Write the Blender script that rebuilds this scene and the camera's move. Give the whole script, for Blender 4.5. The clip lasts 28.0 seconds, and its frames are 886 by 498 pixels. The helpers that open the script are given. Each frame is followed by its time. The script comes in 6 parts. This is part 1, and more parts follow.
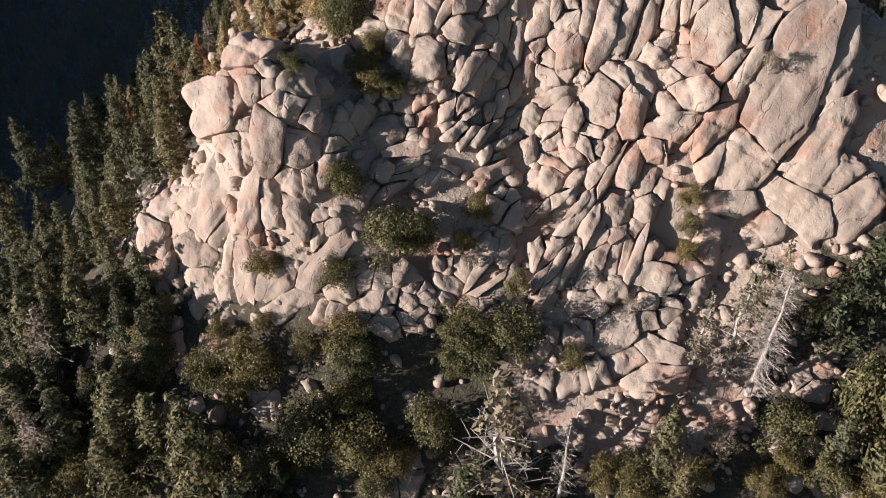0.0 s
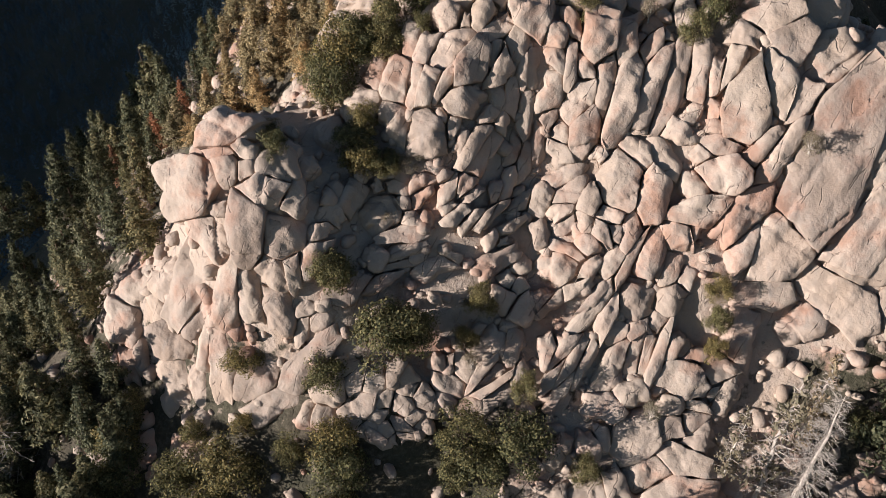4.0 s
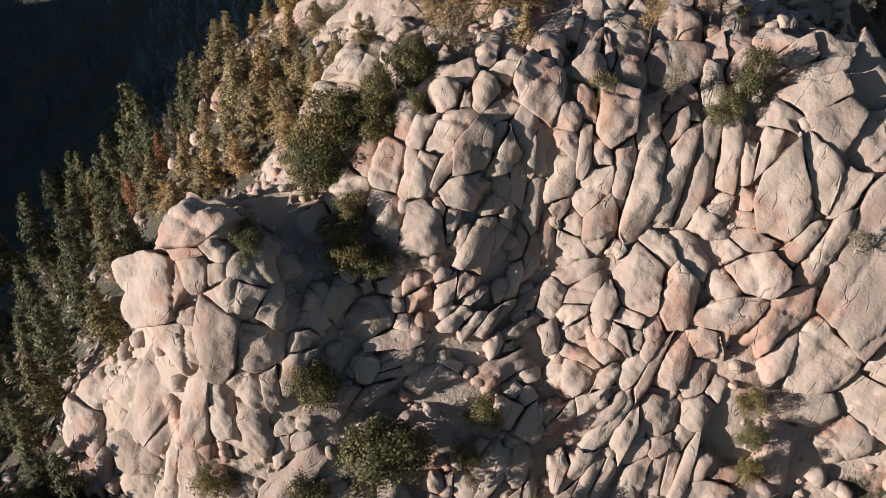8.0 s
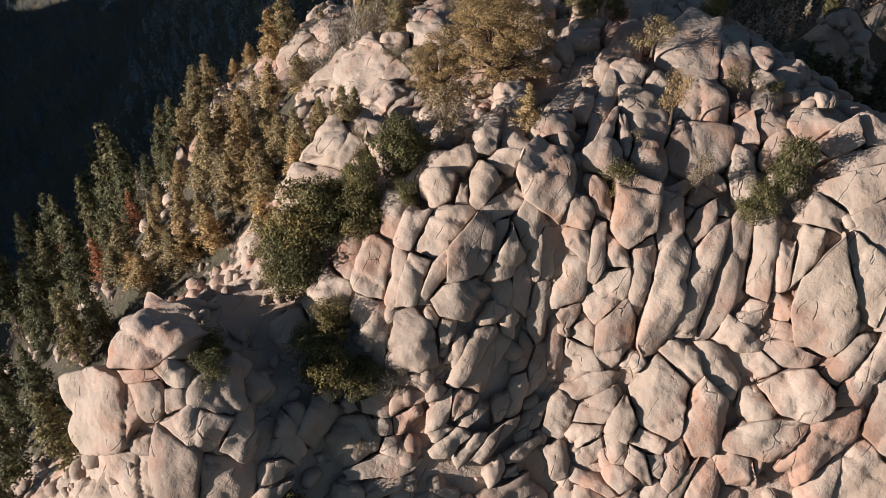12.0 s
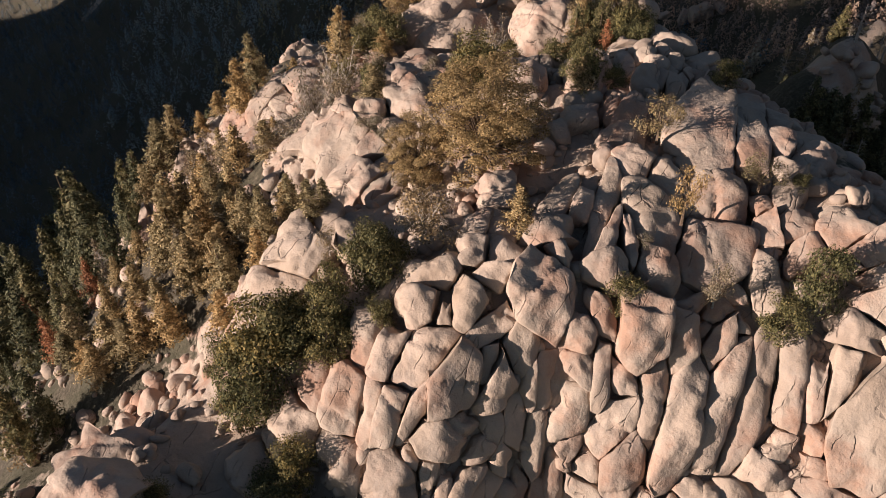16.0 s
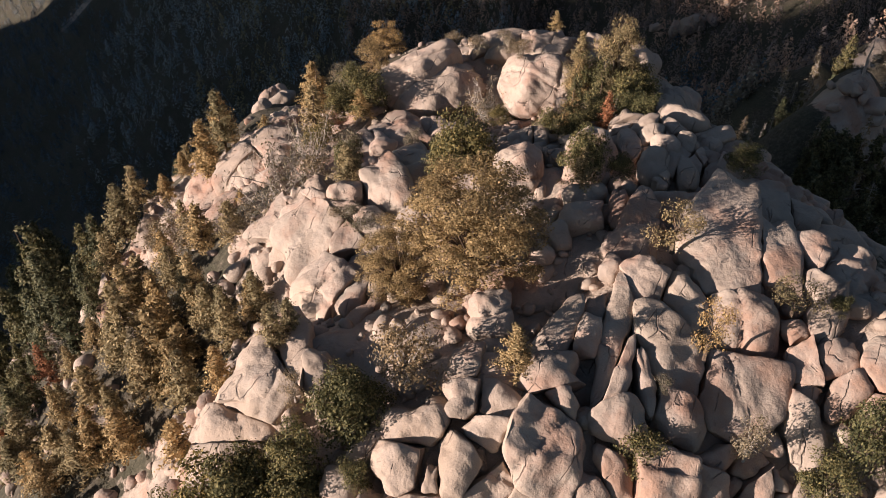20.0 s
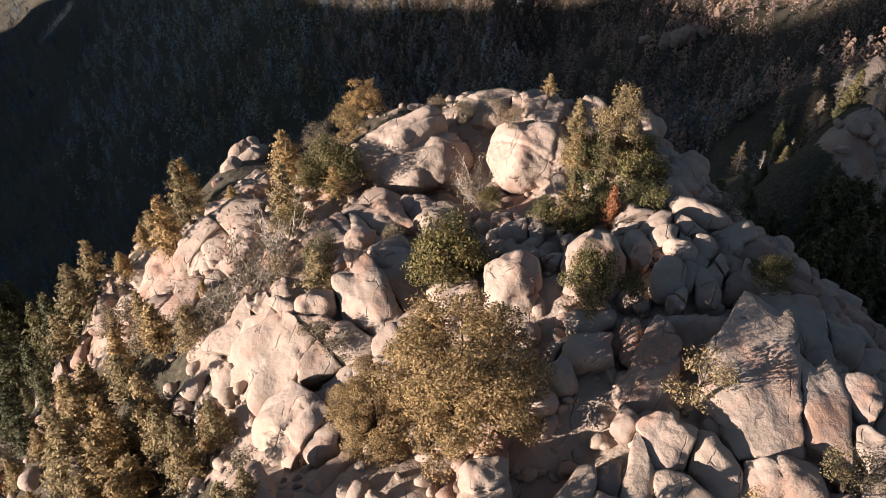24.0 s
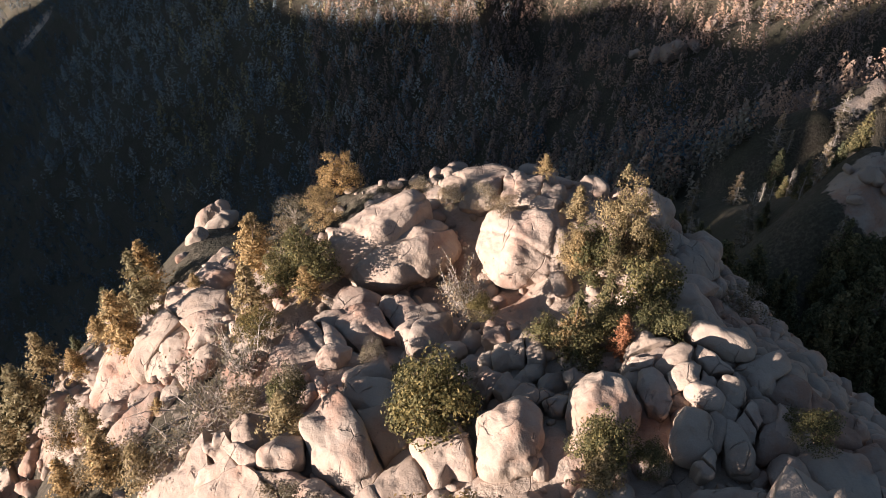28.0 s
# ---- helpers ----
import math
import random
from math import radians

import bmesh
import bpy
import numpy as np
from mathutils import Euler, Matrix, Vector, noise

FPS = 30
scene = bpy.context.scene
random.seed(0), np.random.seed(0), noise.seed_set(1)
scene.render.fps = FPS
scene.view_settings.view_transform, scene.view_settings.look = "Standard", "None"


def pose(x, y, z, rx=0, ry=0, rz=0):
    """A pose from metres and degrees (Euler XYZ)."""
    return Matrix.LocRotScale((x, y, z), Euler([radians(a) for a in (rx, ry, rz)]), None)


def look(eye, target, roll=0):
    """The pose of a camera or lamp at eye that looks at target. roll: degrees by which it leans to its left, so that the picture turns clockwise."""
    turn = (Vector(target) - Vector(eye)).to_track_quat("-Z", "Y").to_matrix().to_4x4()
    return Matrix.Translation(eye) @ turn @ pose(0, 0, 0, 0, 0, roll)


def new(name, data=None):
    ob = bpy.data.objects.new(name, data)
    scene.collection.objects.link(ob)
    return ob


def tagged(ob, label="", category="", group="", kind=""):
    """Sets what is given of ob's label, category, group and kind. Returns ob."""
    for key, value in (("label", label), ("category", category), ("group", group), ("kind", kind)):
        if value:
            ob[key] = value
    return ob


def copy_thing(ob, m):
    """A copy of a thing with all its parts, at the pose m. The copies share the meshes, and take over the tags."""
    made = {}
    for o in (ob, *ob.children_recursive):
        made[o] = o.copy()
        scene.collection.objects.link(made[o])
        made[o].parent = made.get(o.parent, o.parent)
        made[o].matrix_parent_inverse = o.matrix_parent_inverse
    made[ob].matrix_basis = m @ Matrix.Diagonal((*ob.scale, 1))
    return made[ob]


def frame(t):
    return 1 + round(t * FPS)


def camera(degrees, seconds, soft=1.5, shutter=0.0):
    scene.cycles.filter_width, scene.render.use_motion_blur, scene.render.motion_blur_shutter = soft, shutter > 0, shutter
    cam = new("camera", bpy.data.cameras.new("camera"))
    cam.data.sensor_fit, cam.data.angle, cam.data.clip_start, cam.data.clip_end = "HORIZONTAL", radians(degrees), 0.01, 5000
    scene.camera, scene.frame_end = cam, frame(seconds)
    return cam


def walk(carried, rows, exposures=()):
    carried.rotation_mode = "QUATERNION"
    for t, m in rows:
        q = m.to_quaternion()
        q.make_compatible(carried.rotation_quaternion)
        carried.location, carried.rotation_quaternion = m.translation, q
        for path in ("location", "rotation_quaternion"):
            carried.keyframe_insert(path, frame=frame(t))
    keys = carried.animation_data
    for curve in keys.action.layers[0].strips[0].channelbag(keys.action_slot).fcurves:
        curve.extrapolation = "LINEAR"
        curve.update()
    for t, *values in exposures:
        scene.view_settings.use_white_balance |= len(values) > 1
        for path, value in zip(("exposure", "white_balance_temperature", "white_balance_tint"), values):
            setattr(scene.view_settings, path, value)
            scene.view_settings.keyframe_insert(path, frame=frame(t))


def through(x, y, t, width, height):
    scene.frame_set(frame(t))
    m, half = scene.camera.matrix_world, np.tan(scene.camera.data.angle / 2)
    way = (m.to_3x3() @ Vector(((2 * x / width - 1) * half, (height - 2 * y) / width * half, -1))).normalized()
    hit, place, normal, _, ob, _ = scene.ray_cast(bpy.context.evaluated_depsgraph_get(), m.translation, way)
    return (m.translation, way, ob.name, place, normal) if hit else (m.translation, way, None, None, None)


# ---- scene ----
cam = camera(57.71, 28.0, 0.8)
PATH = [
    (0, (1.290, -2.480, 61.144), (0.443, 42.461, 21.400), -0.75),
    (0.5, (1.280, -1.041, 61.219), (0.385, 43.894, 21.469), -0.75),
    (1, (1.284, 0.469, 61.320), (0.359, 45.394, 21.560), -0.75),
    (1.5, (1.287, 2.042, 61.427), (0.339, 46.963, 21.663), -0.75),
    (2, (1.298, 3.654, 61.533), (0.331, 48.580, 21.775), -0.75),
    (2.5, (1.319, 5.283, 61.645), (0.337, 50.217, 21.896), -0.74),
    (3, (1.344, 6.913, 61.770), (0.351, 51.853, 22.029), -0.74),
    (3.5, (1.365, 8.533, 61.902), (0.365, 53.479, 22.168), -0.75),
    (4, (1.378, 10.141, 62.038), (0.374, 55.092, 22.308), -0.76),
    (4.5, (1.404, 11.750, 62.212), (0.369, 56.670, 22.449), -0.80),
    (5, (1.417, 13.338, 62.376), (0.358, 58.231, 22.582), -0.84),
    (5.5, (1.400, 14.891, 62.489), (0.351, 59.797, 22.710), -0.83),
    (6, (1.373, 16.416, 62.586), (0.345, 61.345, 22.833), -0.82),
    (6.5, (1.341, 17.912, 62.684), (0.348, 62.872, 22.965), -0.80),
    (7, (1.323, 19.392, 62.800), (0.364, 64.371, 23.103), -0.78),
    (7.5, (1.314, 20.868, 62.930), (0.388, 65.848, 23.232), -0.74),
    (8, (1.305, 22.345, 63.053), (0.413, 67.317, 23.346), -0.71),
    (8.5, (1.297, 23.812, 63.155), (0.443, 68.784, 23.445), -0.68),
    (9, (1.294, 25.260, 63.240), (0.477, 70.242, 23.542), -0.66),
    (9.5, (1.304, 26.701, 63.328), (0.511, 71.694, 23.642), -0.64),
    (10, (1.331, 28.144, 63.420), (0.546, 73.144, 23.742), -0.64),
    (10.5, (1.361, 29.579, 63.503), (0.579, 74.591, 23.838), -0.64),
    (11, (1.394, 31.006, 63.584), (0.618, 76.030, 23.932), -0.65),
    (11.5, (1.460, 32.424, 63.682), (0.690, 77.448, 24.032), -0.67),
    (12, (1.572, 33.823, 63.797), (0.802, 78.838, 24.135), -0.69),
    (12.5, (1.696, 35.215, 63.909), (0.939, 80.220, 24.236), -0.72),
    (13, (1.806, 36.610, 64.018), (1.085, 81.608, 24.335), -0.74),
    (13.5, (1.890, 38.004, 64.113), (1.265, 82.989, 24.415), -0.78),
    (14, (1.950, 39.401, 64.216), (1.446, 84.379, 24.508), -0.81),
    (14.5, (2.032, 40.799, 64.339), (1.610, 85.774, 24.627), -0.82),
    (15, (2.117, 42.197, 64.474), (1.786, 87.168, 24.757), -0.84),
    (15.5, (2.216, 43.597, 64.613), (1.973, 88.556, 24.881), -0.87),
    (16, (2.319, 44.999, 64.739), (2.163, 89.939, 24.985), -0.91),
    (16.5, (2.402, 46.393, 64.862), (2.343, 91.317, 25.090), -0.94),
    (17, (2.469, 47.777, 64.990), (2.511, 92.691, 25.207), -0.96),
    (17.5, (2.528, 49.159, 65.113), (2.668, 94.071, 25.326), -0.99),
    (18, (2.589, 50.545, 65.231), (2.817, 95.457, 25.446), -1.01),
    (18.5, (2.659, 51.919, 65.349), (2.968, 96.829, 25.562), -1.04),
    (19, (2.728, 53.285, 65.469), (3.123, 98.189, 25.676), -1.07),
    (19.5, (2.794, 54.660, 65.607), (3.277, 99.553, 25.802), -1.12),
    (20, (2.866, 56.054, 65.759), (3.436, 100.931, 25.938), -1.18),
    (20.5, (2.941, 57.460, 65.910), (3.606, 102.321, 26.071), -1.23),
    (21, (3.022, 58.880, 66.048), (3.786, 103.722, 26.190), -1.28),
    (21.5, (3.111, 60.305, 66.174), (3.972, 105.130, 26.299), -1.34),
    (22, (3.200, 61.724, 66.299), (4.158, 106.535, 26.410), -1.39),
    (22.5, (3.318, 63.131, 66.442), (4.369, 107.924, 26.536), -1.41),
    (23, (3.428, 64.525, 66.587), (4.574, 109.302, 26.665), -1.42),
    (23.5, (3.518, 65.937, 66.714), (4.767, 110.701, 26.781), -1.44),
    (24, (3.604, 67.342, 66.836), (4.964, 112.096, 26.895), -1.45),
    (24.5, (3.696, 68.751, 66.958), (5.173, 113.495, 27.010), -1.45),
    (25, (3.812, 70.189, 67.087), (5.399, 114.916, 27.125), -1.48),
    (25.5, (3.946, 71.646, 67.230), (5.635, 116.353, 27.249), -1.51),
    (26, (4.085, 73.098, 67.380), (5.871, 117.789, 27.387), -1.54),
    (26.5, (4.218, 74.543, 67.530), (6.102, 119.220, 27.524), -1.55),
    (27, (4.336, 75.971, 67.687), (6.323, 120.630, 27.667), -1.56),
    (27.5, (4.437, 77.366, 67.855), (6.527, 122.008, 27.822), -1.56),
    (28, (4.505, 78.724, 68.028), (6.696, 123.355, 27.986), -1.56),
]
# how the clip's camera drifts: stops, white balance, tint
LIGHT = [(0, 0.78, 5850, 7), (3.5, 0.74, 5850, 6), (8, 0.61, 5850, 5), (12.5, 0.55, 6100, 7), (14.5, 0.58, 6700, 13), (21.5, 0.80, 6430, 13), (25, 1.06, 6450, 12), (28, 1.2, 6400, 12)]
walk(cam, [(t, look(eye, target, roll)) for t, eye, target, roll in PATH], LIGHT)

# ---- world, sun ----
SUN_TO = Vector((-0.92, -0.33, 0.195)).normalized()
world = bpy.data.worlds.new("sky")
scene.world = world
world.use_nodes = True
wt = world.node_tree
sky = wt.nodes.new("ShaderNodeTexSky")
sky.sky_type, sky.sun_disc = "NISHITA", False
sky.sun_elevation = math.asin(SUN_TO.z)
sky.sun_rotation = math.atan2(SUN_TO.x, SUN_TO.y)
sky.altitude = 1800
wt.links.new(sky.outputs[0], wt.nodes["Background"].inputs[0])
wt.nodes["Background"].inputs[1].default_value = 0.058
sun = new("sun", bpy.data.lights.new("sun", "SUN"))
sun.data.energy, sun.data.angle, sun.data.color = 6.6, radians(0.53), (1.0, 0.875, 0.785)
sun.matrix_basis = look((-300, -140, 160), Vector((-300, -140, 160)) - SUN_TO)


# ---- materials ----
class Nodes:
    """A short hand for building one node material."""

    def __init__(self, name, roughness=0.9):
        self.mat = bpy.data.materials.new(name)
        self.mat.use_nodes = True
        self.tree = self.mat.node_tree
        self.bsdf = self.tree.nodes["Principled BSDF"]
        self.bsdf.inputs["Roughness"].default_value = roughness
        self.bsdf.inputs["Specular IOR Level"].default_value = 0.25
        self.where = self.tree.nodes.new("ShaderNodeNewGeometry").outputs["Position"]

    def put(self, kind, **values):
        node = self.tree.nodes.new(kind)
        for key, value in values.items():
            key = key.replace("_", " ")
            if isinstance(value, bpy.types.NodeSocket):
                self.tree.links.new(value, node.inputs[key])
            else:
                node.inputs[key].default_value = value
        return node

    def link(self, a, b):
        self.tree.links.new(a, b)

    def noise(self, scale, detail=4.0, rough=0.55, vector=None):
        return self.put("ShaderNodeTexNoise", Vector=vector or self.where, Scale=scale, Detail=detail, Roughness=rough).outputs["Fac"]

    def ramp(self, fac, *stops):
        node = self.put("ShaderNodeValToRGB", Fac=fac)
        while len(node.color_ramp.elements) < len(stops):
            node.color_ramp.elements.new(0.5)
        for element, (at, colour) in zip(node.color_ramp.elements, stops):
            element.position = at
            element.color = (*colour, 1) if not isinstance(colour, float) else (colour, colour, colour, 1)
        return node.outputs["Color"]

    def mix(self, fac, a, b, blend="MIX"):
        node = self.tree.nodes.new("ShaderNodeMix")
        node.data_type, node.blend_type = "RGBA", blend
        for socket, value in ((node.inputs[0], fac), (node.inputs[6], a), (node.inputs[7], b)):
            if isinstance(value, bpy.types.NodeSocket):
                self.link(value, socket)
            else:
                socket.default_value = (*value, 1) if isinstance(value, tuple) else value
        return node.outputs[2]

    def sums(self, op, a, b):
        node = self.tree.nodes.new("ShaderNodeMath")
        node.operation = op
        for socket, value in zip(node.inputs, (a, b)):
            if isinstance(value, bpy.types.NodeSocket):
                self.link(value, socket)
            else:
                socket.default_value = value
        return node.outputs[0]

    def bump(self, height, distance, strength=1.0, below=None):
        node = self.put("ShaderNodeBump", Height=height, Distance=distance, Strength=strength)
        if below:
            self.link(below, node.inputs["Normal"])
        return node.outputs["Normal"]

    def done(self, colour, normal=None):
        self.link(colour, self.bsdf.inputs["Base Color"])
        if normal:
            self.link(normal, self.bsdf.inputs["Normal"])
        return self.mat


def granite_nodes(m, island=False):
    """Weathered tan granite: pale and pink patches, rust, dark lichen, grain and hairline cracks."""
    broad = m.noise(0.16, 3)
    patch = m.noise(1.1, 9, 0.68)
    grain = m.noise(13.0, 5, 0.7)
    tone = m.ramp(broad, (0.3, (0.44, 0.338, 0.262)), (0.52, (0.50, 0.405, 0.333)), (0.7, (0.55, 0.46, 0.395)))
    rust = m.ramp(m.noise(0.16, 5, 0.6), (0.50, 0.0), (0.63, 0.9))
    tone = m.mix(rust, tone, (0.43, 0.26, 0.185))
    lichen = m.ramp(patch, (0.58, 0.0), (0.8, 0.4))
    tone = m.mix(lichen, tone, (0.27, 0.21, 0.17))
    specks = m.ramp(grain, (0.35, 0.90), (0.65, 1.05))
    tone = m.mix(1.0, tone, specks, "MULTIPLY")
    if island:
        rnd = m.tree.nodes.new("ShaderNodeNewGeometry").outputs["Random Per Island"]
    else:
        rnd = m.tree.nodes.new("ShaderNodeObjectInfo").outputs["Random"]
    tone = m.mix(1.0, tone, m.ramp(rnd, (0.0, (0.80, 0.76, 0.74)), (0.5, (1.0, 0.98, 0.95)), (1.0, (1.12, 1.06, 1.03))), "MULTIPLY")
    tone = m.mix(1.0, tone, (0.74, 0.74, 0.74), "MULTIPLY")
    streak = m.put("ShaderNodeMapping", Vector=m.where, Rotation=(0.5, 0.3, 0.0), Scale=(1.7, 1.2, 0.2))
    stain = m.ramp(m.noise(0.7, 6, 0.7, streak.outputs[0]), (0.5, 0.0), (0.74, 0.6))
    tone = m.mix(stain, tone, (0.24, 0.205, 0.18))
    warped = m.tree.nodes.new("ShaderNodeVectorMath")
    warped.operation = "ADD"
    along = m.tree.nodes.new("ShaderNodeCombineXYZ")
    for k, axis in enumerate(((-0.075, -0.097, -0.106), (-0.53, 0.17, 0.22), (0.01, -0.24, 0.21))):
        dot = m.tree.nodes.new("ShaderNodeVectorMath")
        dot.operation = "DOT_PRODUCT"
        m.link(m.where, dot.inputs[0])
        dot.inputs[1].default_value = axis
        m.link(dot.outputs["Value"], along.inputs[k])
    m.link(along.outputs[0], warped.inputs[0])
    m.link(m.put("ShaderNodeMapping", Vector=m.put("ShaderNodeTexNoise", Vector=m.where, Scale=0.9, Detail=4.0).outputs["Color"], Scale=(0.22, 0.22, 0.22)).outputs[0], warped.inputs[1])
    joints = m.tree.nodes.new("ShaderNodeTexVoronoi")
    joints.feature = "DISTANCE_TO_EDGE"
    m.link(warped.outputs[0], joints.inputs["Vector"])
    joints.inputs["Scale"].default_value = 1.0
    crack = m.ramp(joints.outputs["Distance"], (0.0, 0.0), (0.02, 1.0))
    patchy = m.ramp(m.noise(0.45, 3), (0.40, 0.0), (0.47, 1.0))
    crack = m.sums("MAXIMUM", crack, patchy)
    tone = m.mix(crack, m.mix(0.55, tone, (0.15, 0.11, 0.09)), tone)
    n1 = m.bump(m.noise(1.1, 6, 0.58), 0.26, 0.7)
    n2 = m.bump(m.noise(3.2, 6, 0.6), 0.08, 0.6, n1)
    n3 = m.bump(crack, 0.1, 0.9, n2)
    return tone, n3


gm = Nodes("granite")
tone, nrm = granite_nodes(gm)
GRANITE = gm.done(tone, nrm)
gm = Nodes("granite_rubble")
tone, nrm = granite_nodes(gm, True)
RUBBLE = gm.done(tone, nrm)

gm = Nodes("mountain_ground", 0.95)
tone, nrm = granite_nodes(gm)
litter = gm.ramp(gm.noise(1.8, 9, 0.75), (0.3, (0.025, 0.021, 0.014)), (0.5, (0.065, 0.052, 0.036)), (0.68, (0.14, 0.115, 0.085)))
scrub = gm.ramp(gm.noise(0.13, 5, 0.6), (0.42, 0.0), (0.6, 0.85))
litter = gm.mix(gm.sums("MULTIPLY", scrub, 0.6), litter, (0.045, 0.045, 0.025))
mask = gm.tree.nodes.new("ShaderNodeAttribute")
mask.attribute_name = "rocky"
edge = gm.sums("ADD", mask.outputs["Fac"], gm.sums("MULTIPLY", gm.sums("SUBTRACT", gm.noise(0.45, 6, 0.6), 0.5), 1.6))
grit = gm.ramp(gm.noise(1.3, 7, 0.7), (0.3, (0.15, 0.12, 0.095)), (0.5, (0.27, 0.22, 0.18)), (0.7, (0.42, 0.35, 0.30)))
tone = gm.mix(gm.ramp(gm.noise(0.25, 4, 0.6), (0.3, 0.0), (0.42, 1.0)), grit, tone)
tone = gm.mix(gm.ramp(edge, (0.42, 0.0), (0.58, 1.0)), litter, tone)
GROUND = gm.done(tone, gm.bump(gm.noise(1.7, 6, 0.6), 0.3, 0.6, nrm))


def leaf_material(name, dark, mid, light, through=0.35, whole=False):
    m = Nodes(name, 0.75)
    rnd = m.tree.nodes.new("ShaderNodeNewGeometry").outputs["Random Per Island"]
    if whole:
        tint = m.tree.nodes.new("ShaderNodeAttribute")
        tint.attribute_name = "rocky"
        rnd = m.sums("ADD", m.sums("MULTIPLY", rnd, 0.14), m.sums("MULTIPLY", tint.outputs["Fac"], 0.86))
    tone = m.ramp(rnd, (0.0, dark), (0.5, mid), (1.0, light))
    each = m.tree.nodes.new("ShaderNodeObjectInfo").outputs["Random"]
    tone = m.mix(1.0, tone, m.ramp(each, (0.0, (0.72, 0.78, 0.80)), (0.5, (1.0, 1.0, 1.0)), (1.0, (1.23, 1.10, 0.96))), "MULTIPLY")
    thin = m.put("ShaderNodeBsdfTranslucent", Color=tone)
    mix = m.tree.nodes.new("ShaderNodeMixShader")
    mix.inputs[0].default_value = through
    m.link(m.bsdf.outputs[0], mix.inputs[1])
    m.link(thin.outputs[0], mix.inputs[2])
    m.link(mix.outputs[0], m.tree.nodes["Material Output"].inputs["Surface"])
    return m.done(tone)


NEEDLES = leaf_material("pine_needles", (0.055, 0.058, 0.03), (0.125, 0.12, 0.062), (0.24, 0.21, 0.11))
# brighter, golden copy of NEEDLES with the sunlight put into its colour
GOLDEN = leaf_material("sun_tinted_needles", (0.155, 0.12, 0.062), (0.335, 0.25, 0.13), (0.51, 0.385, 0.207))
OAKLEAF = leaf_material("oak_leaves", (0.045, 0.047, 0.02), (0.125, 0.112, 0.047), (0.28, 0.225, 0.095))
YELLOW = leaf_material("tawny_needles", (0.155, 0.115, 0.057), (0.30, 0.218, 0.109), (0.45, 0.33, 0.17))
SCRUB = leaf_material("scrub_leaves", (0.117, 0.091, 0.058), (0.221, 0.176, 0.111), (0.338, 0.260, 0.169))
BROWN = leaf_material("dead_needles", (0.156, 0.072, 0.039), (0.286, 0.130, 0.072), (0.390, 0.208, 0.117))
# valley haze is put into these two colours: both blued, HAZY also paler
FOREST = leaf_material("haze_blued_needles", (0.057, 0.083, 0.108), (0.108, 0.144, 0.172), (0.19, 0.21, 0.21), 0.1, True)
HAZY = leaf_material("haze_paled_needles", (0.11, 0.16, 0.205), (0.20, 0.26, 0.305), (0.34, 0.35, 0.325), 0.1, True)
BURNT = leaf_material("burnt_forest", (0.15, 0.125, 0.125), (0.30, 0.21, 0.165), (0.53, 0.32, 0.21), 0.1, True)
STRAW = leaf_material("pale_snags", (0.120, 0.102, 0.078), (0.216, 0.192, 0.150), (0.336, 0.300, 0.240), 0.1, True)

bm_ = Nodes("bark", 0.9)
BARK = bm_.done(bm_.ramp(bm_.noise(3.0, 6, 0.7), (0.3, (0.05, 0.035, 0.025)), (0.6, (0.14, 0.095, 0.065)), (0.8, (0.22, 0.17, 0.13))), bm_.bump(bm_.noise(14, 4), 0.05, 0.8))
bm_ = Nodes("bleached_wood", 0.85)
GREYWOOD = bm_.done(bm_.ramp(bm_.noise(4.0, 6, 0.7), (0.3, (0.24, 0.20, 0.17)), (0.6, (0.42, 0.36, 0.31)), (0.8, (0.52, 0.46, 0.41))), bm_.bump(bm_.noise(16, 4), 0.04, 0.8))

# ---- the lie of the land ----
PROFILE = {}


def profile(y, *heights):
    """Heights of the massif from x = -90 to 80, every ten metres, along one line of y."""
    PROFILE[y] = heights


profile(20, -47.7, -43.7, -40.1, -37.0, -34.3, -32.1, -30.0, -28.0, -26.0, -24.0, -22.1, -20.2, -18.7, -18.0, -17.9, -18.0, -18.0, -17.9)
profile(30, -46.1, -41.5, -37.2, -33.4, -30.3, -27.7, -25.4, -23.4, -21.6, -19.9, -17.9, -15.5, -13.8, -13.2, -13.5, -13.9, -13.7, -13.7)
profile(40, -45.0, -39.6, -34.3, -29.4, -25.3, -22.1, -19.4, -17.4, -15.7, -14.7, -13.2, -10.2, -8.6, -8.0, -8.9, -9.4, -8.7, -8.8)
profile(50, -44.8, -38.4, -31.6, -25.0, -19.4, -15.0, -11.5, -9.3, -6.5, -5.9, -5.8, -4.3, -3.2, -2.9, -3.5, -3.9, -2.6, -3.4)
profile(60, -45.4, -38.1, -30.1, -21.3, -13.3, -7.0, -2.1, 2.2, 6.0, 5.9, 5.0, 4.5, 4.2, 5.0, 5.5, 4.6, 3.8, 0.7)
profile(70, -46.7, -38.9, -30.0, -19.7, -10.7, -2.8, 6.6, 18.5, 18.9, 15.8, 13.8, 15.8, 19.1, 19.8, 17.1, 11.2, 5.7, -0.1)
profile(80, -48.6, -40.5, -30.8, -20.0, -10.9, -3.1, 5.4, 16.6, 22.7, 26.5, 28.0, 27.4, 28.6, 27.3, 20.8, 10.8, 2.5, -4.8)
profile(90, -51.0, -42.9, -33.4, -22.6, -12.0, -2.6, 4.1, 11.8, 25.1, 29.6, 31.1, 32.6, 32.7, 26.2, 14.5, 4.2, -4.5, -11.8)
profile(100, -53.2, -45.4, -36.4, -25.3, -13.0, -2.2, 6.8, 13.0, 20.9, 26.4, 30.9, 32.1, 30.0, 20.8, 8.9, -2.4, -12.0, -19.1)
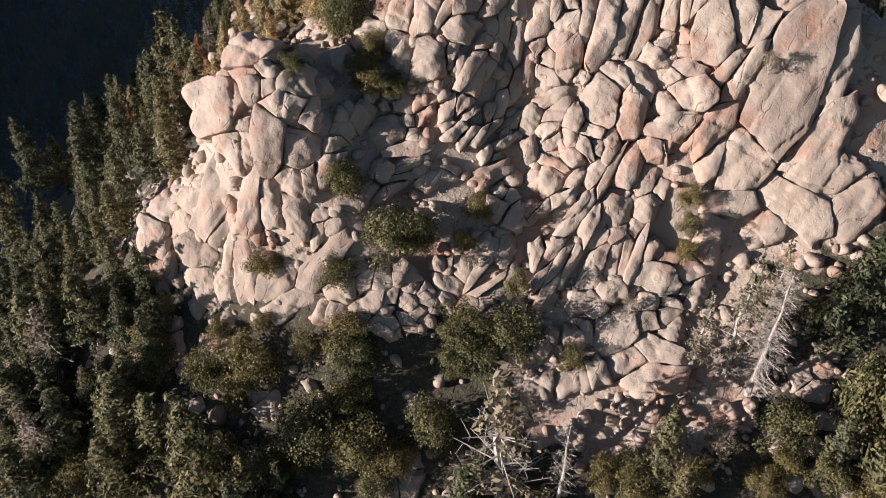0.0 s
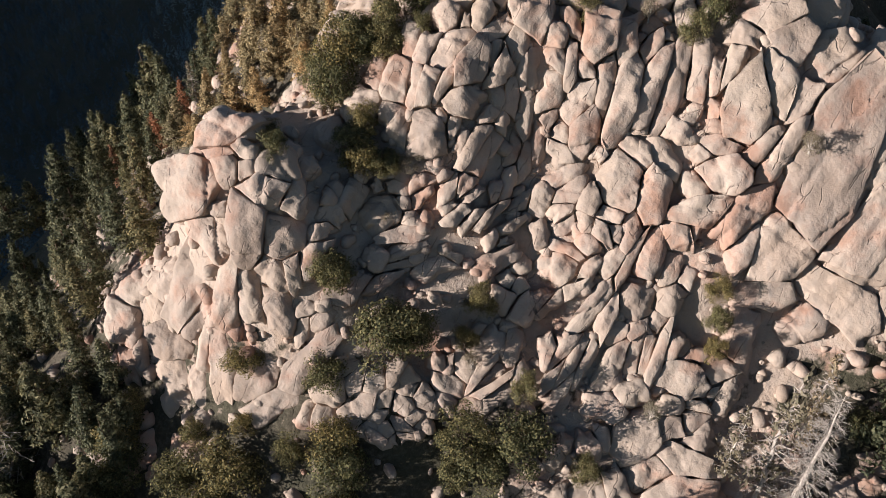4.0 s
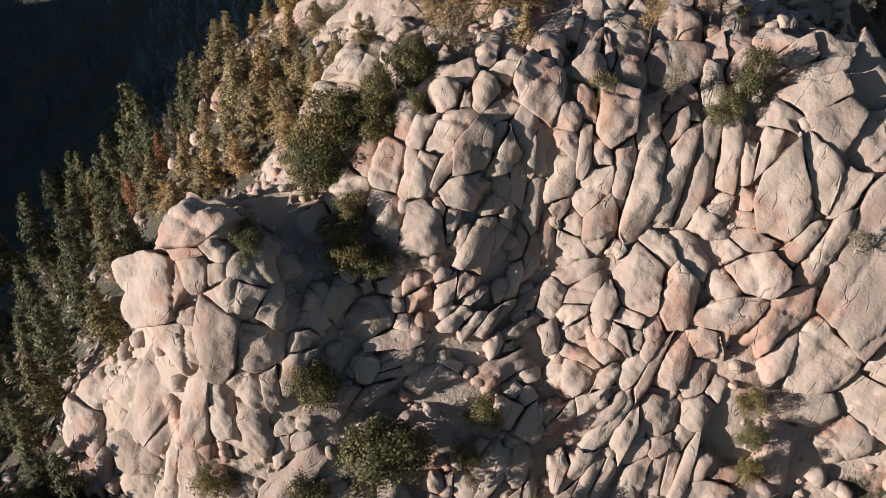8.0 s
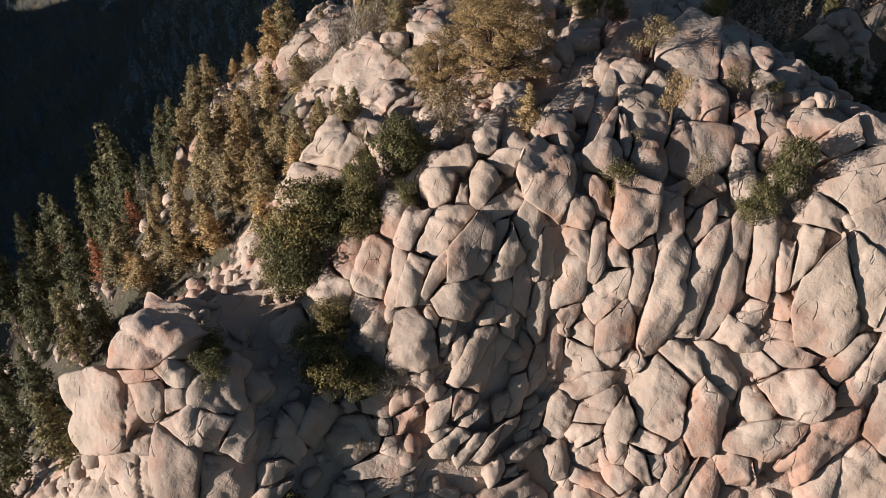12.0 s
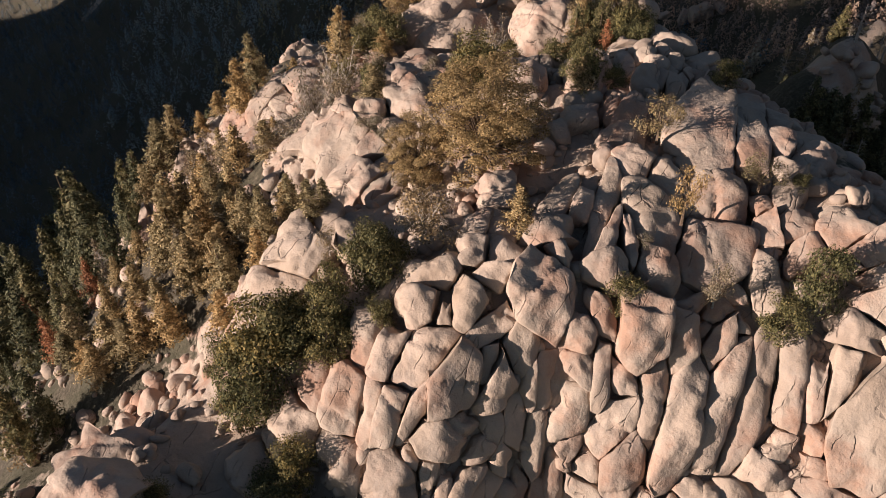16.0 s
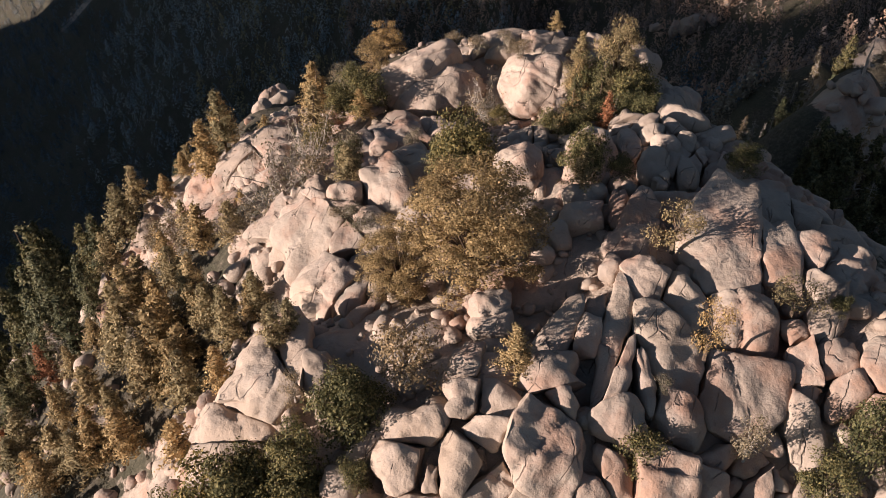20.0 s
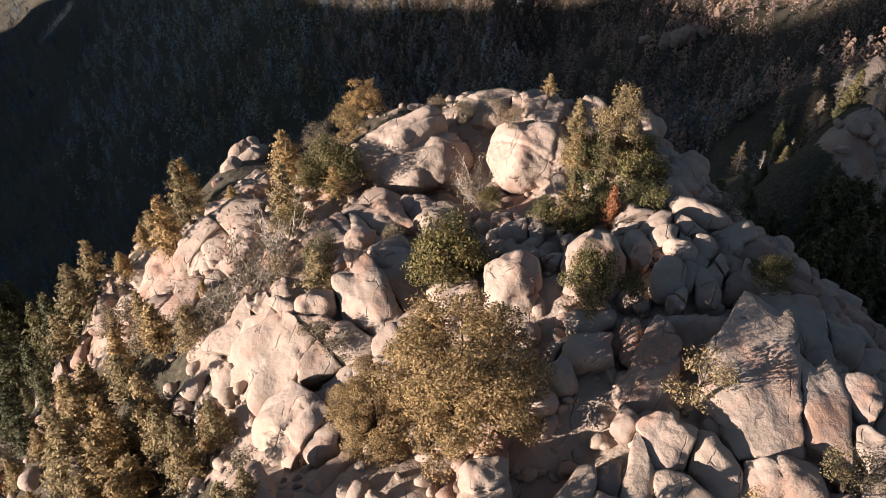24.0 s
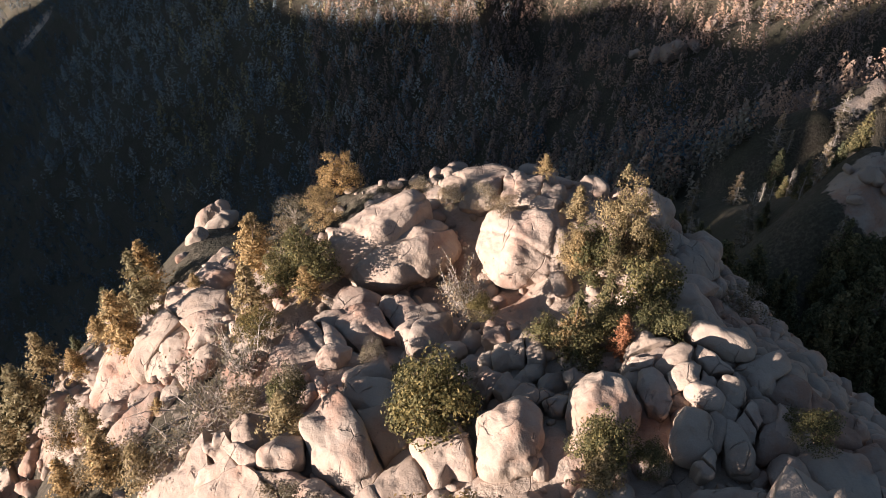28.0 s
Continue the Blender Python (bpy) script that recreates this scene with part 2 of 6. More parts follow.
profile(110, -54.7, -46.8, -37.6, -26.5, -14.1, -3.3, 7.5, 15.4, 22.5, 27.2, 28.7, 31.4, 27.1, 16.7, 4.4, -7.4, -17.2, -24.9)
profile(120, -55.0, -46.6, -37.3, -27.2, -16.3, -5.7, 5.2, 14.2, 21.1, 24.1, 25.8, 26.6, 22.0, 11.7, -0.3, -11.7, -21.0, -29.0)
profile(130, -53.7, -45.1, -36.3, -27.9, -18.4, -5.2, 8.4, 14.2, 19.6, 24.6, 27.0, 28.1, 19.7, 7.5, -4.6, -15.0, -23.3, -31.3)
profile(140, -52.6, -43.9, -35.3, -28.5, -21.1, -8.1, 4.6, 11.9, 16.1, 21.8, 23.0, 20.8, 13.0, 2.4, -7.2, -14.5, -20.9, -30.4)
profile(150, -53.3, -44.8, -36.6, -30.5, -23.5, -13.0, -2.0, 8.3, 8.0, 10.3, 10.8, 8.0, 2.1, -4.6, -7.7, -4.8, -10.4, -24.9)
profile(160, -56.3, -49.1, -42.3, -36.4, -29.6, -21.0, -10.9, -0.5, -1.2, -2.5, -3.2, -6.0, -10.7, -14.2, -10.6, -0.0, 0.9, -14.7)
profile(170, -61.6, -55.6, -50.1, -45.0, -39.0, -32.3, -25.6, -20.2, -17.3, -16.7, -17.1, -19.8, -24.1, -27.1, -23.4, -12.3, 1.0, -4.9)
profile(180, -68.1, -63.1, -58.5, -54.1, -49.5, -44.9, -41.0, -37.9, -34.3, -32.0, -31.7, -33.6, -37.1, -39.4, -37.8, -31.2, -16.1, -13.6)


KNOLLS = []


def knoll(x, y, high):
    """A swelling, or a hollow, of the rock about six metres wide."""
    KNOLLS.append((x, y, high))


knoll(15.0, 68.7, 3.05)
knoll(-21.2, 76.6, 1.43)
knoll(-15.5, 66.2, 2.46)
knoll(-31.9, 68.2, 1.28)
knoll(-4.7, 57.7, 0.32)
knoll(9.8, 51.1, 1.27)
knoll(17.2, 62.9, -1.10)
knoll(-2.1, 71.9, 0.92)
knoll(32.7, 82.2, 1.12)
knoll(-9.8, 83.6, 1.49)
knoll(19.5, 67.4, 0.39)
knoll(8.0, 80.3, 1.13)
knoll(10.0, 75.1, -1.60)
knoll(-5.5, 67.7, -1.22)
knoll(14.5, 78.6, 1.34)
knoll(5.7, 76.9, 0.76)
knoll(24.3, 86.7, -0.74)
knoll(-8.1, 87.7, 0.86)
knoll(16.6, 92.6, 0.35)
knoll(28.8, 83.6, 0.66)
knoll(-18.9, 74.3, 0.49)
knoll(-23.3, 129.4, -1.34)
knoll(22.4, 110.0, 0.67)
knoll(28.7, 92.3, -0.87)
knoll(-18.3, 126.5, 0.30)
knoll(21.4, 95.0, 0.29)
knoll(5.6, 88.8, 0.28)
knoll(-34.9, 122.5, -0.41)
knoll(-0.8, 108.7, -0.36)
knoll(16.1, 98.2, 0.29)
knoll(19.7, 92.2, -0.33)
knoll(-7.8, 106.2, 1.74)
knoll(-19.4, 154.2, 1.35)
knoll(5.0, 105.3, 0.35)
knoll(15.9, 108.4, -0.63)
knoll(-3.9, 106.6, 0.90)
knoll(24.8, 103.0, -0.39)
knoll(7.0, 72.9, -1.62)
knoll(3.7, 59.9, -2.18)
knoll(31.4, 62.1, -1.16)
knoll(-13.7, 67.1, 1.84)
knoll(-21.0, 67.0, 1.80)
knoll(-12.1, 63.6, 0.67)
knoll(-29.7, 63.7, -2.61)
knoll(4.8, 65.7, 1.09)
knoll(-8.1, 74.4, -1.02)
knoll(-4.4, 75.9, 0.87)
knoll(1.2, 73.9, 1.93)
knoll(3.5, 71.3, 0.98)
knoll(11.4, 77.9, 0.44)
knoll(21.9, 76.6, -0.59)
knoll(28.0, 73.8, 0.91)
knoll(26.7, 97.3, -0.52)
knoll(17.0, 89.1, -0.27)
knoll(1.8, 82.3, 0.84)
knoll(-13.7, 71.5, -1.08)
knoll(-9.9, 68.9, -0.65)
knoll(-24.2, 72.0, 0.94)
knoll(9.4, 105.5, 0.82)
knoll(10.4, 132.5, 0.98)
knoll(19.2, 104.3, -0.28)
knoll(13.9, 100.3, -0.41)
knoll(30.2, 106.9, -0.37)
knoll(5.7, 121.6, -0.45)
knoll(-0.7, 120.2, 0.30)
knoll(3.5, 127.5, -3.20)
knoll(11.0, 127.0, -3.40)

LINES = np.array([PROFILE[y] for y in sorted(PROFILE)], float)


def cubic(f):
    """Weights of the four neighbours for a smooth curve through heights."""
    return (-0.5 * f + f**2 - 0.5 * f**3, 1 - 2.5 * f**2 + 1.5 * f**3, 0.5 * f + 2 * f**2 - 1.5 * f**3, -0.5 * f**2 + 0.5 * f**3)


def massif(x, y):
    u, v = np.clip((x + 90) / 10, 0, 16.999), np.clip((y - 20) / 10, 0, 15.999)
    i, j = u.astype(int), v.astype(int)
    wx, wy = cubic(u - i), cubic(v - j)
    total = 0
    for a in range(4):
        for b in range(4):
            total = total + wx[a] * wy[b] * LINES[np.clip(j + b - 1, 0, 16), np.clip(i + a - 1, 0, 17)]
    for kx, ky, high in KNOLLS:
        total = total + high * np.exp(-((x - kx) ** 2 + (y - ky) ** 2) / 36)
    out = np.hypot(x - np.clip(x, -90, 80), y - np.clip(y, 20, 180))
    return total - 0.95 * out


def waves(x, y, size, seed, octaves=3):
    """Smooth random relief between about -1 and 1."""
    r, total, amp, norm = np.random.RandomState(seed), 0, 1.0, 0.0
    for _ in range(octaves):
        for _ in range(5):
            a, ph = r.uniform(0, 2 * np.pi), r.uniform(0, 2 * np.pi)
            total = total + amp * np.sin((x * np.cos(a) + y * np.sin(a)) * 2 * np.pi / (size * r.uniform(0.7, 1.4)) + ph)
        norm += amp * 2.2
        amp, size = amp * 0.5, size * 0.5
    return total / norm


def spur(x, y, ax, ay, bx, by, top, wide):
    """A rocky rib of high ground from a to b."""
    f = np.clip(((x - ax) * (bx - ax) + (y - ay) * (by - ay)) / ((bx - ax) ** 2 + (by - ay) ** 2), 0, 1)
    d = np.hypot(x - ax - f * (bx - ax), y - ay - f * (by - ay))
    return top - 0.75 * d - 9 * (1 - np.exp(-((d / wide) ** 2)))


def land(x, y):
    x, y = np.asarray(x, float), np.asarray(y, float)
    k = 7.0
    far = -221 + 0.574 * x + 0.269 * y + 9 * waves(x, y, 160, 5)
    beyond_crest = np.clip((y + 0.4 * (x - 87) - 343) / 16, 0, 1) * np.clip((x - 35) / 30, 0, 1)
    far = far - 26 * beyond_crest * beyond_crest * (3 - 2 * beyond_crest)
    far = np.maximum(far, -330 + 8 * waves(x, y, 200, 6))
    far = np.minimum(far, 120 + 0.1 * y)
    right = spur(x, y, 97, 229, 150, 248, -29, 14) + 4 * waves(x, y, 22, 8)
    parts = np.stack([massif(x, y), far, right])
    top = parts.max(0)
    z = top + k * np.log(np.exp((parts - top) / k).sum(0)) - 0.3
    # the high range to the west, behind which the sun goes down
    z = np.maximum(z, RANGE_TOP(x, y))
    return z


def RANGE_TOP(x, y):
    crest = np.interp(y, (-900, -310, -162, -140, -120, -102, -90, -75, -64, -50, -25, 10, 27, 44, 71, 102, 163, 282, 361, 400, 430, 460, 555), (-150, 90, 132, 136, 186, 190, 192, 190, 172, 157, 148, 139, 135, 127, 111, 97, 70, 48, 30, 14, -30, -88, -150)) + 5 * waves(x * 0 + 3, y, 130, 9)
    return -330 + (330 + crest) * np.exp(-(((x + 900) / 240) ** 2))


def rockiness(x, y):
    """One where the crag is bare rock, nought in the woods."""
    a = 1.25 - np.hypot((x - 10) / 48, (y - 77) / 20)
    b = 1.2 - np.hypot((x - 10) / 24, (y - 108) / 30)
    c = 1.2 - np.hypot((x + 18) / 17, (y - 129) / 9)
    d = 1.1 - np.minimum(np.hypot((x - 120) / 22, (y - 236 - 0.35 * (x - 118)) / 3), np.hypot((x - 68) / 8, (y - 160) / 8))
    e = 1.1 - np.hypot((x - 20) / 16, (y - 52) / 9)
    f = 1.1 - np.hypot((x + 262) / 16, (y - 640) / 9)
    return np.clip(np.max([a, b, c, d, e, f], 0) * 2.2, 0, 1)


def mesh_from(name, verts, faces, material, smooth=True, attribute=None):
    """A mesh from arrays of corners and of faces that all have the same number of corners."""
    me = bpy.data.meshes.new(name)
    verts, faces = np.asarray(verts, np.float32), np.asarray(faces, np.int32)
    n, k = faces.shape
    me.vertices.add(len(verts))
    me.vertices.foreach_set("co", verts.ravel())
    me.loops.add(n * k)
    me.loops.foreach_set("vertex_index", faces.ravel())
    me.polygons.add(n)
    me.polygons.foreach_set("loop_start", np.arange(0, n * k, k, dtype=np.int32))
    me.polygons.foreach_set("use_smooth", np.full(n, smooth))
    me.materials.append(material)
    if attribute is not None:
        me.attributes.new("rocky", "FLOAT", "POINT").data.foreach_set("value", np.asarray(attribute, np.float32))
    me.update(calc_edges=True)
    return me


def part(name, me, parent, label=""):
    ob = new(name, me)
    ob.parent = parent
    return tagged(ob, label)


def steps(lo, fine_lo, fine_hi, hi, fine, grow):
    """Places along one axis: even and close in the middle, wider and wider outside."""
    mid = list(np.arange(fine_lo, fine_hi + 0.01, fine))
    s, p, left = fine, fine_lo, []
    while p > lo:
        s *= grow
        p -= s
        left.append(p)
    s, p, right = fine, fine_hi, []
    while p < hi:
        s *= grow
        p += s
        right.append(p)
    return np.array(left[::-1] + mid + right)


gx, gy = steps(-1700, -45, 50, 1500, 0.6, 1.045), steps(-1500, 42, 140, 1900, 0.6, 1.045)
X, Y = np.meshgrid(gx, gy)
rock_mask = rockiness(X, Y)
Zs = land(X, Y)
near = np.exp(-((np.hypot((X + 5) / 110, (Y - 95) / 110)) ** 4))
Zs = Zs + near * (-1.3 * rock_mask + (0.35 + 0.35 * rock_mask) * waves(X, Y, 9, 21, 4))
nx, ny = len(gx), len(gy)
idx = np.arange(nx * ny).reshape(ny, nx)
faces = np.stack([idx[:-1, :-1], idx[:-1, 1:], idx[1:, 1:], idx[1:, :-1]], -1).reshape(-1, 4)
ground = new("ground", mesh_from("ground", np.stack([X, Y, Zs], -1).reshape(-1, 3), faces, GROUND, True, rock_mask.ravel()))
tagged(ground, "mountain ground of granite bedrock, brown litter and scrub", "ground", kind="structure")


def relief(x, y):
    """The height of the ground sheet itself."""
    m = rockiness(x, y)
    n_ = np.exp(-((np.hypot((x + 5) / 110, (y - 95) / 110)) ** 4))
    return land(x, y) + n_ * (-1.3 * m + (0.35 + 0.35 * m) * waves(x, y, 9, 21, 4))



# ---- rocks ----
GRIDS = {}


def ball_grid(n):
    """The corners and faces of a cube's skin, n pieces along an edge, on [-1, 1]."""
    if n not in GRIDS:
        c = np.tan(np.linspace(-1, 1, n + 1) * np.pi / 4)
        key, verts, quads = {}, [], []
        for axis in range(3):
            for side in (-1, 1):
                ids = np.zeros((n + 1, n + 1), int)
                for i in range(n + 1):
                    for j in range(n + 1):
                        v = [0.0, 0.0, 0.0]
                        v[axis], v[(axis + 1) % 3], v[(axis + 2) % 3] = side, c[i], c[j]
                        k = tuple(round(a, 5) for a in v)
                        if k not in key:
                            key[k] = len(verts)
                            verts.append(v)
                        ids[i, j] = key[k]
                q = np.stack([ids[:-1, :-1], ids[1:, :-1], ids[1:, 1:], ids[:-1, 1:]], -1).reshape(-1, 4)
                quads.append(q if side > 0 else q[:, ::-1])
        GRIDS[n] = (np.array(verts), np.concatenate(quads))
    return GRIDS[n]


def rock_shape(seed, n, half, power, rough=1.0, cuts=4, grooves=0, dome=None):
    """A weathered block: a rounded box with flats, swellings and, where it is large, open joints."""
    r = np.random.RandomState(seed)
    v, quads = ball_grid(n)
    half = np.asarray(half, float)
    dome = dome or power
    w = np.abs(v)
    v = v / (((w[:, 0] ** power + w[:, 1] ** power) ** (dome / power) + w[:, 2] ** dome) ** (1 / dome))[:, None]
    size = float(np.cbrt(half.prod()))
    p = v * half / size
    out = np.zeros(len(v))
    for freq, amp, count in ((1.3, 0.055, 5), (2.8, 0.026, 6), (6.0, 0.011, 8), (13.0, 0.005, 8)):
        for _ in range(count):
            d = r.normal(size=3)
            d *= freq / np.linalg.norm(d)
            out += amp * rough * np.sin(p @ d + r.uniform(0, 6.3))
    v = v * (1 + out)[:, None]
    for _ in range(cuts):
        d = r.normal(size=3)
        d /= np.linalg.norm(d)
        over = v @ d - r.uniform(0.86, 1.02)
        v = v - np.where(over > 0, over * 0.8, 0)[:, None] * d
    for k in range(grooves):
        d = (np.array((0.15, 1.0, 0.0)) if k % 2 else np.array((1.0, 0.25, 0.0))) + r.normal(size=3) * 0.28
        d /= np.linalg.norm(d)
        bend = 0.04 * np.sin(p @ r.normal(size=3) * 1.5 + r.uniform(0, 6)) + 0.012 * np.sin(p @ r.normal(size=3) * 9)
        gap = ((v @ d) - r.uniform(-0.6, 0.6) + bend) * size
        side = np.sign(gap) * r.uniform(-0.03, 0.03)
        v = v * (1 + side - min(0.17, 0.26 / size) * np.exp(-np.abs(gap / 0.09) ** 1.5))[:, None]
    return v * half, quads


PLACED, BLOCKS = [], []


def rock(name, x, y, z, a, b, c, rx, ry, rz, power, label, category, cuts, group):
    """Notes one block of the crag; fit_blocks() shapes them all against their neighbours."""
    PLACED.append((x, y, z, a, b))
    BLOCKS.append((name, (x, y, z), (a, b, c), (rx, ry, rz), power, label, category, cuts, group))


def uneven(p):
    """Hollows, ledges and ripples of weathered rock, in metres."""
    r, total = np.random.RandomState(3), 0
    for length, amp in ((3.2, 0.05), (1.5, 0.03), (0.7, 0.014)):
        for _ in range(5):
            d = r.normal(size=3) * (1.0, 1.0, 0.6)
            total = total + amp * np.sin(p @ d * (2 * np.pi / length / np.linalg.norm(d)) + r.uniform(0, 6.3))
    return total


def soft_cut(v, n, offset, r):
    """Presses a shape back behind a plane, with a rounded edge of radius r."""
    over = v @ n - offset
    push = np.where(over > r, over, np.where(over > -r, (over + r) ** 2 / (4 * r), 0))
    return v - push[:, None] * n


def fit_blocks():
    """Builds the blocks so that neighbours meet in narrow upright joints, as jointed granite does."""
    at = np.array([q[1] for q in BLOCKS])
    half = np.array([q[2] for q in BLOCKS])
    turn = [np.array(pose(0, 0, 0, *q[3]).to_3x3()) for q in BLOCKS]
    cov = np.array([m @ np.diag(h**2) @ m.T for m, h in zip(turn, half)])
    up = np.array([m[:, 2] for m in turn])
    reach = half.max(1)
    for i, (name, p, (a, b, c), angles, power, label, category, cuts, group) in enumerate(BLOCKS):
        size = (a * b * c) ** (1 / 3)
        n = int(np.clip(8 + 7.5 * size, 10, 46))
        dome = {"granite_rib": 2.35, "granite_slab": 3.4}.get(name, 2.5)
        grooves = 0 if size < 1.3 else (1 if size < 2.4 else 2)
        v, quads = rock_shape(101 + i, n, (a, b, c), power, 0.8, cuts, grooves, dome)
        v[:, 2] = np.where(v[:, 2] < 0, v[:, 2] * max(1.0, 2.0 / c), v[:, 2])
        v = v @ turn[i].T
        flat = v - np.outer(v @ up[i], up[i])
        unit = flat / (np.linalg.norm(flat, axis=1)[:, None] + 1e-6)
        swell, planes = np.full(len(v), 1.03), []
        gaps = np.linalg.norm(at - at[i], axis=1)
        for j in np.flatnonzero((gaps < 1.5 * (reach + reach[i])) & (gaps > 0)) if name != "summit_boulder" else ():
            out = up[i] + up[j]
            out /= np.linalg.norm(out)
            d = at[j] - at[i]
            if abs(d @ out) > 0.8 * (half[i, 2] + half[j, 2]) + 0.4:
                continue
            d = d - (d @ out) * out
            both = cov[i] + cov[j]
            nrm = np.linalg.solve(both + 1e6 * np.outer(out, out), d)
            nrm -= (nrm @ out) * out
            nrm /= np.linalg.norm(nrm) + 1e-9
            hi, hj = np.sqrt(nrm @ cov[i] @ nrm), np.sqrt(nrm @ cov[j] @ nrm)
            ratio = (nrm @ d) / (hi + hj)
            if 0.5 < ratio < 1.45:
                planes.append((nrm, (nrm @ d) * hi / (hi + hj) - 0.035))
                swell = np.maximum(swell, 1.03 + 0.45 * np.clip((unit @ nrm - 0.15) / 0.45, 0, 1))
        v = v + flat * (swell - 1)[:, None]
        for nrm, offset in planes:
            v = soft_cut(v, nrm, offset, 0.03 + 0.065 * size)
        v = v + (v / (np.linalg.norm(v, axis=1)[:, None] + 1e-6)) * uneven(v + at[i])[:, None]
        ob = new(name, mesh_from(name, v @ turn[i], quads, GRANITE))
        ob.matrix_basis = pose(*p, *angles)
        tagged(ob, label, category, group)


def boulder(*at):
    big = at[3] * at[4] > 6
    rock("granite_boulder" if at[3] * at[4] > 1.3 else "granite_stone", *at, 5.0, "large rounded tan granite boulder with weathered flanks" if big else "rounded tan granite boulder wedged among other rocks", "boulder", 4, "boulders of the crag")


def crown(*at):
    rock("summit_boulder", *at, 2.7, "huge free-standing rounded granite boulder on the summit" if at[3] * at[4] > 9 else "free-standing rounded granite boulder perched on other rocks", "boulder", 3, "perched boulders")


def rib(*at):
    rock("granite_rib", *at, 6.0, "long rounded rib of jointed tan granite on the crag", "rock rib", 2, "ribs of the crag")


def slab(*at):
    rock("granite_slab", *at, 6.0, "broad smooth slab of pale granite with open joints", "rock slab", 1, "slabs of the crag")


boulder(-18.7, 71.0, 21.6, 2.70, 1.85, 2.13, 26, -24, 24)
boulder(-26.0, 99.8, 8.1, 2.63, 1.02, 1.18, 35, -6, -19)
boulder(-17.0, 70.6, 22.5, 1.53, 0.77, 0.88, 27, -8, 38)
boulder(-21.9, 71.9, 19.6, 0.98, 0.74, 0.85, 39, -20, -26)
boulder(-19.4, 69.2, 21.3, 1.46, 0.53, 0.61, 49, -8, -10)
boulder(-18.8, 68.5, 20.2, 1.14, 0.95, 1.09, 31, 48, -62)
boulder(-17.2, 67.8, 20.4, 0.81, 0.66, 0.76, 1, 55, -89)
boulder(-17.5, 69.1, 21.7, 1.25, 0.79, 0.91, 42, 23, -23)
boulder(-14.7, 68.6, 20.3, 1.50, 1.32, 1.51, 49, 2, 23)
boulder(-15.6, 67.1, 18.7, 1.95, 1.45, 1.67, 56, 16, -4)
boulder(-22.1, 70.1, 16.6, 2.88, 2.77, 3.19, 44, 38, -62)
boulder(-20.0, 66.7, 16.9, 0.89, 0.59, 0.67, 59, -14, -4)
boulder(-21.1, 66.7, 14.0, 1.99, 1.37, 1.58, 57, 25, -31)
boulder(-16.9, 65.7, 15.7, 3.01, 1.57, 1.80, -4, 61, -96)
boulder(-14.5, 65.8, 14.7, 2.02, 1.64, 1.89, 3, 60, -79)
boulder(-15.1, 63.6, 11.9, 1.74, 1.11, 1.27, 37, 52, -46)
rib(-13.4, 63.4, 12.0, 1.66, 0.70, 0.98, 5, 61, -79)
boulder(-13.1, 66.8, 17.7, 1.33, 1.10, 1.26, 51, -26, 42)
boulder(-24.0, 66.7, 6.7, 4.99, 2.44, 2.80, -17, 57, -131)
boulder(-26.4, 67.8, 7.5, 2.01, 1.32, 1.52, -40, 44, -165)
boulder(-31.1, 70.3, 3.7, 2.68, 1.79, 2.06, 32, -32, 12)
boulder(-32.6, 67.5, 0.7, 2.73, 1.66, 1.91, 25, 41, -68)
boulder(-28.5, 66.7, 4.0, 1.38, 0.97, 1.12, 30, 47, -71)
rib(-19.5, 63.7, 8.8, 3.03, 1.16, 1.62, -20, 61, -125)
rib(-17.6, 63.3, 9.2, 2.57, 1.17, 1.63, 18, 61, -77)
rib(-21.7, 63.5, 7.3, 1.49, 0.81, 1.13, -4, 62, -111)
boulder(-14.9, 62.4, 9.0, 2.16, 1.29, 1.48, 23, 56, -64)
boulder(-27.3, 64.5, 1.0, 1.21, 1.10, 1.26, 53, 1, -19)
boulder(-23.6, 63.9, 5.1, 1.66, 0.87, 1.00, 48, -37, 12)
boulder(-32.4, 64.5, -1.7, 2.18, 1.07, 1.23, 15, 44, -74)
boulder(-33.6, 64.1, -2.2, 1.31, 0.87, 1.00, 21, 39, -63)
rib(-30.6, 64.2, -0.9, 1.84, 0.67, 0.94, 19, 46, -79)
boulder(-26.1, 62.2, -1.6, 2.58, 1.65, 1.90, 26, 43, -71)
boulder(-23.6, 60.7, -0.5, 1.80, 1.13, 1.30, 25, 46, -69)
rib(-22.7, 61.8, 3.3, 1.81, 0.64, 0.89, -1, 58, -108)
slab(-21.0, 60.7, 2.4, 3.29, 1.31, 0.81, 20, 55, -78)
slab(-17.6, 59.3, 1.9, 2.32, 1.42, 0.88, 50, -30, 13)
slab(-16.3, 57.6, 0.0, 2.50, 1.31, 0.81, 46, -30, 16)
boulder(-12.4, 62.0, 8.9, 0.98, 0.82, 0.94, 49, -35, 30)
boulder(-11.2, 61.7, 8.0, 1.47, 0.82, 0.95, 49, -30, 29)
slab(-12.4, 59.4, 4.6, 3.45, 1.28, 0.79, -43, 39, -150)
rib(-11.7, 64.5, 13.0, 1.82, 0.80, 1.13, -43, 44, -129)
boulder(-10.8, 66.0, 15.1, 1.28, 0.70, 0.81, -46, 34, -127)
boulder(-10.4, 68.4, 17.0, 0.82, 0.73, 0.84, -18, 47, -81)
slab(-8.8, 63.1, 10.4, 1.72, 0.99, 0.61, 50, -21, 33)
boulder(-6.3, 65.7, 11.8, 1.19, 0.84, 0.96, 42, 30, -13)
boulder(-3.9, 66.4, 11.6, 1.22, 0.78, 0.89, 42, -31, 38)
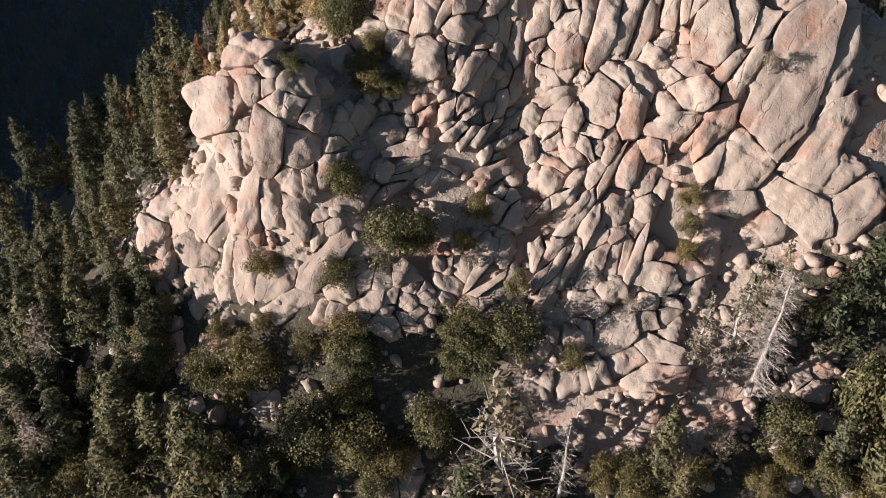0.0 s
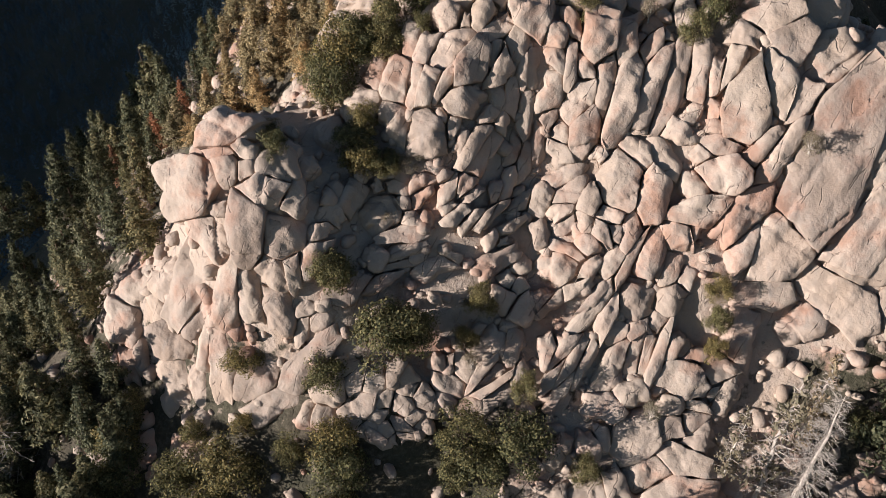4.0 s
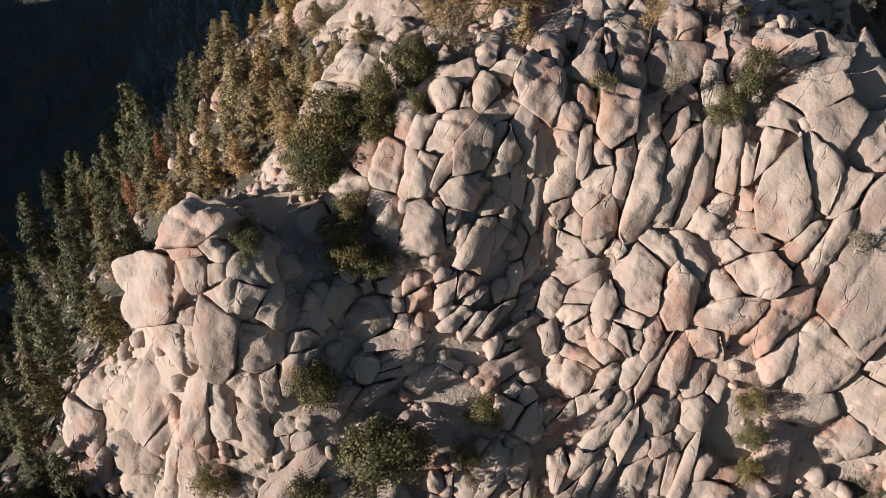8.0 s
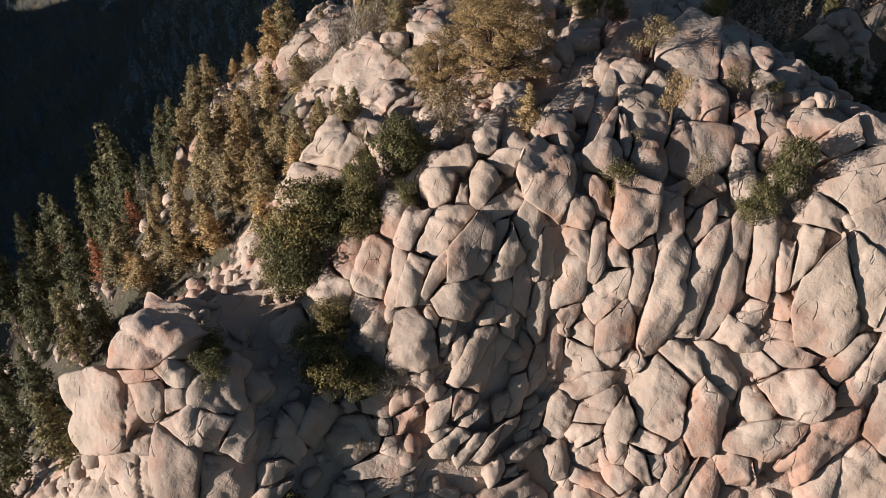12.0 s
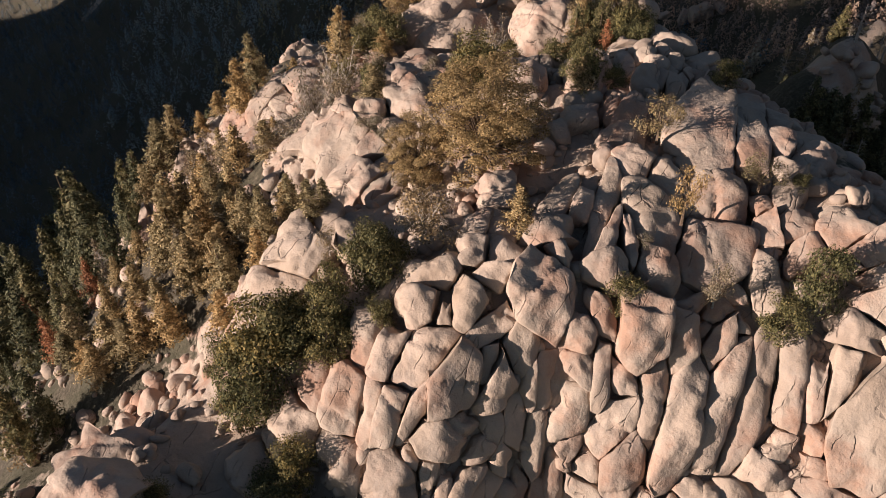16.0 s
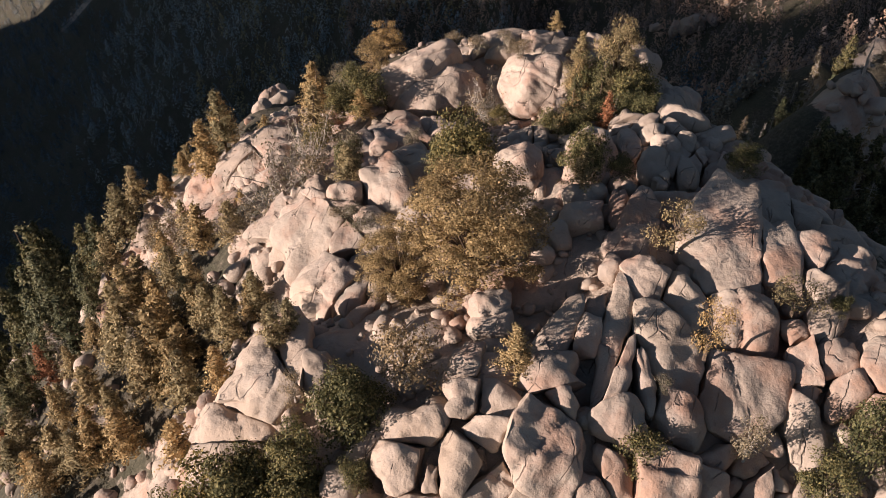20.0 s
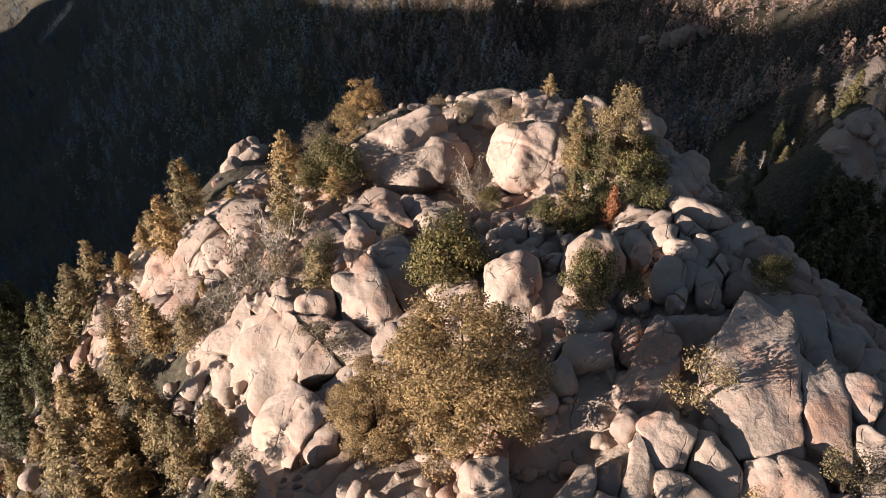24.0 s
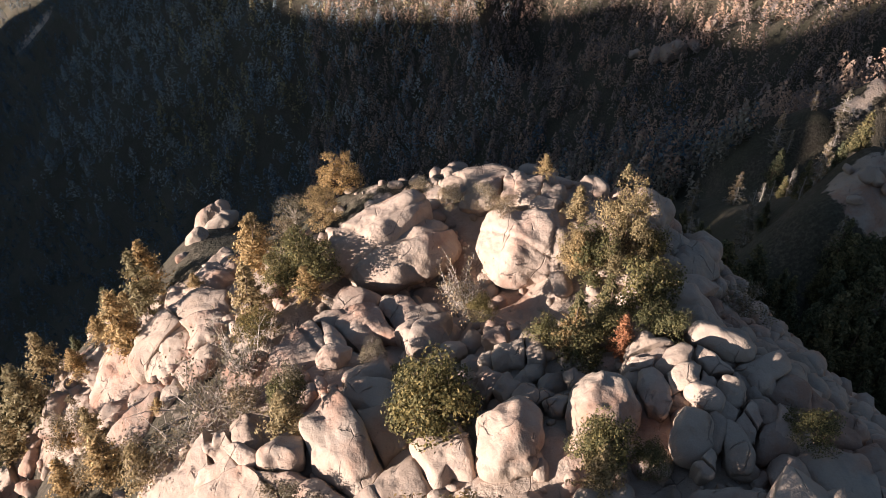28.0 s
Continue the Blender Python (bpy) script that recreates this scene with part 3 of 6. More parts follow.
rib(-5.3, 64.3, 10.1, 1.98, 0.55, 0.78, 47, -17, 30)
rib(-12.7, 61.1, 7.2, 1.75, 0.61, 0.85, -23, 55, -117)
boulder(5.4, 64.3, 8.0, 1.01, 0.84, 0.97, 45, 26, -23)
boulder(9.1, 64.1, 7.9, 1.09, 0.70, 0.81, 39, -30, 28)
rib(10.3, 63.6, 7.8, 1.68, 0.45, 0.63, -38, 32, -151)
rib(12.6, 64.7, 9.1, 1.67, 0.73, 1.02, -40, 34, -153)
rib(14.4, 63.6, 7.8, 3.57, 0.67, 0.94, -37, 39, -142)
rib(14.1, 63.7, 8.2, 1.97, 0.50, 0.71, -40, 35, -149)
rib(15.4, 62.7, 6.4, 2.45, 0.73, 1.02, -25, 45, -124)
boulder(18.2, 64.6, 7.3, 1.69, 1.39, 1.60, -25, 48, -126)
boulder(21.6, 64.4, 8.0, 1.31, 0.97, 1.12, -30, 45, -136)
rib(11.3, 60.8, 4.3, 2.19, 0.67, 0.93, -32, 34, -141)
rib(12.3, 60.2, 3.7, 2.96, 0.72, 1.01, -27, 37, -131)
rib(13.5, 60.3, 3.8, 3.26, 0.61, 0.86, -24, 40, -124)
boulder(16.5, 62.4, 5.3, 1.21, 1.01, 1.16, -33, 39, -138)
rib(15.8, 60.4, 2.7, 2.14, 1.00, 1.40, -22, 40, -122)
rib(18.2, 61.5, 4.0, 2.09, 0.84, 1.17, -19, 44, -118)
rib(19.5, 61.5, 4.4, 2.32, 0.67, 0.93, -13, 46, -110)
rib(20.2, 60.6, 3.7, 2.98, 0.72, 1.01, -17, 43, -117)
boulder(9.9, 60.9, 4.6, 1.37, 0.78, 0.90, 16, 44, -74)
boulder(11.6, 61.2, 5.3, 0.75, 0.61, 0.71, 23, 41, -61)
boulder(6.7, 61.1, 4.4, 1.69, 0.67, 0.77, 1, 47, -94)
boulder(5.0, 61.9, 4.7, 1.00, 0.90, 1.04, 40, 31, -34)
rib(3.9, 59.7, 2.8, 2.19, 0.68, 0.95, -37, 30, -145)
rib(4.9, 58.9, 1.7, 2.46, 0.78, 1.10, -38, 26, -153)
boulder(-0.4, 59.9, 3.8, 1.00, 0.73, 0.84, 33, 36, -30)
boulder(0.9, 59.8, 3.7, 0.84, 0.45, 0.55, -2, 47, -84)
boulder(1.0, 58.8, 1.8, 1.14, 0.84, 0.97, 40, 25, -18)
boulder(0.4, 57.5, 1.2, 0.90, 0.56, 0.64, 35, 30, -26)
boulder(-3.2, 58.6, 2.9, 0.94, 0.83, 0.96, 20, 44, -52)
boulder(-1.8, 57.7, 1.8, 0.90, 0.78, 0.89, 37, 31, -25)
boulder(-3.5, 57.1, 1.1, 1.20, 0.97, 1.11, 29, 39, -41)
boulder(-2.1, 56.5, 0.5, 0.71, 0.56, 0.64, 46, -4, 12)
boulder(-3.6, 55.8, -0.4, 1.32, 0.78, 0.89, 41, 26, -21)
boulder(-5.2, 55.2, -0.4, 0.79, 0.70, 0.80, 41, -26, 30)
boulder(-9.1, 59.4, 4.2, 1.24, 1.00, 1.15, 48, -19, 19)
boulder(-6.3, 58.4, 3.1, 1.38, 1.11, 1.28, 44, -25, 29)
boulder(-9.8, 57.7, 2.3, 1.84, 1.12, 1.28, 50, -7, 5)
boulder(-11.3, 56.6, -0.2, 1.19, 1.19, 1.37, 38, -35, 32)
boulder(-7.4, 57.1, 1.0, 1.90, 1.28, 1.47, 46, -21, 21)
boulder(-9.1, 55.6, -0.7, 1.23, 0.78, 0.90, 46, -19, 16)
boulder(-5.9, 56.3, 0.9, 0.89, 0.70, 0.80, 42, -26, 29)
boulder(-5.8, 54.8, -0.8, 1.25, 0.72, 0.83, 44, 21, -17)
rib(-12.6, 56.8, -0.2, 1.25, 0.73, 1.03, 33, -42, 38)
boulder(-4.4, 58.8, 3.9, 1.38, 0.72, 0.83, 37, -33, 45)
boulder(8.5, 52.9, -3.1, 0.84, 0.81, 0.94, 26, -32, 39)
boulder(10.4, 53.8, -2.3, 0.98, 0.83, 0.96, 4, -41, 78)
boulder(11.5, 54.4, -1.2, 0.63, 0.60, 0.69, 21, -36, 53)
boulder(13.6, 54.5, -1.7, 1.00, 0.99, 1.14, 40, 9, -13)
boulder(13.7, 51.4, -4.9, 1.85, 1.12, 1.29, 36, -18, 19)
boulder(15.9, 51.6, -4.0, 1.31, 0.99, 1.14, 20, 34, -62)
boulder(10.0, 51.1, -5.3, 1.36, 1.33, 1.53, 15, -39, 60)
boulder(15.0, 54.9, -1.0, 1.11, 0.61, 0.70, 18, 37, -64)
slab(18.2, 55.2, -1.2, 2.49, 1.62, 1.01, 36, -18, 19)
slab(15.2, 57.0, 0.9, 1.51, 1.01, 0.62, 39, 16, -18)
boulder(18.0, 58.3, 1.6, 1.42, 0.97, 1.12, 41, -10, 7)
boulder(21.4, 57.3, 0.6, 1.00, 0.93, 1.07, -5, -41, 90)
slab(23.1, 59.3, 2.2, 2.61, 1.69, 1.05, 42, 11, -15)
boulder(23.5, 61.2, 4.0, 1.28, 0.84, 0.97, 45, 16, -21)
rib(22.0, 61.4, 4.5, 1.40, 0.69, 0.97, -31, 38, -139)
boulder(24.1, 57.2, 0.7, 0.94, 0.68, 0.78, 37, 17, -28)
boulder(25.6, 58.4, 1.4, 0.75, 0.55, 0.63, 37, -19, 19)
slab(22.8, 53.6, -2.4, 2.52, 1.66, 1.03, 37, 7, -18)
boulder(24.0, 54.7, -1.5, 1.51, 0.94, 1.08, -33, 19, -164)
boulder(19.3, 52.8, -3.5, 1.73, 0.96, 1.10, 35, -16, 12)
slab(21.9, 51.0, -4.3, 2.83, 1.58, 0.98, 33, -15, 10)
boulder(28.3, 62.6, 5.2, 2.53, 1.27, 1.46, -17, 49, -118)
boulder(33.9, 63.3, 5.5, 2.20, 1.53, 1.77, 48, -29, 9)
slab(36.9, 64.1, 8.3, 3.31, 1.99, 1.23, 51, 29, -34)
slab(38.9, 66.6, 12.1, 3.20, 2.77, 1.72, 55, -22, 5)
boulder(20.2, 62.7, 6.0, 0.94, 0.61, 0.70, -24, 45, -128)
boulder(-27.2, 60.5, -3.3, 1.56, 1.10, 1.27, -36, -24, 135)
boulder(-23.5, 58.2, -3.3, 1.41, 1.06, 1.22, 40, -26, 20)
boulder(-31.3, 59.7, -5.8, 1.55, 1.22, 1.40, 35, -9, 8)
boulder(-7.4, 76.6, 21.1, 1.81, 1.32, 1.51, 16, -39, 49)
boulder(-4.7, 75.0, 21.6, 1.06, 0.92, 1.06, 42, -21, 7)
boulder(-3.8, 74.0, 20.7, 1.58, 0.97, 1.12, -10, 47, -114)
boulder(-1.3, 73.5, 20.4, 1.98, 1.72, 1.98, -3, 51, -97)
boulder(-4.0, 77.1, 23.8, 2.10, 1.29, 1.49, 9, 44, -98)
boulder(-6.0, 78.2, 23.8, 1.47, 0.86, 0.98, 7, 43, -101)
boulder(-6.8, 79.7, 24.7, 0.77, 0.43, 0.55, 36, -25, 11)
boulder(-2.7, 79.6, 26.4, 1.55, 0.84, 0.97, 7, 40, -102)
rib(-2.3, 76.0, 24.0, 2.09, 0.63, 0.88, -0, 46, -107)
rib(-1.2, 75.7, 24.1, 1.88, 1.00, 1.40, -15, 45, -121)
rib(-1.3, 78.4, 26.2, 1.62, 0.83, 1.16, -3, 41, -116)
rib(0.9, 78.4, 26.0, 2.34, 1.21, 1.70, -32, 32, -147)
rib(0.3, 75.5, 24.6, 1.96, 0.53, 0.75, -29, 41, -130)
rib(2.4, 77.2, 25.4, 2.63, 1.37, 1.92, -36, 38, -131)
boulder(1.6, 74.9, 22.8, 1.77, 1.34, 1.54, -44, 31, -143)
boulder(1.0, 73.0, 21.5, 1.22, 0.60, 0.69, -6, 52, -90)
boulder(0.1, 73.6, 22.3, 0.67, 0.43, 0.55, 40, 34, -31)
rib(1.7, 72.4, 20.3, 1.06, 0.53, 0.74, -30, 46, -116)
rib(2.8, 72.6, 19.7, 2.08, 0.72, 1.01, -43, 36, -130)
rib(3.6, 72.6, 18.5, 2.46, 0.74, 1.03, -45, 33, -131)
boulder(5.2, 79.7, 27.8, 1.78, 1.07, 1.23, -44, 28, -153)
rib(4.9, 77.9, 26.4, 1.26, 0.48, 0.67, -24, 50, -113)
boulder(6.8, 79.0, 26.6, 1.70, 1.00, 1.14, -21, 52, -113)
rib(5.4, 77.4, 25.2, 1.98, 0.93, 1.30, -31, 49, -120)
boulder(5.2, 75.9, 22.8, 1.04, 0.66, 0.76, 16, 54, -59)
boulder(6.3, 76.1, 22.5, 1.59, 0.80, 0.92, -12, 55, -96)
rib(7.6, 77.1, 24.6, 1.47, 0.44, 0.61, -9, 58, -96)
rib(8.3, 77.7, 24.7, 1.69, 0.61, 0.86, -9, 58, -99)
rib(7.7, 75.6, 21.2, 2.40, 0.58, 0.82, -16, 56, -103)
rib(6.7, 74.0, 18.3, 1.27, 0.65, 0.91, -29, 49, -113)
rib(5.7, 74.5, 20.9, 0.96, 0.46, 0.64, -32, 49, -114)
rib(4.1, 74.5, 21.7, 0.89, 0.50, 0.69, -52, 24, -144)
boulder(7.9, 81.2, 28.5, 2.57, 1.88, 2.16, 21, 46, -63)
boulder(5.5, 82.0, 29.9, 1.17, 0.94, 1.08, 25, -31, 41)
boulder(3.8, 80.1, 28.8, 1.31, 0.95, 1.09, -16, 43, -117)
boulder(0.8, 80.9, 28.5, 1.16, 1.16, 1.33, 36, -10, -6)
boulder(1.5, 82.5, 29.2, 1.38, 0.94, 1.08, 30, -17, 4)
boulder(2.3, 79.6, 28.7, 0.66, 0.37, 0.55, 0, 43, -98)
boulder(-1.2, 82.2, 28.4, 1.03, 0.50, 0.57, 11, -34, 46)
boulder(10.6, 79.2, 27.3, 1.01, 0.86, 0.98, -4, 55, -99)
boulder(10.6, 77.9, 25.6, 1.09, 0.68, 0.79, 32, 50, -56)
rib(10.1, 77.0, 23.0, 1.96, 0.83, 1.16, -13, 58, -109)
boulder(10.0, 75.4, 20.7, 0.84, 0.70, 0.81, -12, 55, -109)
rib(9.1, 74.4, 18.6, 1.88, 0.58, 0.81, -12, 54, -106)
rib(12.1, 79.7, 28.1, 1.44, 0.59, 0.83, 28, 46, -55)
rib(12.1, 77.7, 25.3, 2.00, 0.58, 0.81, -2, 57, -99)
boulder(14.6, 79.5, 26.9, 2.20, 1.63, 1.87, -5, 51, -98)
rib(13.3, 77.5, 24.9, 1.27, 0.59, 0.83, 38, 45, -48)
rib(13.0, 76.5, 22.0, 2.36, 1.08, 1.51, -26, 52, -132)
rib(15.2, 76.9, 23.7, 2.43, 0.77, 1.08, -1, 53, -97)
boulder(11.3, 74.9, 19.5, 1.03, 0.87, 1.00, 10, 54, -89)
rib(13.4, 74.7, 19.8, 2.11, 1.21, 1.69, -6, 53, -113)
boulder(11.2, 73.7, 18.4, 1.43, 0.67, 0.77, 46, 29, -38)
boulder(17.2, 79.4, 26.7, 1.69, 1.00, 1.16, -11, 47, -101)
rib(17.0, 76.3, 22.3, 3.96, 1.33, 1.86, -14, 49, -112)
rib(19.4, 76.8, 23.1, 3.51, 0.97, 1.36, -20, 45, -119)
boulder(19.8, 79.6, 26.4, 1.75, 0.78, 0.90, -33, 35, -140)
rib(21.7, 77.1, 23.3, 3.82, 0.92, 1.29, -11, 46, -116)
rib(24.0, 77.5, 24.7, 3.31, 0.81, 1.14, 9, 47, -99)
boulder(23.2, 74.4, 21.8, 1.12, 0.58, 0.67, -24, 44, -142)
boulder(22.1, 73.8, 20.4, 1.17, 0.91, 1.05, 48, 0, -16)
rib(25.4, 76.5, 24.6, 1.90, 0.66, 0.93, 5, 48, -107)
rib(26.6, 76.8, 25.3, 2.11, 0.72, 1.01, -7, 48, -124)
boulder(27.9, 78.9, 27.3, 1.12, 0.98, 1.13, 47, -6, -19)
slab(27.5, 74.4, 22.6, 3.88, 2.23, 1.38, -16, 48, -132)
rib(25.2, 74.6, 22.2, 1.16, 0.56, 0.79, 32, 40, -69)
boulder(25.2, 73.4, 21.3, 0.85, 0.60, 0.69, 50, -4, -20)
boulder(25.6, 72.4, 19.7, 1.67, 0.98, 1.13, 50, -9, -14)
boulder(24.0, 72.1, 18.9, 0.97, 0.85, 0.98, 46, -21, -0)
slab(30.6, 79.8, 29.1, 2.17, 1.28, 0.79, 39, -21, 10)
slab(32.2, 77.9, 27.3, 1.61, 1.49, 0.93, 38, -26, 21)
slab(30.7, 74.8, 24.5, 2.78, 1.23, 0.76, 31, 39, -58)
rib(30.7, 81.5, 30.0, 2.80, 0.75, 1.05, 36, -16, 7)
slab(29.1, 82.6, 30.9, 1.84, 0.95, 0.59, 29, -24, 11)
slab(32.7, 83.0, 31.0, 1.57, 1.09, 0.68, 27, 11, -16)
slab(32.3, 73.7, 23.6, 1.83, 0.85, 0.55, 31, -39, 36)
rib(30.8, 71.3, 19.8, 3.20, 0.89, 1.25, 32, -44, 36)
rib(29.2, 71.4, 20.3, 2.05, 0.62, 0.86, 40, -38, 22)
boulder(26.0, 70.9, 17.6, 2.45, 1.75, 2.02, 50, -15, -7)
boulder(23.5, 70.3, 16.7, 1.23, 0.99, 1.14, 49, 0, -16)
rib(23.8, 69.0, 14.6, 2.67, 1.37, 1.92, 46, -25, 11)
boulder(22.3, 67.8, 13.1, 1.46, 1.22, 1.40, 48, 16, -23)
rib(27.6, 68.5, 14.6, 3.24, 1.29, 1.81, -36, 44, -148)
rib(23.8, 67.9, 14.0, 1.60, 0.52, 0.73, -27, 46, -136)
slab(30.9, 66.9, 11.7, 2.82, 2.46, 1.53, 50, -30, 13)
slab(29.9, 64.4, 8.4, 2.24, 1.17, 0.72, 51, -20, 7)
boulder(16.6, 71.6, 15.9, 2.79, 2.02, 2.32, 7, 46, -94)
rib(18.2, 72.6, 18.8, 1.72, 0.78, 1.09, 40, 25, -33)
rib(19.6, 70.2, 15.9, 3.17, 1.28, 1.79, -12, 46, -110)
boulder(20.5, 72.1, 18.1, 1.91, 0.85, 0.98, 31, 36, -53)
boulder(17.6, 67.7, 13.1, 1.78, 0.91, 1.05, -11, 48, -111)
rib(17.4, 66.0, 11.3, 3.51, 0.48, 0.67, -30, 44, -133)
boulder(19.5, 66.8, 11.6, 1.82, 0.98, 1.13, -15, 48, -115)
boulder(16.1, 66.0, 11.0, 1.22, 0.77, 0.88, -28, 42, -135)
boulder(14.0, 69.8, 15.4, 1.40, 0.98, 1.12, -12, 45, -128)
boulder(15.7, 68.7, 14.6, 0.98, 0.76, 0.87, 42, 25, -38)
boulder(11.9, 68.7, 13.2, 1.13, 0.64, 0.74, 27, -35, 27)
boulder(13.4, 68.5, 13.8, 1.10, 0.66, 0.76, 36, 30, -55)
boulder(13.8, 67.0, 12.3, 0.86, 0.79, 0.91, 45, 17, -30)
boulder(15.1, 67.5, 13.4, 0.99, 0.78, 0.90, 41, 28, -40)
boulder(11.5, 67.2, 11.7, 1.10, 0.55, 0.63, 42, 13, -30)
boulder(12.3, 66.6, 11.5, 1.10, 0.49, 0.56, 42, 17, -32)
boulder(16.1, 67.5, 13.4, 0.83, 0.61, 0.70, 36, 35, -47)
boulder(11.8, 66.7, 9.7, 1.95, 1.59, 1.83, 41, 18, -32)
rib(13.4, 65.5, 10.3, 1.62, 0.64, 0.90, 35, -36, 32)
rib(11.7, 72.4, 16.3, 1.56, 0.70, 0.98, 41, -30, 10)
rib(12.2, 70.9, 15.0, 1.65, 0.98, 1.37, 34, -34, 16)
boulder(11.5, 69.8, 14.1, 1.03, 0.87, 1.00, 31, -32, 19)
boulder(9.3, 71.2, 14.3, 1.57, 1.02, 1.17, 31, -34, 37)
boulder(9.1, 68.3, 12.4, 1.09, 0.67, 0.77, 20, 35, -65)
boulder(14.8, 72.5, 18.6, 0.71, 0.55, 0.63, 47, 12, -30)
boulder(-7.3, 70.7, 17.8, 0.61, 0.48, 0.55, 41, -10, 22)
boulder(-4.3, 70.3, 16.7, 1.31, 0.72, 0.82, 47, 9, -7)
boulder(-1.9, 70.2, 17.1, 1.21, 0.65, 0.75, 47, -20, 16)
rib(-1.7, 69.7, 16.1, 1.18, 0.61, 0.85, 43, -32, 29)
boulder(-8.7, 69.1, 16.1, 1.34, 1.00, 1.15, -33, 30, -115)
boulder(-5.5, 69.3, 13.9, 2.12, 1.57, 1.80, -43, 17, -153)
slab(-3.3, 67.4, 13.4, 2.45, 0.87, 0.55, 48, -2, 6)
boulder(-2.6, 68.2, 14.3, 1.23, 0.61, 0.70, 44, 22, -20)
boulder(-3.5, 69.0, 15.6, 0.59, 0.52, 0.60, 46, 17, -14)
rib(0.7, 69.8, 16.4, 1.47, 0.59, 0.82, -30, 45, -124)
boulder(2.1, 70.3, 17.1, 1.06, 0.66, 0.76, -42, 31, -140)
boulder(-0.8, 70.9, 18.4, 0.68, 0.48, 0.55, 47, 24, -20)
boulder(0.4, 70.4, 17.9, 0.52, 0.39, 0.55, 49, -17, 18)
rib(3.0, 69.8, 16.0, 0.97, 0.56, 0.78, -49, 16, -151)
rib(1.5, 68.5, 14.5, 1.40, 0.66, 0.93, -45, 27, -149)
rib(2.7, 68.3, 14.2, 1.53, 0.58, 0.81, -44, 26, -146)
rib(3.9, 68.5, 14.1, 1.53, 0.49, 0.69, -42, 27, -139)
rib(4.7, 69.0, 14.1, 1.47, 0.41, 0.57, -41, 27, -135)
rib(6.7, 68.9, 13.2, 1.47, 0.49, 0.68, -39, 19, -145)
boulder(4.6, 67.4, 12.5, 0.84, 0.62, 0.71, 39, -26, 38)
boulder(5.7, 67.5, 12.1, 0.53, 0.48, 0.56, 41, -17, 28)
rib(4.8, 70.7, 15.6, 1.35, 0.58, 0.81, -41, 31, -128)
rib(6.2, 71.8, 16.0, 1.55, 0.58, 0.82, -38, 36, -125)
boulder(0.8, 66.4, 11.6, 1.10, 0.65, 0.75, 44, 22, -19)
boulder(-0.4, 66.0, 10.6, 1.83, 1.00, 1.16, 44, -19, 21)
boulder(-6.1, 65.6, 12.1, 1.11, 0.53, 0.61, 31, 34, -25)
rib(-3.0, 66.2, 12.2, 1.66, 0.44, 0.61, 45, -18, 23)
rib(5.1, 66.7, 10.6, 2.26, 0.93, 1.30, -42, 22, -150)
rib(0.5, 68.9, 15.4, 0.82, 0.44, 0.61, -47, 23, -157)
rib(-3.9, 65.7, 11.1, 1.58, 0.57, 0.79, 46, -6, 15)
boulder(-4.0, 98.5, 23.2, 3.02, 2.60, 2.99, 9, 16, -121)
boulder(-7.8, 88.5, 26.2, 2.08, 1.93, 2.22, 15, -18, -6)
boulder(-9.3, 85.5, 25.2, 2.74, 1.36, 1.57, 28, -20, -8)
boulder(-9.9, 84.0, 25.4, 1.83, 0.82, 0.95, 30, -19, -6)
boulder(-10.9, 82.8, 24.1, 1.32, 0.68, 0.79, 26, -25, 7)
boulder(-12.6, 82.2, 22.3, 0.82, 0.68, 0.79, -6, -31, 59)
boulder(-4.2, 87.4, 28.6, 0.95, 0.83, 0.96, -11, -16, 110)
boulder(-5.7, 84.4, 27.8, 0.52, 0.38, 0.55, 24, 19, -50)
boulder(-3.5, 84.3, 28.4, 0.62, 0.48, 0.56, 19, -21, 31)
boulder(-2.6, 83.5, 28.4, 0.70, 0.36, 0.55, 24, -14, 8)
boulder(-4.7, 80.0, 25.7, 1.03, 0.60, 0.69, 32, 16, -46)
boulder(-6.6, 79.6, 24.8, 0.97, 0.48, 0.55, 29, -24, 16)
boulder(10.0, 88.0, 30.7, 1.72, 0.83, 0.95, -4, 16, -121)
boulder(9.2, 84.5, 30.6, 1.35, 1.11, 1.28, 18, -4, 4)
boulder(9.6, 83.1, 30.8, 0.80, 0.52, 0.59, 20, 16, -43)
boulder(6.1, 89.8, 30.1, 1.68, 1.44, 1.65, -4, -14, 89)
boulder(4.2, 85.8, 30.5, 1.01, 0.96, 1.11, -2, -17, 72)
boulder(4.5, 83.4, 30.4, 0.90, 0.88, 1.01, 24, -6, -5)
boulder(15.8, 95.7, 31.4, 2.38, 1.13, 1.30, 3, 18, -114)
boulder(15.5, 91.2, 31.3, 1.31, 1.09, 1.25, 23, 12, -49)
rib(13.1, 87.3, 30.8, 3.63, 0.65, 0.91, -1, 14, -108)
rib(12.9, 84.6, 30.9, 1.82, 0.41, 0.58, -9, 13, -118)
rib(14.2, 84.1, 30.7, 1.74, 0.31, 0.55, -3, 19, -89)
boulder(16.1, 86.5, 30.1, 2.45, 1.29, 1.48, 9, 22, -73)
boulder(15.7, 82.7, 29.1, 1.22, 1.16, 1.33, 10, -30, 78)
boulder(12.4, 82.2, 29.9, 1.12, 1.02, 1.18, 32, 5, -8)
slab(21.4, 94.2, 31.4, 3.90, 2.14, 1.33, -1, 11, -100)
slab(26.5, 99.7, 29.8, 1.94, 1.46, 0.90, -7, 5, -87)
slab(24.2, 92.5, 31.7, 2.53, 1.17, 0.73, 1, 11, -94)
boulder(28.4, 98.9, 29.5, 1.35, 1.00, 1.15, -2, 10, -72)
boulder(26.8, 92.9, 31.4, 1.24, 0.94, 1.09, 8, 9, -68)
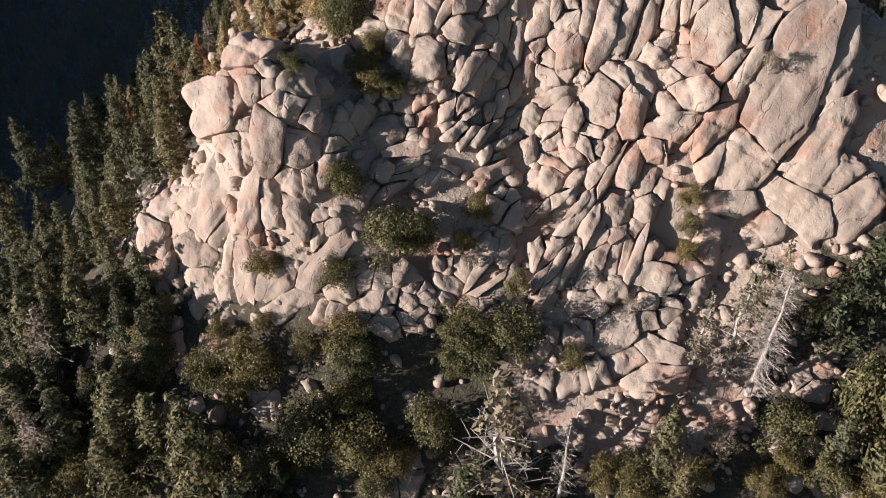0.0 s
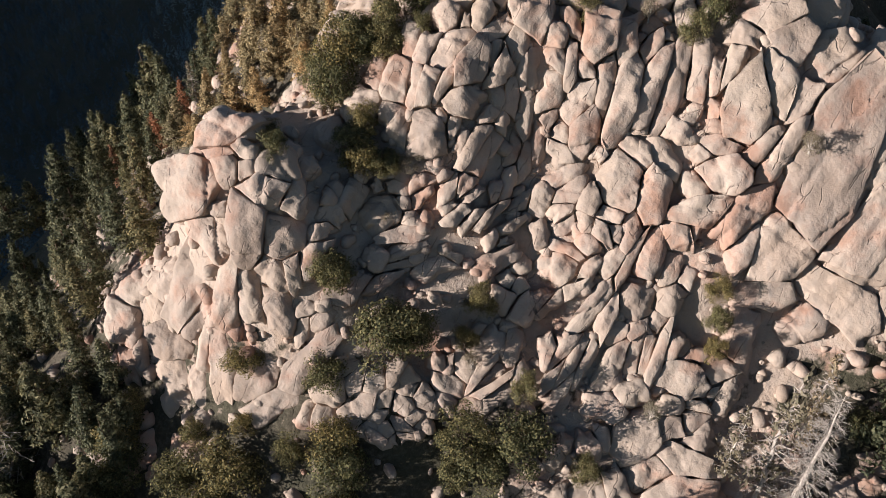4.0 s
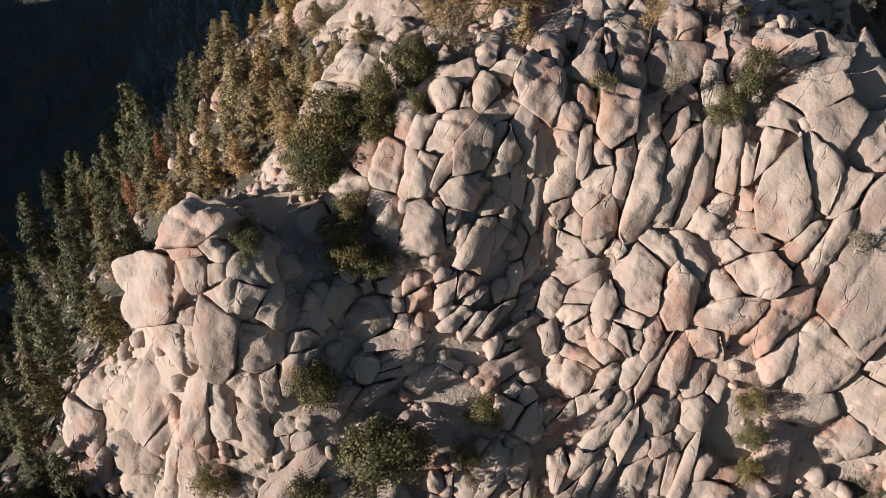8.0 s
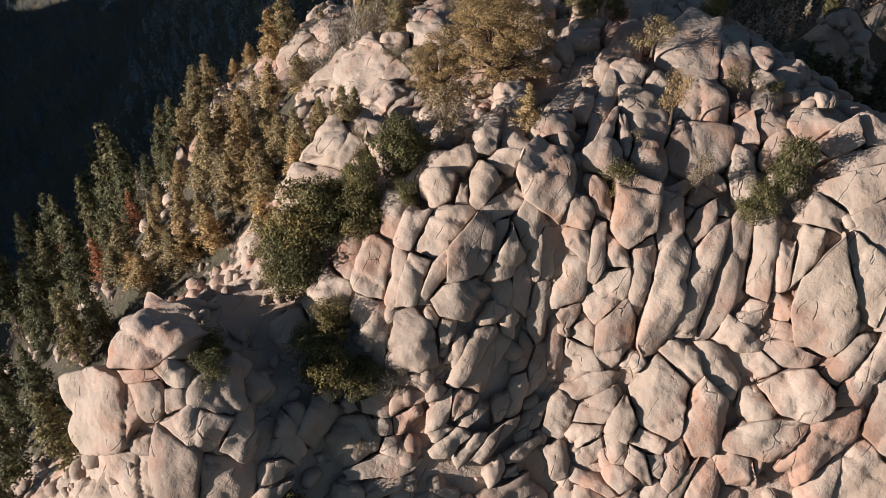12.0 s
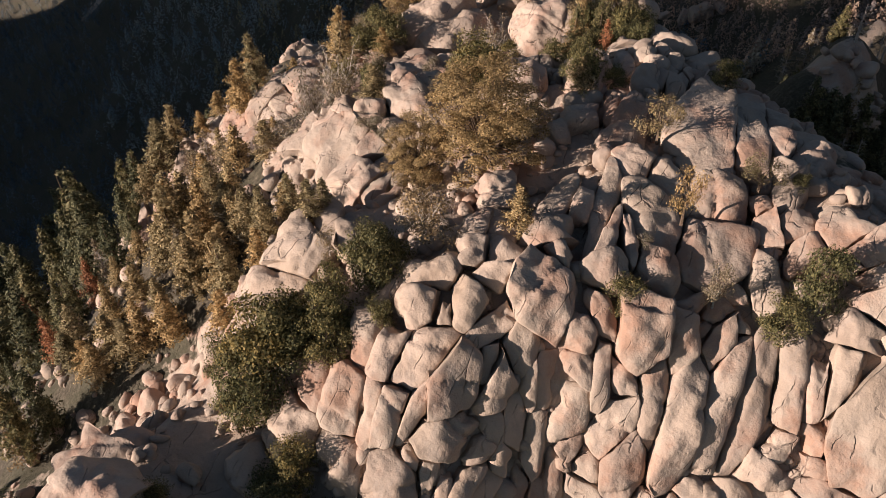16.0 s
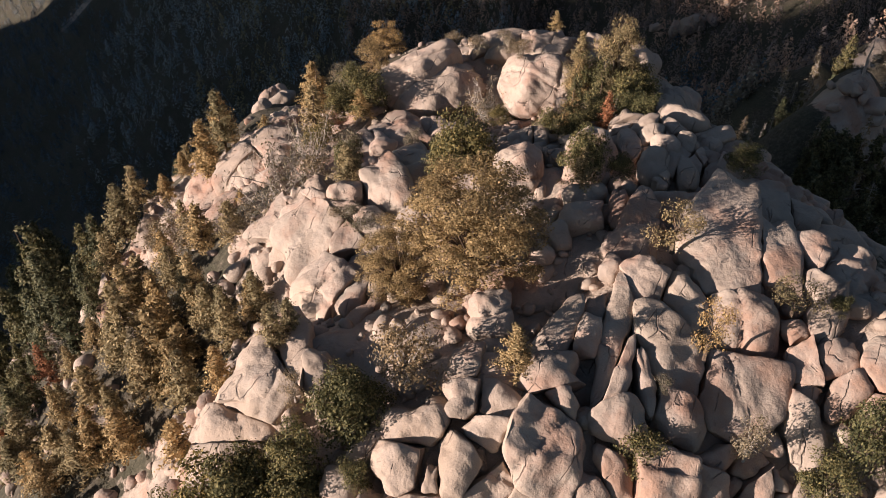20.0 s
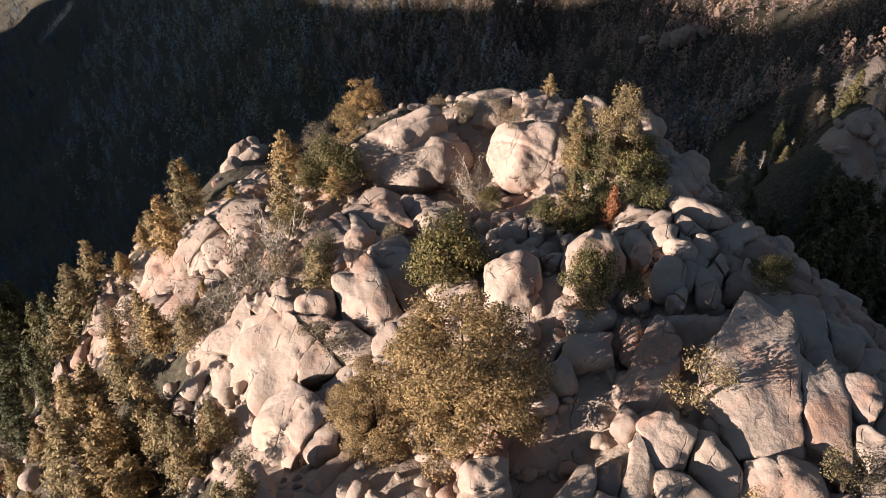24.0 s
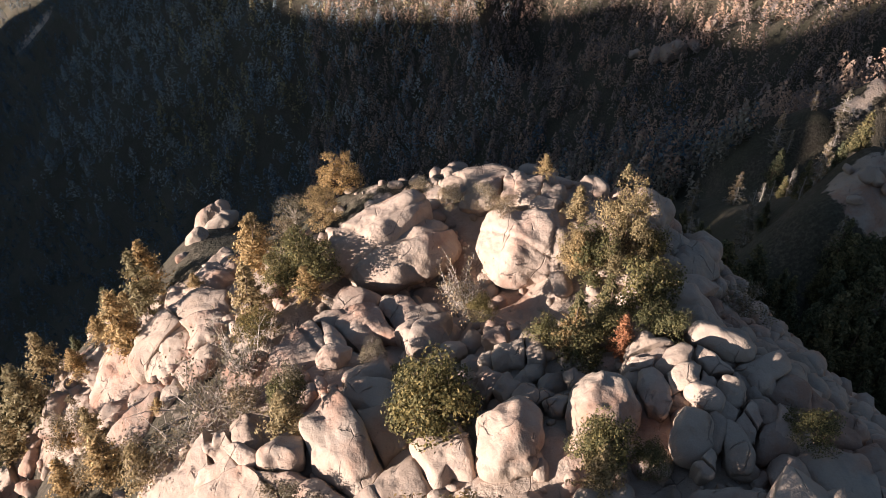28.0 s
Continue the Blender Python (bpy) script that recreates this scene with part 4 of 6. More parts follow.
boulder(25.9, 90.1, 31.4, 0.99, 0.77, 0.88, 18, 12, -64)
boulder(28.9, 92.6, 30.0, 1.99, 1.69, 1.95, 1, -8, 60)
boulder(61.2, 149.0, -8.7, 3.19, 1.78, 2.05, 49, 8, -7)
boulder(62.4, 150.8, -6.4, 3.79, 1.80, 2.07, 41, 27, -27)
boulder(25.8, 88.0, 31.4, 1.60, 0.69, 0.79, -1, 27, -128)
boulder(17.7, 89.7, 30.9, 1.27, 0.97, 1.12, 19, 20, -58)
boulder(20.8, 88.4, 30.2, 1.83, 1.48, 1.71, 28, 8, -31)
boulder(23.5, 87.3, 30.8, 0.85, 0.52, 0.60, 24, 19, -65)
slab(23.8, 85.2, 30.3, 1.66, 0.90, 0.56, 14, 27, -92)
slab(19.7, 83.8, 28.8, 2.05, 2.02, 1.25, 30, -2, 3)
boulder(22.8, 82.3, 28.3, 1.76, 0.89, 1.02, 4, 37, -105)
boulder(20.9, 81.5, 28.1, 0.79, 0.48, 0.55, 34, 14, -29)
boulder(17.9, 80.7, 28.2, 0.86, 0.45, 0.55, 35, -14, 23)
boulder(21.1, 80.0, 27.0, 0.53, 0.40, 0.55, 34, 21, -39)
boulder(25.2, 83.3, 29.8, 1.29, 0.72, 0.83, 17, -34, 27)
slab(27.9, 84.2, 31.1, 1.28, 1.15, 0.71, -26, -17, 111)
slab(27.4, 82.1, 30.1, 0.99, 0.53, 0.55, 37, -9, -21)
boulder(29.4, 86.7, 31.9, 0.70, 0.43, 0.55, 14, 15, -85)
boulder(12.4, 89.6, 31.0, 0.87, 0.53, 0.61, 2, 22, -105)
boulder(11.5, 87.2, 31.1, 1.12, 0.52, 0.60, -2, 16, -113)
boulder(13.7, 92.3, 31.6, 0.61, 0.50, 0.57, 9, -22, 39)
crown(-19.0, 154.0, 7.7, 2.18, 1.29, 1.29, 34, -14, 34)
crown(-17.3, 151.6, 8.7, 2.12, 1.12, 1.12, 38, -6, 28)
crown(-19.2, 147.1, 10.3, 1.30, 0.87, 0.87, 36, -15, 31)
boulder(-20.0, 143.9, 10.1, 0.85, 0.82, 0.95, -18, 2, 128)
boulder(-14.4, 134.8, 15.0, 1.58, 1.53, 1.76, -5, -16, 47)
boulder(-12.3, 136.3, 15.8, 1.29, 1.06, 1.22, 5, -15, 2)
boulder(-16.0, 132.5, 14.7, 2.14, 1.24, 1.43, 10, -18, 1)
boulder(-13.2, 127.1, 16.9, 2.56, 1.34, 1.54, 18, -11, -25)
boulder(-19.5, 133.1, 12.5, 1.13, 0.96, 1.10, -22, -7, 110)
rib(-20.6, 130.6, 11.6, 1.29, 1.19, 1.67, -15, -19, 59)
boulder(-16.1, 126.1, 13.8, 2.46, 2.34, 2.69, -4, -24, 45)
boulder(-12.6, 122.3, 18.1, 1.36, 1.07, 1.23, 5, -21, 24)
boulder(-22.6, 128.4, 10.0, 2.04, 1.67, 1.92, -6, -20, 63)
boulder(-25.8, 130.4, 9.4, 1.61, 1.32, 1.52, 4, -18, 47)
boulder(-17.7, 120.9, 13.6, 1.91, 1.87, 2.15, -7, -24, 50)
boulder(-22.0, 121.7, 11.3, 1.63, 1.08, 1.25, -16, -21, 73)
boulder(-15.1, 119.9, 17.1, 0.79, 0.79, 0.91, 6, -23, 17)
boulder(-30.1, 127.6, 5.7, 2.26, 1.35, 1.55, 15, 32, -102)
boulder(-26.0, 125.4, 8.3, 2.12, 1.20, 1.38, 28, 5, -44)
crown(1.8, 129.6, 24.6, 4.31, 2.17, 2.17, 42, -18, 21)
crown(4.3, 128.4, 23.2, 4.72, 2.48, 2.48, 42, -12, 13)
crown(-0.9, 125.1, 19.5, 2.18, 1.64, 1.64, 32, 27, -32)
crown(4.3, 126.1, 19.2, 2.62, 1.68, 1.68, 41, 3, -4)
boulder(5.0, 117.9, 24.0, 1.56, 1.36, 1.57, -3, -3, 10)
crown(13.6, 127.2, 23.7, 4.00, 3.42, 3.42, 44, -4, -4)
boulder(10.0, 135.6, 24.1, 2.63, 1.65, 1.90, 13, -8, -2)
boulder(13.9, 132.1, 25.6, 2.02, 1.44, 1.66, 30, -3, -30)
boulder(16.3, 130.5, 26.5, 1.00, 0.95, 1.10, -7, -28, 62)
boulder(19.8, 131.7, 26.3, 1.21, 1.01, 1.16, 6, -6, 110)
boulder(24.4, 130.3, 24.3, 1.78, 1.46, 1.68, 26, 4, 64)
boulder(26.5, 125.2, 21.7, 2.43, 1.76, 2.02, 27, 4, 42)
boulder(22.2, 117.4, 24.7, 2.79, 2.39, 2.75, -2, 4, 13)
boulder(29.4, 129.1, 20.1, 1.94, 1.46, 1.68, 28, 10, 54)
boulder(27.9, 122.8, 22.3, 0.74, 0.57, 0.66, 21, 11, 28)
crown(22.7, 110.4, 30.7, 2.06, 0.89, 0.89, 34, 6, -32)
crown(19.5, 108.8, 31.2, 1.22, 0.51, 0.55, 27, -26, 14)
boulder(21.4, 108.5, 31.2, 0.88, 0.43, 0.55, 10, 8, -54)
boulder(19.8, 107.3, 31.1, 0.97, 0.64, 0.74, 14, -10, 3)
crown(20.4, 105.9, 31.3, 1.08, 0.74, 0.74, 35, 5, -32)
crown(22.0, 106.1, 31.1, 1.08, 0.71, 0.71, 19, 31, -80)
boulder(18.3, 110.4, 30.4, 1.04, 0.79, 0.91, -4, -17, 34)
boulder(18.0, 107.1, 30.7, 1.26, 0.63, 0.72, 13, 12, -89)
boulder(17.7, 109.1, 30.7, 0.72, 0.40, 0.55, 16, -11, -25)
crown(14.5, 105.4, 30.0, 2.91, 1.83, 1.83, 3, 32, -106)
crown(19.0, 103.5, 31.1, 1.61, 1.06, 1.06, 6, 33, -104)
boulder(21.2, 102.8, 30.9, 1.31, 0.60, 0.69, 2, 13, -95)
boulder(19.3, 101.9, 31.1, 0.64, 0.35, 0.55, 3, 11, -98)
boulder(24.5, 104.2, 29.9, 1.14, 0.98, 1.13, 10, 10, -32)
boulder(20.2, 103.5, 31.0, 0.89, 0.40, 0.55, -3, 14, -122)
boulder(22.8, 104.5, 30.7, 0.85, 0.60, 0.69, 4, 15, -76)
crown(9.2, 104.9, 29.8, 2.15, 1.68, 1.68, 5, 30, -95)
crown(13.3, 99.7, 31.4, 1.43, 0.88, 0.88, 26, -14, 3)
boulder(12.7, 97.6, 31.1, 1.44, 0.86, 0.98, 8, -12, 2)
boulder(10.8, 98.1, 31.0, 0.64, 0.44, 0.55, -2, -15, 49)
crown(15.1, 97.8, 31.9, 1.44, 0.59, 0.59, 6, 28, -106)
boulder(10.5, 113.1, 27.1, 0.95, 0.91, 1.04, 4, -9, -27)
boulder(12.2, 113.1, 27.6, 1.23, 0.64, 0.73, 13, 4, -103)
boulder(9.7, 109.3, 28.7, 0.67, 0.61, 0.70, 6, -3, -54)
boulder(11.2, 108.3, 29.3, 0.93, 0.58, 0.66, 5, -7, -22)
boulder(12.2, 107.1, 29.7, 0.50, 0.50, 0.57, -9, -1, 107)
boulder(8.7, 110.5, 27.8, 1.04, 0.77, 0.89, 4, -4, -41)
boulder(8.8, 113.2, 27.0, 0.50, 0.44, 0.55, -6, -2, 63)
boulder(13.8, 109.2, 29.5, 0.60, 0.53, 0.61, -15, 1, 113)
boulder(5.7, 104.9, 28.4, 1.16, 1.11, 1.27, 13, -14, -3)
boulder(5.7, 106.7, 28.7, 0.81, 0.78, 0.89, 10, -11, -4)
boulder(2.9, 103.7, 27.4, 1.27, 0.89, 1.02, 9, -22, 26)
boulder(1.1, 102.8, 27.0, 1.16, 0.79, 0.91, 14, -19, 17)
boulder(0.9, 101.1, 26.6, 1.11, 0.51, 0.58, 21, -5, -32)
crown(-4.3, 107.1, 26.6, 1.36, 1.04, 1.04, 33, 4, -1)
boulder(-4.2, 105.7, 26.4, 1.24, 0.48, 0.55, 25, -1, -16)
boulder(-0.4, 107.5, 26.2, 2.69, 1.61, 1.85, 12, 13, -64)
boulder(1.4, 110.8, 26.5, 1.37, 1.10, 1.26, 6, -3, -24)
boulder(-6.8, 110.1, 24.4, 1.18, 1.17, 1.34, -16, -6, 86)
rib(-6.2, 114.4, 22.9, 2.01, 1.21, 1.70, -15, -5, 56)
boulder(-4.2, 118.6, 21.9, 1.99, 1.91, 2.20, 4, -9, 17)
rib(-1.7, 118.8, 23.3, 1.97, 0.57, 0.80, 4, -4, -70)
boulder(-1.4, 116.3, 24.5, 1.07, 0.68, 0.78, -2, -6, 28)
slab(-10.0, 108.7, 22.9, 2.22, 1.61, 1.00, 8, 30, -147)
boulder(-8.1, 107.8, 24.6, 1.51, 0.79, 0.91, 16, -21, -0)
boulder(-6.8, 107.8, 25.8, 1.31, 0.41, 0.55, 22, -5, -34)
slab(-6.4, 104.7, 24.3, 2.83, 2.40, 1.49, 23, -23, 8)
slab(-3.9, 102.9, 25.4, 1.21, 0.96, 0.59, 15, -23, 28)
boulder(25.0, 108.4, 29.6, 1.26, 0.85, 0.98, 14, 6, 19)
boulder(27.5, 109.3, 28.0, 0.87, 0.85, 0.98, 16, -6, 86)
boulder(27.9, 106.5, 28.5, 0.85, 0.83, 0.95, 5, 15, -16)
boulder(28.9, 105.6, 27.8, 0.84, 0.71, 0.82, 11, 10, 19)
boulder(59.1, 144.2, -12.0, 1.95, 1.22, 1.40, 42, 13, -10)
boulder(63.6, 143.7, -15.5, 2.88, 1.27, 1.46, 36, 29, -28)
boulder(29.8, 104.9, 27.9, 0.69, 0.45, 0.55, 14, -2, 73)
boulder(61.8, 141.3, -17.1, 1.95, 1.73, 1.99, 28, 24, -23)
slab(36.3, 71.8, 19.4, 8.20, 3.44, 2.13, -24, 49, -128)
slab(39.1, 67.3, 14.3, 3.67, 1.86, 1.16, -33, 50, -139)
rib(40.3, 72.5, 20.7, 3.74, 1.18, 1.65, -11, 48, -108)
slab(41.1, 78.3, 25.4, 2.99, 1.66, 1.03, -24, 28, -116)
# blocks between and beyond them
boulder(-22.8, 73.4, 18.5, 1.19, 0.83, 0.67, 27, -29, -7)
boulder(-29.9, 56.8, -7.2, 2.72, 1.72, 1.38, -34, 26, -148)
boulder(-23.7, 55.9, -5.5, 2.26, 1.36, 1.09, 43, 9, -15)
rib(-20.8, 130.8, 12.2, 1.62, 0.92, 0.74, -13, -19, 71)
boulder(-22.6, 126.6, 11.1, 2.81, 1.77, 1.42, -8, -26, 63)
rib(-18.0, 117.6, 15.3, 3.06, 1.71, 1.37, -19, -20, 65)
rib(-35.0, 121.4, -1.2, 4.01, 0.99, 1.19, 1, -37, 92)
rib(-26.1, 109.1, 9.8, 2.42, 0.72, 0.86, -1, -32, 99)
rib(-33.7, 125.8, 2.1, 1.76, 0.92, 0.74, -5, -43, 48)
rib(-42.3, 130.5, -9.1, 2.46, 1.20, 0.96, -38, -15, 87)
rib(-40.2, 120.8, -6.7, 3.50, 1.11, 0.89, 32, -4, -66)
boulder(-27.9, 108.9, 8.5, 1.34, 0.87, 0.70, -27, -8, 93)
boulder(-61.8, 140.2, -30.6, 2.61, 2.00, 1.60, 14, -15, -16)
rib(-1.8, 93.8, 26.9, 3.30, 0.57, 0.46, -12, 3, 55)
rib(-2.2, 100.4, 24.9, 1.91, 0.95, 0.76, 5, -20, 31)
boulder(-3.8, 86.6, 28.4, 1.37, 1.03, 0.82, 10, 11, -51)
boulder(20.9, 107.0, 31.0, 0.62, 0.51, 0.41, 6, 2, -44)
boulder(21.6, 105.3, 30.5, 1.07, 0.75, 0.75, 20, 20, -73)
boulder(22.2, 104.2, 30.6, 0.91, 0.67, 0.53, -1, 9, -88)
boulder(19.0, 101.4, 31.2, 0.50, 0.38, 0.30, 2, 10, -86)
boulder(23.7, 103.7, 29.9, 1.21, 1.15, 0.92, 6, 6, -30)
boulder(9.9, 116.1, 25.9, 0.96, 0.87, 0.69, 2, -14, -7)
boulder(15.7, 129.3, 26.6, 0.97, 0.91, 0.73, 20, -3, -27)
boulder(24.9, 132.4, 22.9, 1.99, 1.50, 1.20, 5, 28, 15)
rib(26.6, 132.1, 21.6, 2.13, 1.03, 0.82, 8, 29, 19)
rib(23.4, 120.6, 24.8, 2.82, 1.45, 1.16, 7, 11, 6)
boulder(26.7, 119.3, 23.9, 0.86, 0.71, 0.57, -4, 13, -7)
rib(7.8, 73.4, 17.4, 1.72, 0.66, 0.53, -19, 48, -115)
boulder(-4.9, 70.7, 17.6, 0.82, 0.51, 0.41, 42, -17, 26)
boulder(3.5, 70.5, 14.8, 1.26, 0.79, 0.63, 46, -16, 22)
rib(7.4, 70.6, 14.2, 1.42, 0.67, 0.53, 38, -26, 33)
boulder(45.3, 75.3, 21.2, 2.14, 2.03, 1.62, 39, -28, 36)
boulder(43.8, 63.7, 8.7, 2.72, 1.97, 1.58, 43, -39, 23)
boulder(-10.1, 67.1, 15.6, 1.10, 0.86, 0.69, 47, 22, -4)
boulder(6.1, 65.5, 9.3, 0.71, 0.64, 0.51, 25, 34, -48)
rib(5.0, 58.1, 1.1, 1.58, 0.75, 0.60, 36, -26, 32)
boulder(2.8, 57.4, 0.5, 1.27, 0.80, 0.64, 41, -17, 21)
rib(-8.1, 57.9, 3.0, 1.85, 0.98, 0.79, 37, -35, 31)
boulder(-3.3, 57.8, 2.5, 0.87, 0.76, 0.61, 33, 36, -38)
boulder(-1.6, 57.3, 1.3, 1.05, 0.98, 0.78, 41, 26, -21)
boulder(-6.8, 55.2, -0.5, 1.08, 0.94, 0.75, 45, -20, 14)
boulder(0.7, 58.8, 2.3, 1.26, 0.92, 0.74, 45, -3, 9)
boulder(1.8, 59.9, 3.1, 1.60, 1.09, 0.87, 33, 30, -35)
boulder(7.9, 50.6, -5.8, 0.76, 0.85, 0.61, 37, 27, -37)
boulder(21.4, 56.0, -0.6, 1.34, 1.18, 0.95, 36, -16, 12)
boulder(23.6, 56.4, -0.1, 1.36, 0.85, 0.68, 29, -25, 34)
boulder(24.6, 55.3, -0.9, 0.94, 0.80, 0.64, 34, -17, 20)
boulder(26.6, 58.4, 1.1, 1.65, 1.15, 0.92, 34, -25, 26)
boulder(36.4, 50.7, -3.2, 1.20, 1.08, 0.86, 31, -9, -1)
boulder(37.7, 49.3, -4.0, 1.18, 1.08, 0.87, 31, -2, -13)
boulder(39.4, 52.8, -1.8, 1.08, 1.04, 0.83, 32, -14, 5)
boulder(25.9, 59.9, 2.6, 1.56, 1.15, 0.92, 37, -24, 19)
boulder(-35.2, 56.7, -8.2, 1.87, 1.30, 1.04, 35, -20, 15)
boulder(-32.7, 56.5, -7.4, 1.09, 0.96, 0.76, 40, -7, 4)
boulder(-3.3, 45.9, -10.8, 1.29, 1.09, 0.87, 41, -5, 6)
boulder(-3.6, 43.9, -12.8, 1.86, 1.28, 1.02, -12, 36, -110)
boulder(-5.1, 43.5, -13.1, 1.10, 1.22, 0.88, 29, -26, 37)
boulder(-18.4, 50.9, -8.9, 1.87, 1.57, 1.26, 40, -13, 8)
boulder(-19.8, 52.0, -8.0, 1.23, 0.95, 0.76, 40, -18, 13)
boulder(-53.6, 61.3, -16.3, 2.59, 1.59, 1.27, -16, -28, 83)
boulder(-38.6, 50.7, -14.5, 1.21, 1.06, 0.84, 38, 9, -23)
boulder(-33.7, 58.1, -6.6, 1.26, 1.15, 0.92, 38, -20, 15)
rib(-32.6, 56.5, -7.4, 2.57, 1.01, 0.81, 41, -7, 2)
boulder(-48.3, 66.6, -10.6, 1.88, 1.32, 1.06, 12, -27, 19)
boulder(38.6, 51.1, -3.0, 1.21, 1.09, 0.87, 29, -19, 14)
boulder(23.7, 43.9, -8.0, 1.35, 1.08, 0.87, 20, -25, 29)
boulder(-21.0, 45.5, -14.2, 1.49, 1.29, 1.03, 35, -13, 13)
boulder(38.5, 46.6, -5.4, 1.21, 0.95, 0.76, 29, -9, 1)
boulder(-5.8, 70.1, 16.9, 0.60, 0.50, 0.40, 36, 32, -25)
boulder(-3.7, 70.6, 17.4, 0.82, 0.60, 0.48, 41, 31, -23)
boulder(-0.2, 67.1, 11.8, 0.44, 0.36, 0.29, 34, 38, -28)
boulder(0.7, 67.3, 11.6, 0.51, 0.41, 0.33, 44, 23, -9)
boulder(-10.6, 66.9, 15.7, 0.83, 0.60, 0.48, 50, -19, 29)
boulder(6.9, 69.8, 13.6, 0.54, 0.41, 0.33, 38, -29, 36)
boulder(7.4, 65.1, 8.8, 0.64, 0.52, 0.41, 37, -19, 27)
boulder(12.5, 63.9, 7.7, 0.53, 0.42, 0.33, 40, -9, 3)
boulder(3.4, 62.1, 6.1, 0.70, 0.41, 0.33, 27, -29, 45)
rib(4.7, 57.6, 0.8, 1.34, 0.57, 0.45, 36, -28, 34)
rib(5.5, 58.1, 1.4, 0.95, 0.51, 0.41, 19, 40, -61)
boulder(2.5, 56.9, 0.3, 0.67, 0.46, 0.37, 41, -21, 25)
boulder(0.8, 58.7, 2.4, 0.71, 0.51, 0.41, 32, -31, 45)
boulder(-0.1, 58.7, 2.7, 0.94, 0.56, 0.45, 32, 32, -33)
rib(10.3, 58.8, 2.9, 2.45, 0.41, 0.33, 27, -33, 47)
rib(11.3, 58.1, 2.2, 2.47, 0.47, 0.37, 27, -33, 47)
rib(-8.4, 55.6, 0.1, 1.16, 0.63, 0.50, 43, -22, 15)
boulder(-5.5, 56.8, 1.7, 1.21, 0.72, 0.58, 37, -32, 34)
boulder(-3.0, 57.8, 2.5, 0.82, 0.71, 0.57, 39, -26, 33)
rib(-3.7, 56.8, 1.6, 0.95, 0.51, 0.41, 29, -38, 51)
boulder(-2.6, 56.1, 0.4, 1.04, 0.72, 0.58, 37, -31, 38)
boulder(-2.0, 55.6, -0.1, 0.58, 0.47, 0.37, 40, -25, 31)
boulder(-3.5, 54.8, -0.7, 0.93, 0.62, 0.50, 44, -18, 20)
boulder(-4.6, 54.4, -1.1, 0.88, 0.57, 0.46, 40, -27, 29)
boulder(-5.6, 54.9, -0.4, 0.61, 0.52, 0.42, 34, -35, 39)
boulder(18.3, 109.5, 30.4, 0.92, 0.80, 0.64, -2, -12, 0)
boulder(26.2, 107.1, 29.1, 1.17, 1.02, 0.82, 2, 13, -12)
boulder(28.2, 104.5, 28.5, 1.22, 0.73, 0.58, 4, 14, -3)
rib(31.7, 106.7, 25.8, 1.70, 0.65, 0.52, -3, 24, -5)
rib(33.2, 104.6, 25.0, 1.68, 0.86, 0.69, -11, 23, -25)
boulder(29.2, 102.5, 28.5, 0.87, 0.60, 0.48, 2, 14, -9)
boulder(26.3, 102.8, 29.7, 0.62, 0.47, 0.37, 6, 8, -12)
boulder(25.3, 103.7, 29.7, 0.87, 0.77, 0.62, 8, 7, -10)
boulder(23.6, 104.8, 30.3, 1.03, 0.77, 0.62, -1, 12, -75)
boulder(-0.8, 100.9, 25.6, 1.25, 0.82, 0.65, -6, -18, 62)
boulder(-1.3, 97.2, 25.8, 1.12, 0.71, 0.57, -9, -10, 50)
rib(-2.6, 96.8, 25.4, 1.92, 1.00, 0.80, -10, -8, 46)
rib(-21.9, 120.0, 12.0, 2.10, 1.01, 0.80, -26, -7, 95)
boulder(-21.5, 126.7, 11.9, 2.28, 1.47, 1.18, -8, -25, 60)
boulder(-35.2, 128.2, 1.0, 1.21, 0.82, 0.65, 32, -30, -21)
boulder(-32.9, 124.4, 2.6, 1.11, 0.72, 0.57, -20, -36, 71)
rib(-41.0, 130.0, -7.1, 1.60, 0.89, 0.72, 24, -32, -24)
rib(-35.2, 122.3, -1.0, 3.12, 0.93, 0.75, -34, -18, 96)
boulder(-26.7, 109.5, 9.3, 1.37, 1.07, 0.86, 7, -24, -2)
boulder(-40.3, 122.9, -6.7, 1.24, 0.86, 0.68, -21, -26, 64)
boulder(-38.4, 125.0, -4.2, 1.13, 0.91, 0.73, -1, -39, 32)
boulder(28.2, 91.6, 30.6, 1.77, 1.53, 1.23, 10, 3, -60)
rib(30.9, 97.6, 28.6, 1.75, 0.97, 0.77, -4, 9, -9)
rib(32.3, 103.4, 26.1, 3.12, 0.89, 0.71, -4, 24, -16)
boulder(19.5, 99.1, 31.0, 1.33, 1.00, 0.80, 12, -7, 23)
boulder(23.6, 83.8, 29.5, 0.54, 0.59, 0.44, 30, -8, -8)
boulder(25.2, 85.4, 30.4, 1.11, 0.78, 0.63, 24, -22, 8)
boulder(19.7, 80.7, 27.5, 0.69, 0.57, 0.46, 38, 5, -13)
boulder(18.6, 79.8, 26.9, 0.41, 0.44, 0.33, 13, 39, -76)
boulder(4.5, 81.4, 27.9, 1.41, 0.98, 0.78, 27, 32, -60)
boulder(6.3, 85.4, 30.7, 0.90, 0.64, 0.51, 21, -8, 1)
boulder(4.1, 81.5, 27.9, 1.12, 1.16, 0.90, 15, 41, -81)
boulder(5.8, 83.4, 29.9, 1.08, 1.20, 0.86, 29, -23, 20)
boulder(2.5, 81.3, 27.4, 0.52, 0.58, 0.42, 37, -21, 16)
boulder(-7.7, 86.9, 26.7, 2.39, 1.91, 1.53, 29, -15, -32)
rib(-11.0, 84.4, 23.8, 2.07, 0.94, 0.75, 42, -27, -33)
